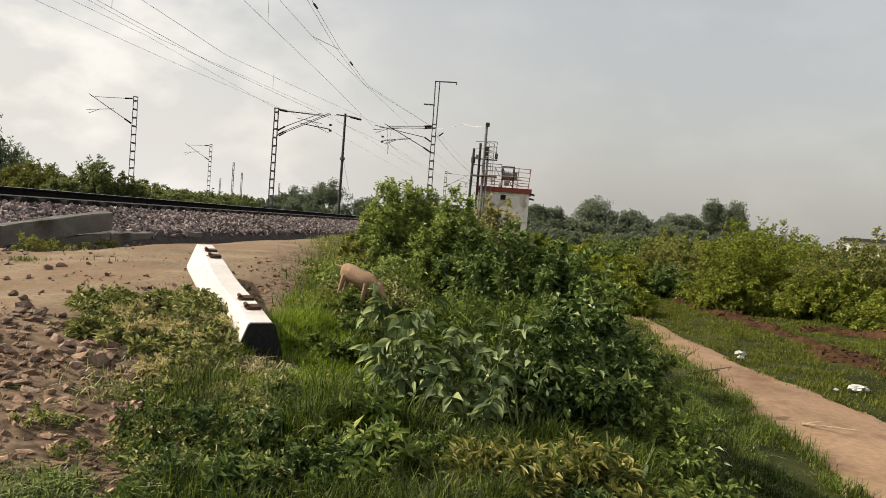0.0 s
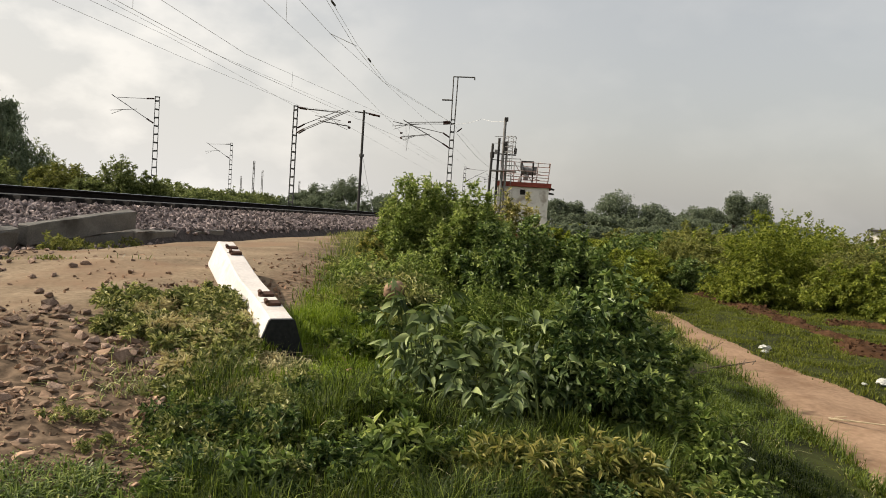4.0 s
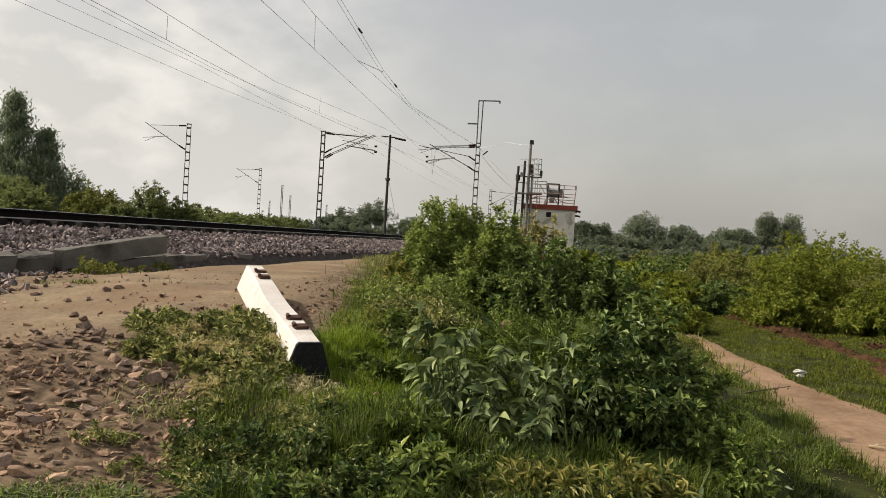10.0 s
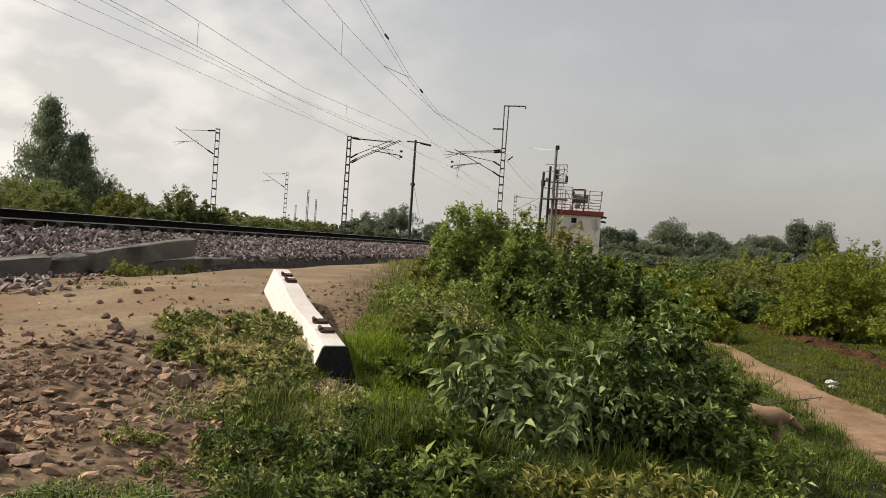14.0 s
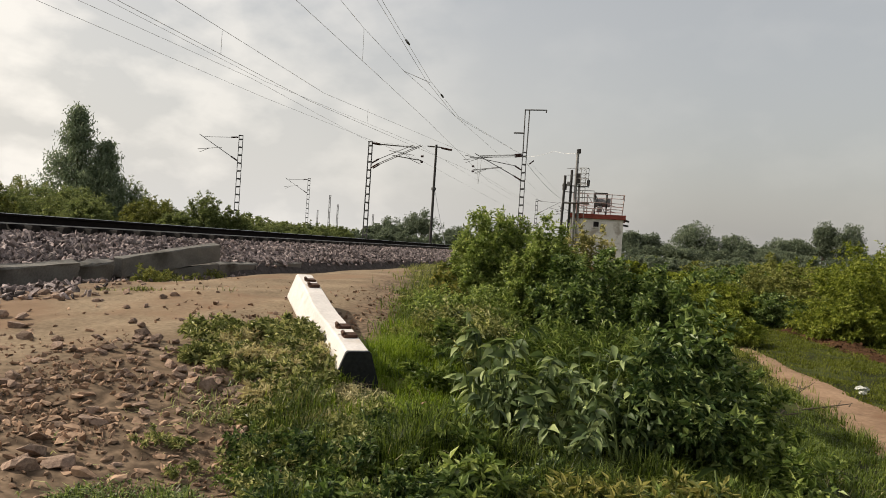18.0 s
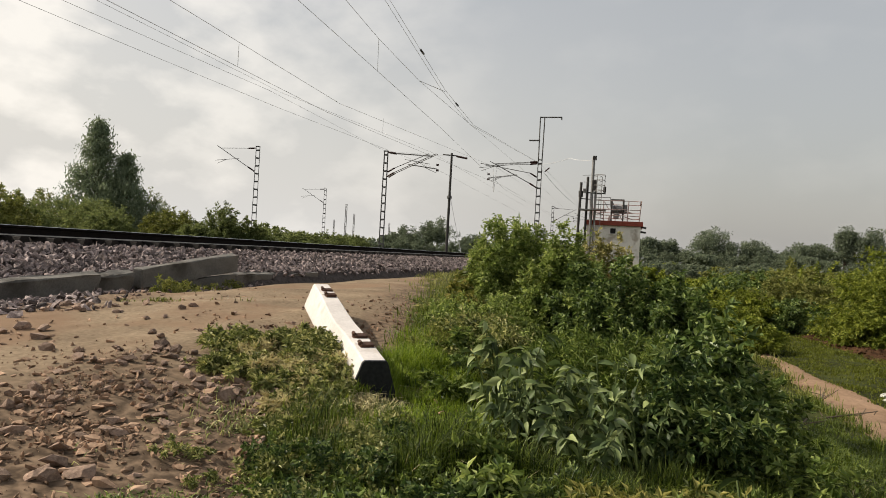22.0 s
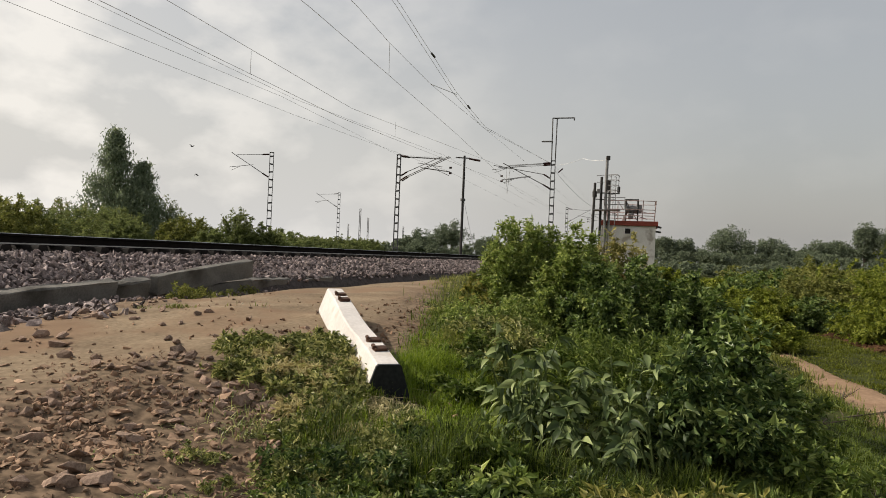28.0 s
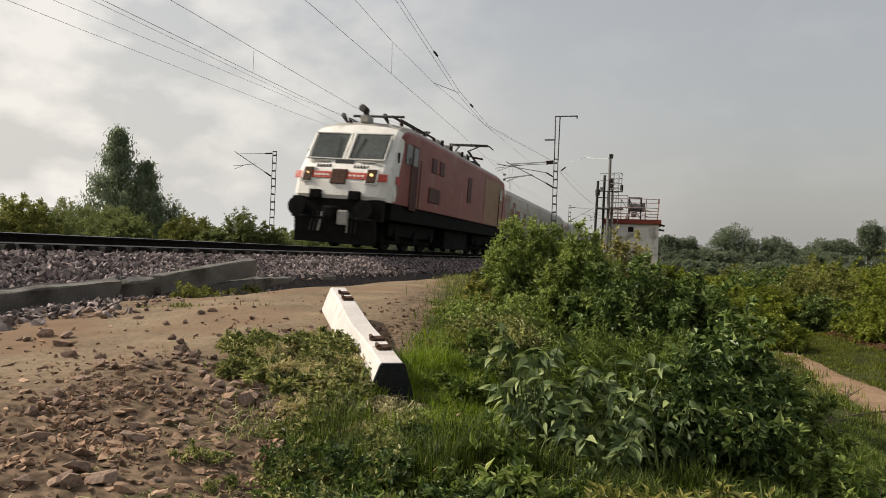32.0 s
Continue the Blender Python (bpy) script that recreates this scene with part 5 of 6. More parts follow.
# ---- scrub to the east of the footpath ----
r = np.random.default_rng(60)
SCRUB = [(float(r.uniform(0.8, 13)), float(r.uniform(15.5, 46)), float(r.uniform(1.0, 2.0)), float(r.uniform(1.0, 1.8)), float(r.uniform(0.7, 1.3))) for _ in range(34)]
SCRUB = [q for q in SCRUB if q[0] > 7.5 or q[1] > 22 or q[0] < 2.2] + [(7.0, 21.2, 2.2, 1.8, 2.6), (9.2, 19.4, 2.0, 1.7, 2.5), (8.3, 23.5, 2.6, 2.0, 3.0), (11.2, 21.0, 2.2, 2.0, 2.5), (6.0, 19.2, 1.0, 0.9, 1.3), (8.0, 18.2, 1.3, 1.0, 1.5), (5.2, 24.5, 1.8, 1.6, 1.9),
         (3.6, 23.0, 1.3, 1.2, 1.3), (4.2, 27.5, 1.8, 1.5, 1.8), (2.4, 26.5, 1.4, 1.3, 1.3), (1.2, 24.0, 1.2, 1.1, 1.0), (6.8, 30, 2.4, 2.0, 2.3),
         (3.5, 33, 2.4, 2.0, 1.7), (1.8, 19.5, 1.1, 1.0, 0.9), (2.6, 16.8, 0.9, 0.9, 0.8), (10.5, 29, 3, 2.4, 2.6), (13.5, 26, 2.6, 2.2, 2.2), (0.6, 30, 1.5, 1.3, 1.2), (6.0, 38, 3, 2.4, 1.9), (10, 42, 3.4, 3, 2.3)]
for k, (x, y, rx, ry, h) in enumerate(SCRUB):
    if x > 0.52 * y + 1.6:
        continue
    mat = (L_SCRUB, L_SCRUB, L_OLIVE, L_SCRUB, L_BUSH)[k % 5]
    shrub("scrub_bush", "rounded green scrub bush beyond the footpath", (x, y), rx, ry, h * 0.98, *((110, 100, 0.105, 0.056) if y < 26 else (64, 62, 0.17, 0.095)), mat, 100 + k, spread=0.17, stems=4, ragged=0.5, group="scrub bushes")
for pts, width, h, seed in (([(5.0, 23.5), (5.3, 20.5), (5.65, 17.8), (5.75, 15.5), (5.95, 13.2), (5.75, 11.6), (6.2, 10.2)], 0.52, 0.09, 1), ([(6.6, 16.2), (7.6, 15.7), (9.4, 15.0), (11, 14.6)], 0.55, 0.16, 2), ([(4.7, 24.5), (5.1, 22.6)], 0.5, 0.22, 3)):
    q = np.array(pts)
    u = np.linspace(0, len(q) - 1, 26 * len(q))
    cx, cy = np.interp(u, range(len(q)), q[:, 0]), np.interp(u, range(len(q)), q[:, 1])
    d = unit(np.stack([np.gradient(cx), np.gradient(cy)], 1))
    w2 = np.linspace(-1, 1, 15)
    wid = width * np.clip(2.2 * value_noise(u * 2.6 + seed * 9, u * 0 + seed) - 0.3, 0.4, 1.25)
    xs, ys = cx[:, None] + d[:, 1:2] * w2 * wid[:, None], cy[:, None] - d[:, 0:1] * w2 * wid[:, None]
    ends = np.clip(np.minimum(u, u[-1] - u) * 3, 0, 1)[:, None]
    zs = land(xs, ys) - 0.02 + ends * (1 - w2 ** 2) * (h * (0.35 + value_noise(u * 4 + seed, u * 0)[:, None]) + 0.1 * (value_noise(xs * 5, ys * 5) - 0.4) + 0.06 * (value_noise(xs * 13, ys * 13) - 0.5))
    ii = (np.arange(len(u) - 1)[:, None] * 15 + np.arange(14)[None, :]).ravel()
    rr = np.random.default_rng(seed + 80)
    m1, m2 = rr.integers(0, len(u), 900), rr.integers(1, 14, 900)
    size = (0.03 + 0.1 * rr.random(900) ** 2) * np.clip(wid[m1] / width, 0.2, 1)
    v, f = stone_field(rr, np.stack([xs[m1, m2], ys[m1, m2], zs[m1, m2]], 1) + rr.normal(0, 0.04, (900, 3)) * np.array([1, 1, 0.2]), size)
    top = np.concatenate([np.stack([ii, ii + 1, ii + 16], 1), np.stack([ii, ii + 16, ii + 15], 1)])
    v, f = merged([(np.stack([xs.ravel(), ys.ravel(), zs.ravel()], 1), top), (v, f)])
    tagged(new("soil_ridge", mesh_from("soil_ridge", v, f, M_RED_SOIL)),
           "low broken ridge of dug red soil in the grass", "soil ridge", "soil ridges")
for x, y, s in ((3.87, 11.8, 0.16), (3.75, 11.4, 0.1), (4.67, 9.5, 0.2), (4.35, 9.4, 0.06)):
    bm = bmesh.new()
    bmesh.ops.create_icosphere(bm, subdivisions=3, radius=1)
    for vt in bm.verts:
        q = 0.75 + 0.5 * noise.noise(vt.co * 2.6 + Vector((x, y, 0)))
        vt.co = Vector((vt.co.x * q, vt.co.y * 0.65 * q, vt.co.z * 0.4 * q + 0.12 * noise.noise(vt.co * 5))) * s * 0.75
    o = part("litter", bm, M_LITTER)
    o.location = (x, y, float(land(x, y)) + s * 0.15 + 0.02)
    tagged(o, "crumpled white plastic bag lying by the path", "litter", "litter")

for x, y, w in ((13.2, 27.5, 0.6), (15.5, 26.5, 0.5)):
    hoop = thing("cable_hoop", pose(x, y, float(land(x, y)) + 1.5, 0, 0, 20), "thin dark cable hoop rising out of the scrub", "hoop", "cable hoops")
    for q in range(3):
        pts = [(w * (0.9 + 0.12 * q) * math.cos(a * math.pi / 10), 0.1 * q, 0.55 * w / 0.9 * math.sin(a * math.pi / 10) * (1.4 - 0.2 * q)) for a in range(11)]
        bm = bmesh.new()
        for a, b in zip(pts, pts[1:]):
            tube(bm, a, b, 0.014, seg=5)
        part("strand", bm, M_DARKPOLE, hoop)
    for s in (-1, 1):
        tubed("stake", (s * w, 0, -1.6), (s * w, 0, 0.1), 0.03, M_DARKPOLE, hoop, seg=6)
shed = thing("farm_shed", pose(68, 118, 0.6, 0, 0, -30), "long tan-walled farm shed with a dark roof", "shed")
boxed("wall", (26, 8, 3.4), (0, 0, 1.7), M_HUT, shed)
boxed("roof", (27, 9, 0.4), (0, 0, 3.6), M_DARKPOLE, shed)
for k in range(6):
    boxed("doorway", (1.6, 0.1, 2.2), (-11 + 4.3 * k, -4.02, 1.1), M_DARK, shed)

# sticks by the path
for (x, y, turn, ln, mat, label) in ((2.75, 9.6, 35, 1.1, M_BARK, "fallen dark thorny branch beside the path"), (2.7, 10.6, 70, 0.8, M_BARK, "fallen dark thorny branch beside the path"), (3.3, 7.2, -35, 0.5, M_OAT, "pale dry stick lying on the path"), (1.7, 7.4, 60, 0.7, M_BARK, "bare curved twig at the edge of the bank")):
    st = thing("fallen_branch", pose(x, y, float(land(x, y)) + 0.05, 0, 0, turn), label, "branch", "fallen branches")
    tubed("stick", (-ln / 2, 0, 0), (ln / 2, 0.06, 0.05), 0.014, mat, st, 0.006, 6)
    for q in range(5 if mat is M_BARK else 1):
        u = -0.4 + 0.2 * q
        tubed("twig", (u * ln, 0.02, 0.02), (u * ln + r.uniform(0.05, 0.2), r.uniform(-0.25, 0.25), r.uniform(0.02, 0.22)), 0.007, mat, st, 0.003, 5)

# ---- trees and hedges far off ----
FAR = [(14.9, 140, 5.0, 8.3, 3), (2.6, 140, 2.3, 6.0, 1), (6.7, 141, 2.7, 6.1, 2), (22.4, 142, 4.6, 6.2, 4), (29.1, 139, 3.6, 5.9, 5), (33.5, 143, 4.0, 6.2, 16), (37.9, 140, 2.4, 9.6, 6), (42.2, 140, 3.0, 9.7, 7), (47, 150, 6, 5.0, 8),
       (-41.4, 140, 3.9, 7.7, 9), (-47.2, 140, 4.2, 6.0, 10), (-52, 142, 4, 4.6, 11), (-35, 150, 4, 5.2, 12), (-27, 160, 6, 5, 13), (20, 170, 8, 4.6, 14), (55, 160, 8, 4.2, 15), (11, 125, 4, 3.4, 17), (27, 120, 5, 3.4, 18)]
for x, y, rad, top, seed in FAR:
    rad, top = rad * 1.2, top * 1.04
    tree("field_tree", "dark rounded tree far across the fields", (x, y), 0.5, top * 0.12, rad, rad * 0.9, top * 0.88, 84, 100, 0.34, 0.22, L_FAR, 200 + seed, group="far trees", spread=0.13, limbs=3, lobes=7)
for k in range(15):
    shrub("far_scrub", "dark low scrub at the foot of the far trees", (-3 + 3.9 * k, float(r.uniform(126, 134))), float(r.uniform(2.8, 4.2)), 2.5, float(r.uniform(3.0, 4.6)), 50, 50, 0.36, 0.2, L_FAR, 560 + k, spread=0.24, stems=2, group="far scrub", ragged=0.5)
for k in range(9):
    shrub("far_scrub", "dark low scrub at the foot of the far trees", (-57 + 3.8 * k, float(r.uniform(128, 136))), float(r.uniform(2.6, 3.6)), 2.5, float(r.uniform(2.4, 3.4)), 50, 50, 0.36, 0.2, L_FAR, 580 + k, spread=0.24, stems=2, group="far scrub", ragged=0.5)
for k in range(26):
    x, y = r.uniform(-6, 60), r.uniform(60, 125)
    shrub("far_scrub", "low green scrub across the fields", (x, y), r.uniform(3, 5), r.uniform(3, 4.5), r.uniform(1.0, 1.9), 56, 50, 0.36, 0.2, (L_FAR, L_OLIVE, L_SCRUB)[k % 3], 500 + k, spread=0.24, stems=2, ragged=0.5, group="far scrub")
# the tree and hedge beyond the tracks
def limb_tree(label, at, z0, height, reach, seed, count=34, lean=0.0):
    """Ragged spindle of a tree: limbs up the trunk, each with drooping sprays of narrow leaves."""
    q = np.random.default_rng(seed)
    root = thing("roadside_tree", pose(at[0], at[1], z0), label, "tree")
    bm = bmesh.new()
    tube(bm, (0, 0, -0.2), (0.1, 0, height * 0.5), 0.16, 0.11, 9)
    tube(bm, (0.1, 0, height * 0.5), (0, 0, height * 0.97), 0.11, 0.02, 8)
    part("trunk", bm, M_BARK, root)
    sets = []
    for k in range(count):
        u = (k + 0.5) / count
        z = height * (0.1 + 0.86 * u)
        wide = reach * (1.0 - 0.93 * u ** 1.15) * q.uniform(0.45, 1.15) + 0.12
        a = k * 2.4 + q.normal(0, 0.3)
        tip = np.array([math.cos(a) * wide + lean * (1 - u), math.sin(a) * wide * 0.85, z + wide * q.uniform(0.15, 0.6)])
        base = np.array([0.05, 0, z - 0.15])
        part("limb", tube(bmesh.new(), base, tip, 0.045, 0.012, 5), M_BARK, root)
        m = int(210 * (0.35 + wide / reach))
        w = q.uniform(0.3, 1.08, m)
        c = base + (tip - base) * w[:, None] + q.normal(0, 0.24 + 0.1 * (1 - u), (m, 3)) * np.array([1, 1, 0.75])
        out = q.normal(0, 0.6, (m, 3)) + np.array([0, 0, -0.8])
        s = q.uniform(0.7, 1.3, m)
        sets.append(leaves(q, c, out, 0.27 * s, 0.085 * s))
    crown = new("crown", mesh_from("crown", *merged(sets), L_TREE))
    crown.parent = root
    return root


limb_tree("tall ragged green tree with a broad shoulder beyond the tracks", (-41.2, 43.2), 1.2, 9.5, 2.9, 300, 66, 0.2)
limb_tree("lower spreading green tree beyond the tracks", (-39.0, 43.9), 1.2, 6.9, 2.6, 301, 46, 0.2)
HEDGE = [(-38.5, 45.5, 2.6, 5.0), (-44, 42, 3.0, 4.0), (-28.2, 41.3, 1.9, 3.1), (-26.6, 42.4, 1.5, 2.3), (-30.5, 38.5, 2.2, 2.6), (-32, 34, 2.6, 2.7), (-34, 30, 2.6, 2.9), (-31.5, 26.5, 2.4, 2.6), (-36, 36, 3, 3.2),
         (-40, 31.5, 3, 3.4), (-46, 37, 3, 3.3), (-28.6, 31, 1.6, 1.8), (-27, 36.5, 1.5, 1.5), (-42, 50, 3, 3), (-34, 44, 2.6, 2.6), (-30, 45, 2, 2)]
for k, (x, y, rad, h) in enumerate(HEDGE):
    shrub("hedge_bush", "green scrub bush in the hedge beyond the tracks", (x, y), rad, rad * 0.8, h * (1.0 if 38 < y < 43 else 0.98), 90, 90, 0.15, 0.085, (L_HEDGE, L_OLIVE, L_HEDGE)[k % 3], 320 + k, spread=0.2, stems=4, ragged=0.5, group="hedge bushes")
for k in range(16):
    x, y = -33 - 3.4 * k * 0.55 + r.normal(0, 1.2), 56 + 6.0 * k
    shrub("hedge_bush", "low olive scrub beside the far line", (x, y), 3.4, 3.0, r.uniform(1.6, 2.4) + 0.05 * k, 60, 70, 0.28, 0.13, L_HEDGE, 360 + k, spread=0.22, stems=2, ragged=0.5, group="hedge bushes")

# ---- loose stones on the bare earth ----
r = np.random.default_rng(70)
loose = [mesh_from("stone", *stone_shape(r, r.uniform(0.5, 0.85)), M_LOOSE) for _ in range(9)]


def stone_at(x, y, s, label="broken reddish stone lying on the earth"):
    o = piece("stone", loose[r.integers(0, 9)], None,
              Matrix.LocRotScale((x, y, float(land(x, y)) + s * 0.16), Euler((r.uniform(-0.3, 0.3), r.uniform(-0.3, 0.3), r.uniform(0, 6.3))), (s * r.uniform(0.95, 1.3), s, s * r.uniform(0.7, 1.0))))
    return tagged(o, label, "stone", "loose stones")


FLAT = [mesh_from("stone", *stone_shape(r, r.uniform(0.3, 0.5), 1.15), M_LOOSE) for _ in range(8)]


def flat_stone(x, y, s):
    """A broken slab half sunk into the earth."""
    o = piece("stone", FLAT[r.integers(0, 8)], None,
              Matrix.LocRotScale((x, y, float(land(x, y)) + s * 0.05), Euler((r.normal(0, 0.16), r.normal(0, 0.16), r.normal(0.2, 0.9))), (s * r.uniform(0.9, 1.2), s * 0.9, s)))
    return tagged(o, "flat broken stone half sunk in the earth", "stone", "loose stones")


for x, y, s in ((-3.9, 3.72, 0.12), (-3.6, 3.7, 0.1), (-3.37, 3.46, 0.12), (-3.24, 3.45, 0.1), (-2.76, 3.28, 0.07), (-2.6, 3.18, 0.09), (-2.44, 3.33, 0.11), (-2.37, 2.34, 0.13),
                (-2.23, 2.33, 0.15), (-2.35, 2.22, 0.12), (-2.3, 2.24, 0.13), (-2.44, 2.13, 0.1), (-4.37, 4.1, 0.16), (-4.72, 4.26, 0.14), (-4.55, 4.3, 0.13), (-4.15, 5.0, 0.1), (-4.03, 5.1, 0.07),
                (-4.22, 5.58, 0.1), (-4.8, 5.78, 0.14), (-4.91, 5.05, 0.13), (-4.2, 5.73, 0.12), (-3.62, 4.44, 0.09), (-3.42, 4.3, 0.1), (-3.17, 4.86, 0.13), (-4.73, 4.1, 0.1)):
    stone_at(x, y, s * 0.95)
for x, y, s in ((-2.55, 2.87, 0.16), (-2.45, 2.75, 0.17), (-2.79, 2.49, 0.16), (-2.55, 2.64, 0.13), (-2.49, 2.48, 0.2), (-2.34, 3.0, 0.14), (-2.06, 2.45, 0.1), (-1.83, 2.62, 0.1), (-3.25, 3.2, 0.15), (-3.18, 3.06, 0.13)):
    flat_stone(x, y, s * 0.75)
for cx, cy, sx, sy, count, lo, hi in ((-2.22, 3.62, 0.16, 0.12, 46, 0.06, 0.13), (-2.35, 3.5, 0.3, 0.2, 40, 0.05, 0.1), (-3.0, 3.86, 0.16, 0.12, 22, 0.06, 0.12), (-3.0, 2.85, 0.14, 0.12, 18, 0.05, 0.1),
                                     (-5.6, 5.2, 0.35, 0.35, 40, 0.06, 0.13), (-6.0, 7.0, 0.25, 0.3, 12, 0.06, 0.1), (-4.0, 5.4, 1.2, 0.9, 12, 0.04, 0.08), (-2.9, 6.0, 0.35, 0.25, 8, 0.05, 0.08)):
    for _ in range(count):
        stone_at(r.normal(cx, sx), r.normal(cy, sy), r.uniform(lo, hi))
sets = []
for cx, cy, sx, sy, count, lo, hi in ((-2.6, 2.75, 0.5, 0.34, 110, 0.035, 0.1), (-2.2, 2.6, 0.35, 0.25, 50, 0.03, 0.08), (-3.3, 3.2, 0.5, 0.3, 56, 0.035, 0.09), (-4.3, 4.1, 0.6, 0.3, 18, 0.04, 0.08)):
    x, y = r.normal(cx, sx, count), r.normal(cy, sy, count)
    sets.append(stone_field(r, np.stack([x, y, land(x, y) + 0.004], 1), r.uniform(lo, hi, count), 0.1))
tagged(new("sunken_stones", mesh_from("sunken_stones", *merged(sets), M_GRAVEL)), "flat broken stones half sunk in the earth", "stones", kind="stuff")
x = np.concatenate([r.normal(-6.05, 0.36, 460), r.normal(-6.4, 0.14, 170), r.normal(-6.5, 0.1, 90)])
y = np.concatenate([r.normal(5.0, 0.55, 460), r.normal(6.6, 0.7, 170), r.normal(8.7, 0.9, 90)])
v, f = stone_field(r, np.stack([x, y, land(x, y) + 0.02], 1), r.uniform(0.05, 0.14, len(x)))
tagged(new("spilled_ballast", mesh_from("spilled_ballast", v, f, M_STONE)), "spilled ballast stones at the foot of the slabs", "stones", kind="stuff")
n = 230
x = np.concatenate([r.normal(-2.75, 0.35, 110), r.normal(-2.35, 0.2, 60), r.normal(-3.3, 0.3, 60)])
y = np.concatenate([r.normal(7.2, 0.5, 110), r.normal(5.9, 0.3, 60), r.normal(5.3, 0.2, 60)])
v, f = stone_field(r, np.stack([x, y, land(x, y) + 0.004], 1), 0.015 + 0.05 * r.random(n) ** 2)
tagged(new("soil_clods", mesh_from("soil_clods", v, f, M_CLOD)), "small reddish clods and leaf litter on the earth", "clods", kind="stuff")
n = 120000
x, y = r.uniform(-6.5, -1.0, n), r.uniform(1.7, 9.0, n)
dens = (0.85 * np.exp(-((x + 2.4) / 1.0) ** 2 - ((y - 2.8) / 0.8) ** 2) + 0.012) * np.clip(value_noise(x * 3, y * 3) * 2 - 0.4, 0.05, 1)
ok = r.random(n) < dens
x, y = x[ok], y[ok]
v, f = stone_field(r, np.stack([x, y, land(x, y) + 0.004], 1), 0.007 + 0.05 * r.random(len(x)) ** 3)
tagged(new("gravel", mesh_from("gravel", v, f, M_GRAVEL)), "scattered reddish gravel on the earth", "gravel", kind="stuff")

# ---- train ----
M_TW = material("dirty_white_paint", (0.72, 0.69, 0.63), (0.86, 0.84, 0.79), 2.5, 0.45, 0.05, 30, spots=(0.5, 0.45, 0.38), spot_scale=2.2, spot_at=0.66)
M_TR = material("faded_red_paint", (0.2, 0.052, 0.044), (0.31, 0.095, 0.08), 1.3, 0.42, 0.05, 20, spots=(0.29, 0.15, 0.105), spot_scale=1.2, spot_at=0.64)
M_TBAND = material("red_band_paint", (0.42, 0.06, 0.04), (0.55, 0.1, 0.07), 3, 0.45, 0.03, 30)
M_TROOF = material("grey_roof_paint", (0.3, 0.28, 0.25), (0.42, 0.4, 0.36), 1.5, 0.7, 0.1, 20)
# grimy running gear, coloured near-black to include the deep shadow around the bogies
M_TUNDER = material("grimy_shaded_underframe", (0.005, 0.005, 0.005), (0.016, 0.015, 0.014), 4, 0.95, 0.3, 30, spec=0.15)
M_TGLASS = material("tinted_cab_glass", (0.035, 0.042, 0.038), (0.085, 0.095, 0.085), 1.2, 0.16, 0.0, 9, spec=0.5)
M_TRUBBER = material("black_rubber", (0.015, 0.015, 0.015), (0.03, 0.03, 0.03), 5, 0.7, 0.0, 30)
M_COACH = material("grey_coach_paint", (0.34, 0.32, 0.28), (0.46, 0.44, 0.39), 1.0, 0.5, 0.05, 20, spots=(0.3, 0.25, 0.2), spot_scale=0.8)
M_CROOF = material("coach_roof_paint", (0.36, 0.34, 0.31), (0.5, 0.48, 0.44), 1.0, 0.6, 0.1, 20)
M_CBROWN = material("brown_band_paint", (0.16, 0.075, 0.05), (0.24, 0.11, 0.075), 2, 0.5, 0.05, 20)
M_LAMP = glow("headlamp_glow", (1.0, 0.62, 0.25), 1.6)
M_TMAROON = material("dark_maroon_paint", (0.05, 0.014, 0.012), (0.085, 0.022, 0.018), 2, 0.5, 0.05, 20)
M_TFRAME = material("dull_aluminium", (0.42, 0.42, 0.4), (0.58, 0.57, 0.54), 4, 0.45, 0.05, 40)
M_OCHRE = material("ochre_rear_cab", (0.24, 0.13, 0.075), (0.34, 0.2, 0.12), 2, 0.5, 0.05, 20)

LOCO_LEN, HALF = 16.3, 1.52


def car_shell(bm, side, stations, tumble=0.0):
    """Loft of the side outline (y, z) over lateral stations (x, push back, roof drop)."""
    zmax = max(z for _, z in side)
    rows = []
    for x, push, drop in stations:
        row = []
        for y, z in side:
            k = max(0.0, (z - 2.6) / (zmax - 2.6)) ** 2
            front = max(0.0, 1 - y / 1.2)
            back = max(0.0, 1 - (stations_len - y) / 1.2)
            tb = 1 - tumble * max(0.0, (z - 2.2) / 1.7) * max(front, back)
            row.append(bm.verts.new((x * tb, y + push * front - push * back, z - drop * k)))
        rows.append(row)
    c = len(side)
    for a, b in zip(rows, rows[1:]):
        for i in range(c):
            bm.faces.new((a[i], a[(i + 1) % c], b[(i + 1) % c], b[i]))
    bm.faces.new(rows[0])
    bm.faces.new(rows[-1][::-1])
    bmesh.ops.recalc_face_normals(bm, faces=bm.faces)
    return bm


def split_part(bm, test, name, mat, parent, label=""):
    b = bm.copy()
    bmesh.ops.delete(b, geom=[f for f in b.faces if not test(f)], context="FACES")
    return part(name, b, mat, parent, label, smooth=False)


stations_len = LOCO_LEN
L = LOCO_LEN
side = [(-0.28, 1.4), (-0.34, 1.5), (-0.26, 1.9), (-0.1, 2.25), (0.1, 2.5), (0.4, 2.95), (0.74, 3.5), (0.96, 3.74), (1.3, 3.9), (2.2, 4.02), (5.0, 4.02), (L - 5, 4.02), (L - 2.2, 4.02), (L - 1.3, 3.9), (L - 0.96, 3.74), (L - 0.74, 3.5),
        (L - 0.4, 2.95), (L - 0.1, 2.45), (L, 2.2), (L, 1.5), (L - 0.06, 1.4)]
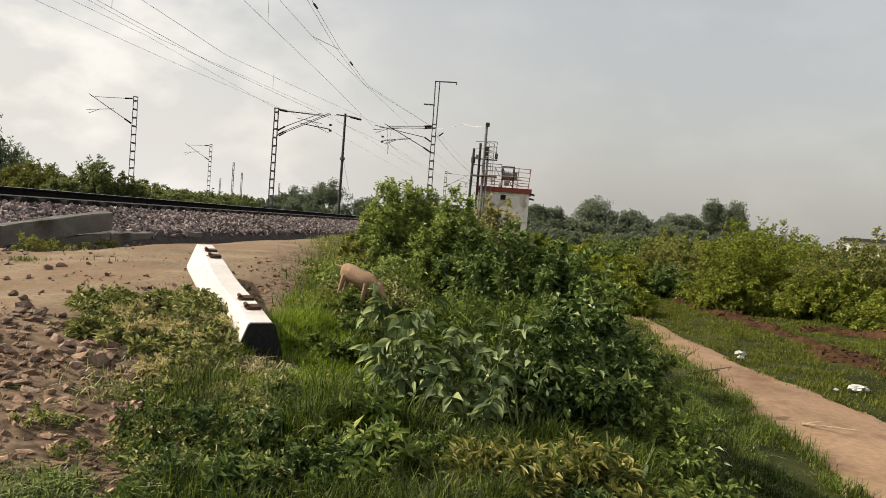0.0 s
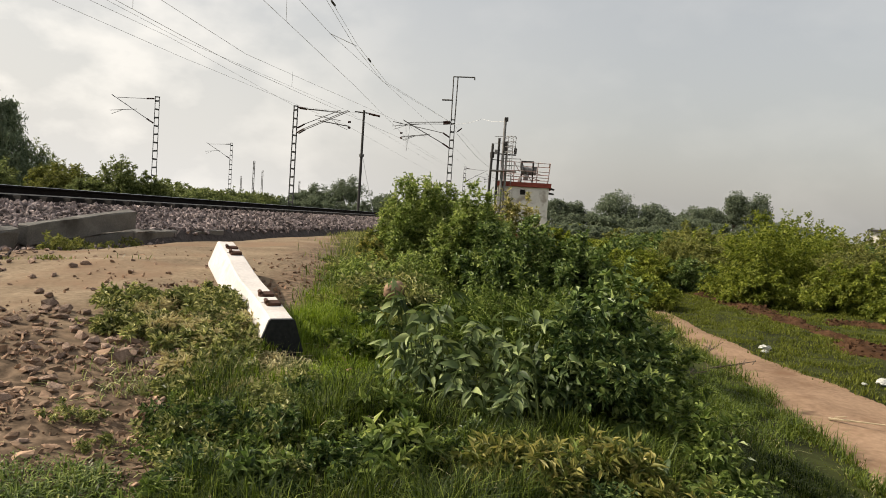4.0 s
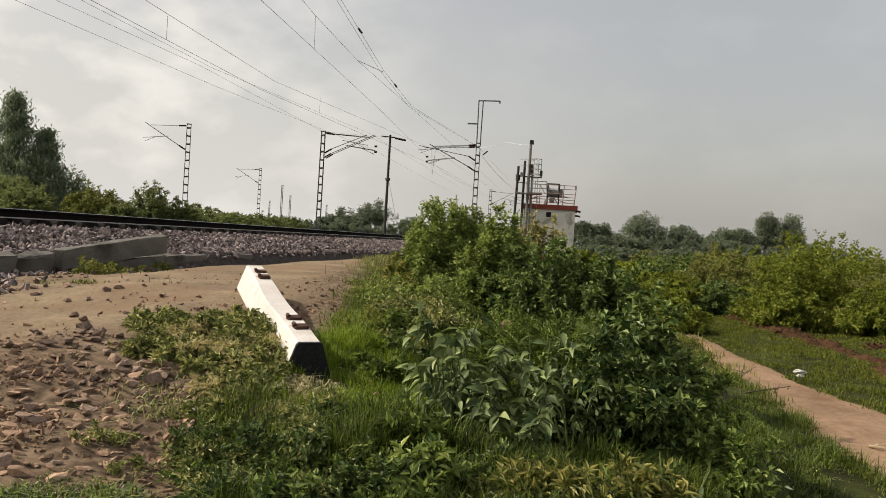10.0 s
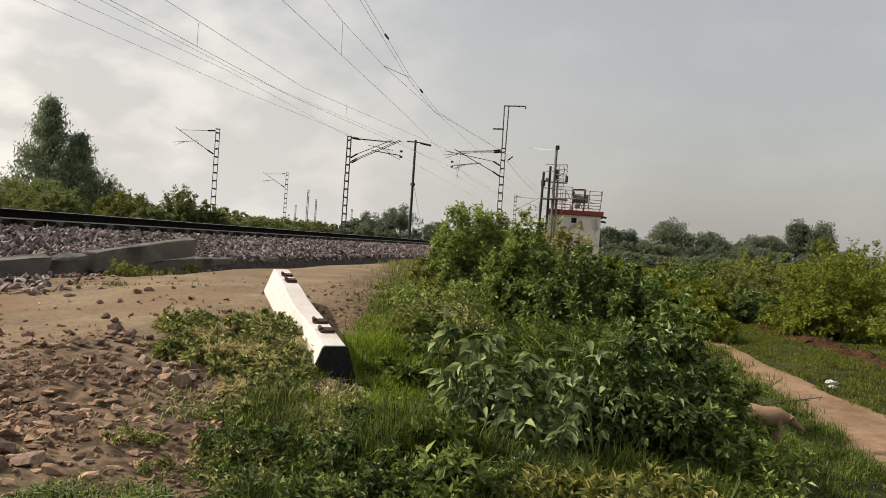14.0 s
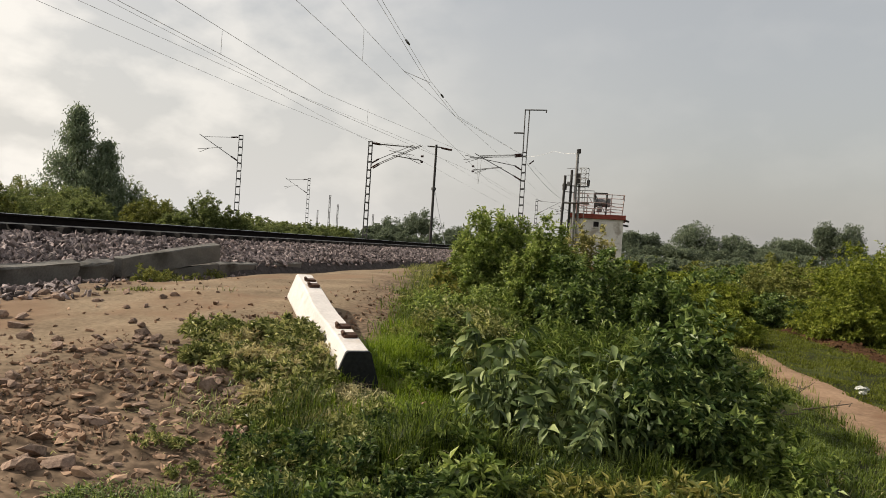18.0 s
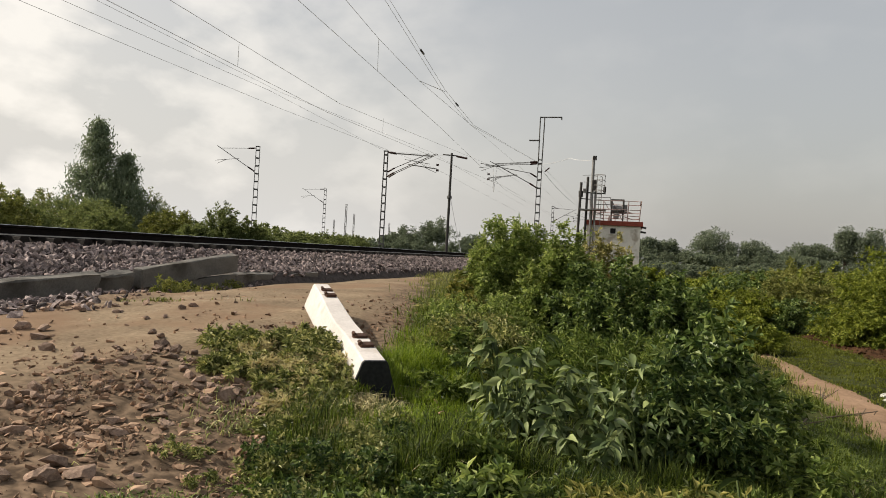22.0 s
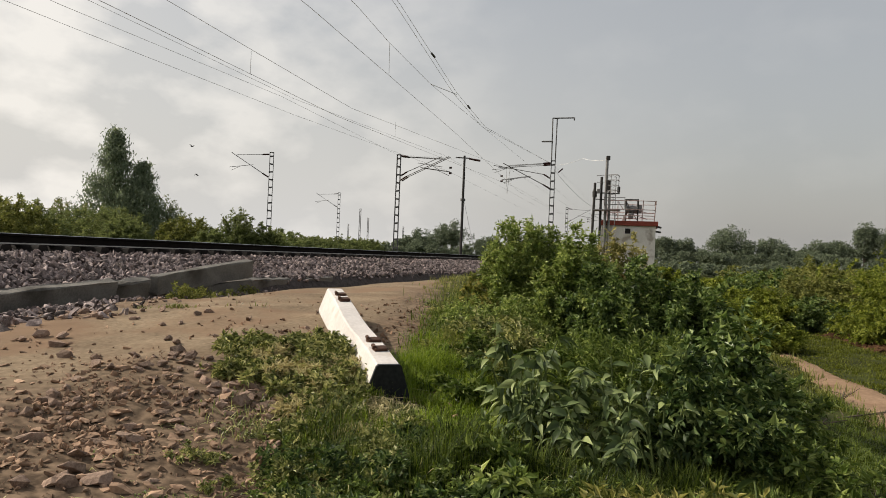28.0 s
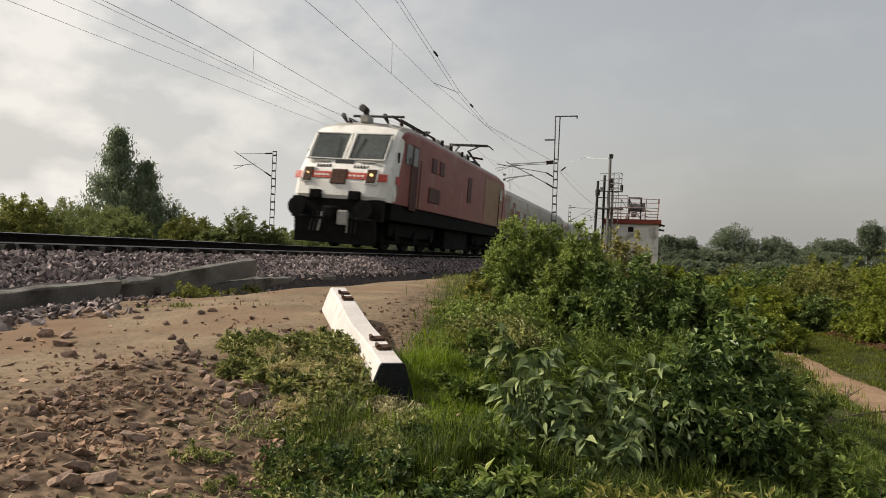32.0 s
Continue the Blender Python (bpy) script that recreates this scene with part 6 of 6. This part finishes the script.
STN = [(-1.52, 0.5, 0.42), (-1.47, 0.22, 0.32), (-1.3, 0.08, 0.18), (-0.9, 0.02, 0.07), (0, 0.0, 0.0), (0.9, 0.02, 0.07), (1.3, 0.08, 0.18), (1.47, 0.22, 0.32), (1.52, 0.5, 0.42)]
loco = thing("locomotive", None, "electric locomotive with dirty white cab front and faded red body", "locomotive")
shell = car_shell(bmesh.new(), side, STN, 0.09)
front_end = lambda f: f.calc_center_median().y < 0.95 and f.normal.y < -0.1 and f.calc_center_median().z > 1.2
roof_end = lambda f: f.normal.z > 0.6
split_part(shell, lambda f: front_end(f), "cab_front", M_TW, loco, "dirty white cab front")
split_part(shell, lambda f: not front_end(f) and roof_end(f), "roof", M_TROOF, loco)
split_part(shell, lambda f: not front_end(f) and not roof_end(f), "body", M_TR, loco)
for s in (-1, 1):
    boxed("ochre_panel", (0.012, 3.4, 2.0), (s * 1.523, L - 3.4, 2.42), M_OCHRE, loco, bevel=0.004, label="ochre-coloured panel at the rear cab")
shell.free()
rake = math.degrees(math.atan2(0.64, 1.05))


def on_face(z):
    return float(np.interp(z, [1.35, 1.5, 1.9, 2.25, 2.5, 2.95, 3.5, 3.74], [-0.3, -0.34, -0.26, -0.1, 0.1, 0.4, 0.74, 0.96]))


for s in (-1, 1):
    zc = 3.0
    ws = boxed("windscreen", (1.1, 0.03, 0.92), (s * 0.64, on_face(zc) - 0.03, zc), M_TGLASS, loco, (-rake, 0, -s * 3), 0.012, "dark tinted windscreen")
    for dz in (-0.49, 0.49):
        z = zc + dz * math.cos(radians(rake))
        boxed("windscreen_frame", (1.22, 0.05, 0.045), (s * 0.64, on_face(z) - 0.045, z), M_TFRAME, ws, (-rake, 0, -s * 3), 0.01)
    for dx in (-0.6, 0.6):
        boxed("windscreen_frame", (0.05, 0.05, 1.0), (s * 0.64 + dx, on_face(zc) - 0.045, zc), M_TFRAME, ws, (-rake, 0, 0), 0.01)
    tubed("wiper", (s * 0.28, on_face(2.62) - 0.05, 2.62), (s * 0.42, on_face(3.3) - 0.07, 3.3), 0.012, M_TRUBBER, loco, seg=5)
    h = boxed("headlamp_unit", (0.3, 0.08, 0.42), (s * 1.02, on_face(2.08) + 0.0, 2.08), M_RUST, loco, (-20, 0, s * 4), 0.02, "recessed headlamp housing")
    tubed("lamp", (s * 1.02, on_face(2.12) - 0.06, 2.12), (s * 1.02, on_face(2.12) - 0.035, 2.12), 0.03 if s < 0 else 0.05, M_LAMP, h, seg=12)
    tubed("buffer_stock", (s * 1.05, 0.0, 1.1), (s * 1.05, -0.62, 1.1), 0.13, M_TUNDER, loco, seg=12)
    tubed("buffer_head", (s * 1.05, -0.62, 1.1), (s * 1.05, -0.7, 1.1), 0.27, M_TUNDER, loco, seg=16)
    boxed("lifting_lug", (0.34, 0.2, 0.26), (s * 0.62, -0.38, 1.5), M_TUNDER, loco, bevel=0.04)
    for q in range(5):
        boxed("number_bars", (0.06, 0.012, 0.09), (s * 0.6 - 0.2 + 0.1 * q, on_face(2.36) - 0.012, 2.36), M_TRUBBER, loco, (-24, 0, 0))
    boxed("mirror", (0.05, 0.06, 0.3), (s * 1.5, 0.62, 2.75), M_TRUBBER, loco, bevel=0.01)
    for k in range(3):
        tubed("hose", (s * (0.42 + 0.13 * k), -0.26, 1.0), (s * (0.46 + 0.13 * k), -0.38, 0.45), 0.03, M_TRUBBER if k else M_TROOF, loco, seg=6)
for x in (-0.62, 0.62):
    boxed("red_band", (0.62, 0.03, 0.2), (x * 0.9, on_face(2.08) - 0.012, 2.08), M_TBAND, loco, (-20, 0, 0), bevel=0.004, label="worn red band on the cab front")
    boxed("red_band", (0.3, 0.03, 0.22), (x * 2.15, on_face(2.06) + 0.055, 2.06), M_TBAND, loco, (-20, 0, 12 if x > 0 else -12), bevel=0.004, label="worn red band on the cab front")
    for q in range(4):
        boxed("lettering_bars", (0.08, 0.012, 0.06), (x * 0.9 - 0.2 + 0.13 * q, on_face(2.08) - 0.03, 2.08), M_TW, loco, (-20, 0, 0))
    boxed("lamp_surround", (0.4, 0.05, 0.5), (x * 1.645, on_face(2.08) + 0.012, 2.08), M_TW, loco, (-20, 0, 0), 0.03)
    boxed("windscreen_pillar", (0.09, 0.06, 1.02), (x * 0.09, on_face(3.0) - 0.05, 3.0), M_TW, loco, (-31, 0, 0), 0.02)
    boxed("handrail_plate", (0.5, 0.03, 0.06), (x * 1.2, on_face(2.52) - 0.03, 2.52), M_TROOF, loco, (-28, 0, 0), 0.01)
boxed("coupler_guard", (0.34, 0.1, 0.42), (0.42, -0.62, 0.86), M_TROOF, loco, bevel=0.06, label="pale grey coupling guard")
boxed("crest_plate", (0.5, 0.06, 0.46), (0.0, on_face(2.04) - 0.02, 2.04), M_RUST, loco, (-20, 0, 0), bevel=0.02, label="dark latticed plate on the cab front")
boxed("nameplate", (0.6, 0.02, 0.1), (0, on_face(2.5) - 0.02, 2.5), M_TRUBBER, loco, (-25, 0, 0))
boxed("buffer_beam", (2.9, 0.25, 0.62), (0, -0.12, 1.12), M_TUNDER, loco, bevel=0.03)
boxed("cowcatcher", (2.6, 0.14, 0.75), (0, -0.22, 0.5), M_TUNDER, loco, (8, 0, 0), 0.03)
boxed("gear_case", (2.0, 4.6, 0.55), (0, 3.2, 0.5), M_TUNDER, loco, bevel=0.05)
boxed("gear_case", (2.0, 4.6, 0.55), (0, L - 3.2, 0.5), M_TUNDER, loco, bevel=0.05)
boxed("coupler", (0.34, 0.5, 0.32), (0, -0.5, 1.0), M_TUNDER, loco, bevel=0.06, label="black centre coupler")
boxed("underframe", (2.94, L - 0.8, 0.5), (0, L / 2, 1.17), M_TUNDER, loco, bevel=0.03)
boxed("transformer_tank", (2.5, 3.2, 0.75), (0, L / 2, 0.55), M_TUNDER, loco, bevel=0.06)
for yb in (3.2, L - 3.2):
    for s in (-1, 1):
        boxed("bogie_frame", (0.16, 4.4, 0.42), (s * 1.12, yb, 0.66), M_TUNDER, loco, bevel=0.05)
        for k in (-1, 0, 1):
            w = tubed("wheel", (s * 0.78, yb + 1.7 * k, 0.5), (s * 0.9, yb + 1.7 * k, 0.5), 0.5, M_TUNDER, loco, seg=24)
            tubed("axle_box", (s * 1.1, yb + 1.7 * k, 0.5), (s * 1.28, yb + 1.7 * k, 0.5), 0.17, M_TUNDER, w, seg=10)
for s in (-1, 1):
    for yd in (1.95, L - 1.95):
        d = boxed("cab_door", (0.03, 0.62, 2.0), (s * 1.528, yd, 2.3), M_TMAROON if yd < 5 else M_OCHRE, loco, bevel=0.008, label="dark red cab door")
        boxed("door_window", (0.02, 0.4, 0.55), (s * 1.545, yd, 2.95), M_TGLASS, d)
        for dy in (-0.42, 0.42):
            tubed("handrail", (s * 1.58, yd + dy, 1.3), (s * 1.58, yd + dy, 2.9), 0.018, M_RUST, d, seg=6)
    boxed("cab_side_window", (0.03, 0.5, 0.6), (s * 1.528, 1.38, 2.95), M_TGLASS, loco, bevel=0.008)
    for yw in (3.9, 4.75):
        boxed("louvre_window", (0.03, 0.5, 0.48), (s * 1.528, yw, 2.95), M_TMAROON, loco, bevel=0.008)
    boxed("louvre_panel", (0.03, 1.2, 0.5), (s * 1.528, 4.1, 1.95), M_TMAROON, loco, bevel=0.008)
    boxed("louvre_panel", (0.03, 0.55, 1.0), (s * 1.528, 8.6, 2.6), M_TMAROON, loco, bevel=0.008)
    bm = bmesh.new()
    outline = [(on_face(z) + 0.5 * (1 - on_face(z) / 1.2), z) for z in (1.45, 1.9, 2.25, 2.5, 2.95, 3.3)] + [(1.12, 3.3), (0.84, 2.4), (0.5, 1.45)]
    for dx in (0.0, 0.022):
        bm.faces.new([bm.verts.new((s * ((1.5 if y < 1.1 else 1.53) - 0.045 * max(0.0, z - 2.3) + dx), y, z)) for y, z in outline])
    bm.verts.ensure_lookup_table()
    for i in range(9):
        j = (i + 1) % 9
        bm.faces.new((bm.verts[i], bm.verts[j], bm.verts[9 + j], bm.verts[9 + i]))
    part("cab_side_panel", bm, M_TW, loco, "dirty white cab side panel")
    boxed("side_band", (0.014, 0.34, 0.22), (s * 1.537, 0.6, 2.07), M_TBAND, loco)
tubed("horn", (0.05, 1.25, 3.95), (0.05, 1.2, 4.25), 0.08, M_DARKPOLE, loco, 0.1)
tubed("horn_bell", (0.05, 1.3, 4.24), (0.0, 0.98, 4.27), 0.08, M_DARKPOLE, loco, 0.12)
boxed("headlight_box", (0.3, 0.35, 0.26), (0.05, 1.3, 3.95), M_TROOF, loco, (-8, 0, 0), 0.04, "grey roof headlight box")
for s in (-1, 1):
    tubed("horn", (s * 0.7, 1.5, 3.9), (s * 0.7, 1.15, 4.08), 0.035, M_DARKPOLE, loco, 0.08)
for s in (-1, 1):
    for a, b in (((s * 0.9, 2.0, 4.12), (s * 0.9, 5.4, 4.12)), ((s * 0.6, 2.0, 4.22), (s * 0.6, 5.4, 4.22))):
        tubed("roof_pipe", a, b, 0.04, M_DARKPOLE, loco)
    for y in (2.1, 3.2, 4.3, 5.4):
        tubed("roof_insulator", (s * 0.9, y, 3.85), (s * 0.9, y, 4.12), 0.06, M_INSUL, loco, seg=10)
tubed("folded_pantograph", (-0.9, 2.3, 4.27), (0.9, 2.3, 4.27), 0.04, M_DARKPOLE, loco)
tubed("folded_pantograph", (-0.9, 4.9, 4.25), (0.9, 4.9, 4.25), 0.04, M_DARKPOLE, loco)
for y in (6.4, 7.6, 9.2, 10.2):
    boxed("roof_hatch", (1.7, 0.9, 0.22), (0, y, 4.08), M_TROOF, loco, bevel=0.04)
    tubed("roof_insulator", (0.9, y, 3.95), (0.9, y, 4.22), 0.06, M_INSUL, loco, seg=10)
PY = L - 3.2
pan = boxed("pantograph", (1.1, 1.2, 0.12), (0, PY, 4.25), M_DARKPOLE, loco, bevel=0.02, label="raised pantograph")
for s in (-1, 1):
    tubed("lower_arm", (s * 0.45, PY + 0.3, 4.3), (s * 0.3, PY - 0.9, 4.7), 0.05, M_DARKPOLE, pan)
    tubed("upper_arm", (s * 0.3, PY - 0.9, 4.7), (s * 0.5, PY + 0.3, 5.12), 0.035, M_DARKPOLE, pan)
    tubed("collector_strip", (-0.95, PY + 0.3 + s * 0.18, 5.16), (0.95, PY + 0.3 + s * 0.18, 5.16), 0.035, M_DARKPOLE, pan)
    tubed("collector_horn", (s * 0.95, PY + 0.3, 5.16), (s * 1.2, PY + 0.3, 4.98), 0.025, M_DARKPOLE, pan)

# a coach
CL = 23.5
stations_len = CL
coach = thing("passenger_coach", None, "grey passenger coach with pale roof and dark window strip", "coach", "coaches of the train")
cside = [(0.0, 1.05), (0.0, 3.3), (0.05, 3.7), (0.15, 3.95), (0.5, 4.04), (CL - 0.5, 4.04), (CL - 0.15, 3.95), (CL - 0.05, 3.7), (CL, 3.3), (CL, 1.05)]
cst = [(-1.6, 0.1, 1.0), (-1.55, 0.05, 0.6), (-1.3, 0.02, 0.32), (-0.8, 0.0, 0.1), (0, 0, 0), (0.8, 0, 0.1), (1.3, 0.02, 0.32), (1.55, 0.05, 0.6), (1.6, 0.1, 1.0)]
cshell = car_shell(bmesh.new(), cside, cst)
split_part(cshell, roof_end, "roof", M_CROOF, coach)
split_part(cshell, lambda f: not roof_end(f), "body", M_COACH, coach)
cshell.free()
for s in (-1, 1):
    boxed("brown_band", (0.012, CL - 0.2, 0.75), (s * 1.603, CL / 2, 2.35), M_CBROWN, coach, label="brown band along the windows")
    for k in range(9):
        boxed("window", (0.03, 1.1, 0.6), (s * 1.61, 3.4 + 2.08 * k, 2.4), M_TGLASS, coach, bevel=0.01)
    for y in (1.1, CL - 1.1):
        d = boxed("door", (0.03, 0.8, 2.0), (s * 1.61, y, 2.1), M_CBROWN, coach, bevel=0.01)
        boxed("door_window", (0.02, 0.4, 0.5), (s * 1.628, y, 2.6), M_TGLASS, d)
boxed("underframe", (2.6, CL - 1, 0.4), (0, CL / 2, 0.85), M_TUNDER, coach, bevel=0.04)
boxed("battery_box", (2.6, 3, 0.6), (0, CL / 2, 0.6), M_TUNDER, coach, bevel=0.05)
for y in (-0.25, CL + 0.1):
    boxed("gangway", (1.6, 0.4, 2.4), (0, y, 2.3), M_TRUBBER, coach, bevel=0.06)
for yb in (3.2, CL - 3.2):
    for s in (-1, 1):
        boxed("bogie_frame", (0.14, 3.4, 0.3), (s * 1.1, yb, 0.6), M_TUNDER, coach, bevel=0.04)
        for k in (-1, 1):
            tubed("wheel", (s * 0.78, yb + 1.28 * k, 0.46), (s * 0.9, yb + 1.28 * k, 0.46), 0.46, M_TUNDER, coach, seg=20)
for y in (3, 6.5, 10, 13.5, 17, 20.5):
    boxed("roof_vent", (0.5, 0.6, 0.12), (0, y, 4.08), M_CROOF, coach, bevel=0.03)
TRAIN_X, FRONT, SPEED = -9.938, 19.95, 26.0
loco.scale = (1.12, 1.12, 1.14)
coach.scale = (1.07, 1.07, 1.07)
coaches = [coach] + [copy_thing(coach, pose(TRAIN_X, 0, RAIL_TOP)) for _ in range(8)]

# ---- the dog nosing about in the weeds ----
M_FUR = material("tan_fur", (0.22, 0.138, 0.085), (0.38, 0.255, 0.165), 12, 0.9, 0.5, 90)
dog = thing("dog", None, "small tan dog nosing about in the weeds", "dog")


def lump(name, at, size, parent, rot=(0, 0, 0), label=""):
    bm = bmesh.new()
    bmesh.ops.create_icosphere(bm, subdivisions=3, radius=1, matrix=pose(*at, *rot) @ Matrix.Diagonal((*size, 1)))
    return part(name, bm, M_FUR, parent, label, smooth=True)


def loft(name, spine, parent, seg=14, mat=None):
    """A body of rings (x, z, half width, half height) along x."""
    bm = bmesh.new()
    rows = [[bm.verts.new((x, w * math.cos(a * 2 * math.pi / seg), z + h * math.sin(a * 2 * math.pi / seg))) for a in range(seg)] for x, z, w, h in spine]
    for a, b in zip(rows, rows[1:]):
        for i in range(seg):
            bm.faces.new((a[i], a[(i + 1) % seg], b[(i + 1) % seg], b[i]))
    bm.faces.new(rows[0])
    bm.faces.new(rows[-1][::-1])
    return part(name, bm, mat or M_FUR, parent, smooth=True)


loft("torso", [(-0.245, 0.28, 0.02, 0.03), (-0.23, 0.28, 0.06, 0.07), (-0.19, 0.275, 0.085, 0.1), (-0.1, 0.27, 0.092, 0.108), (0.0, 0.262, 0.085, 0.098), (0.1, 0.262, 0.088, 0.105), (0.17, 0.268, 0.07, 0.09), (0.23, 0.262, 0.05, 0.06), (0.27, 0.245, 0.045, 0.05)], dog)
head = loft("head", [(0.24, 0.255, 0.03, 0.035), (0.27, 0.245, 0.058, 0.056), (0.31, 0.225, 0.06, 0.055), (0.34, 0.2, 0.04, 0.038), (0.39, 0.165, 0.028, 0.025), (0.42, 0.148, 0.018, 0.015)], dog)
for s in (-1, 1):
    lump("ear", (0.27, s * 0.055, 0.265), (0.025, 0.012, 0.04), head, (s * -30, 0, 0))
    tubed("leg", (0.14, s * 0.055, 0.24), (0.15, s * 0.055, 0.0), 0.032, M_FUR, dog, 0.02)
    tubed("leg", (-0.16, s * 0.055, 0.24), (-0.17, s * 0.055, 0.0), 0.04, M_FUR, dog, 0.02)
tubed("tail", (-0.23, 0, 0.3), (-0.36, 0, 0.3), 0.018, M_FUR, dog, 0.008)


dog.scale = (0.76, 0.76, 0.76)


# ---- two birds that cross the sky ----
M_BIRD = material("dark_plumage", (0.02, 0.02, 0.022), (0.07, 0.068, 0.066), 20, 0.8, 0.2, 90)
birds = []
for k in range(2):
    bird = thing("bird", None, "dark pigeon-sized bird flying over the hedge", "bird", "birds")
    loft("body", [(-0.2, 0.0, 0.02, 0.012), (-0.12, 0.0, 0.035, 0.03), (-0.02, 0.0, 0.055, 0.055), (0.08, 0.01, 0.05, 0.05), (0.13, 0.025, 0.03, 0.032), (0.17, 0.03, 0.028, 0.028), (0.2, 0.025, 0.006, 0.006)], bird, 10, M_BIRD)
    wings = []
    for sgn in (-1, 1):
        outline = [(0.09, 0.03), (0.11, 0.16), (0.03, 0.34), (-0.06, 0.2), (-0.08, 0.03)]
        bm = bmesh.new()
        low = [bm.verts.new((x, sgn * y, -0.006)) for x, y in outline]
        top = [bm.verts.new((x, sgn * y, 0.008 if y < 0.3 else -0.002)) for x, y in outline]
        bm.faces.new(low[::-1])
        bm.faces.new(top)
        for q in range(5):
            bm.faces.new((low[q], low[(q + 1) % 5], top[(q + 1) % 5], top[q]))
        bmesh.ops.recalc_face_normals(bm, faces=bm.faces)
        wings.append((sgn, part("wing", bm, M_BIRD, bird)))
    birds.append((bird, wings))


def motions():
    flight = [(0.0, -1.0, 62.0, 1.6), (25.6, -1.0, 62.0, 1.6), (26.2, -9.0, 61.0, 7.5), (27.5, -35.5, 56.94, 11.76), (28.0, -42.9, 54.7, 11.0), (28.5, -48.5, 53.1, 9.7), (29.2, -54.0, 52.5, 3.0), (32.0, -54.0, 52.5, 3.0)]
    for k, (bird, wings) in enumerate(birds):
        drop = (0.0, 2.6)[k]
        walk(bird, [(t, pose(x, y + 0.8 * k, z - (drop if t > 26 and t < 29 else 0.3 * k), 0, 0, 165)) for t, x, y, z in flight])
        for sgn, wing in wings:
            beat = [(0.0, 0)] + [(25.6 + 0.1 * q, (38, -30, 5)[(q + k) % 3]) for q in range(36)] + [(32.0, 0)]
            walk(wing, [(t, pose(0, 0, 0, sgn * a, 0, 0)) for t, a in beat])
    train = [(loco, 0.0)] + [(c, LOCO_LEN * 1.12 + 0.8 + k * (CL * 1.07 + 0.8)) for k, c in enumerate(coaches)]
    for ob, back in train:
        rows = []
        for t in (0, 8, 16, 24, 28, 29, 30, 31, 32):
            y = FRONT + SPEED * (32 - t) + back
            dip = 0.33 * min(max(y - FRONT, 0.0) / 26, 2.5) if ob is loco else 0.42 * min(max(y - 36, 0.0) / 26, 2.5)
            rows.append((t, pose(TRAIN_X - dip + 1.3 * min(max(y - 48, 0.0) / 26, 3.0), y, RAIL_TOP - dip, 0, 2.5, 0)))
        walk(ob, rows)
    rows = [(0.0, -1.48, 5.85, 0.7, -15), (0.6, -1.37, 5.85, 0.66, 5), (1.2, -1.29, 5.87, 0.67, 55), (1.8, -1.285, 5.87, 0.65, 75), (2.4, -1.27, 5.87, 0.64, 84),
            (3.0, -1.28, 5.87, 0.62, 88), (3.5, -1.28, 5.87, 0.61, 88), (5.5, -1.265, 5.87, 0.6, 84), (6.0, -1.27, 5.87, 0.6, 82), (6.5, -1.263, 5.87, 0.6, 76), (7.0, -1.255, 5.87, 0.595, 68),
            (8.0, -1.24, 5.88, 0.595, 58), (9.0, -1.2, 5.9, 0.59, 45), (9.5, -1.0, 6.0, 0.53, 25), (10.0, -0.6, 6.15, 0.44, 15), (11.0, 0.0, 6.35, 0.33, 10), (13.0, 0.1, 6.4, 0.28, 5), (13.5, 0.95, 5.75, 0.16, 0), (14.0, 1.387, 5.773, 0.026, 5), (14.5, 1.83, 6.47, -0.11, 0), (16.5, 2.506, 7.363, -0.380, -18), (17.0, 2.794, 7.522, -0.420, -10), (18.0, 3.69, 7.22, -0.36, 0), (19.5, 7.0, 6.02, -0.33, 0), (32.0, 7.0, 6.02, -0.33, 0)]
    walk(dog, [(t, pose(x + 0.03, y, z + (0.06 if t < 2 or t > 9.2 else 0.005), 0, max(0.0, 14 - 10 * t), a)) for t, x, y, z, a in rows])


motions()
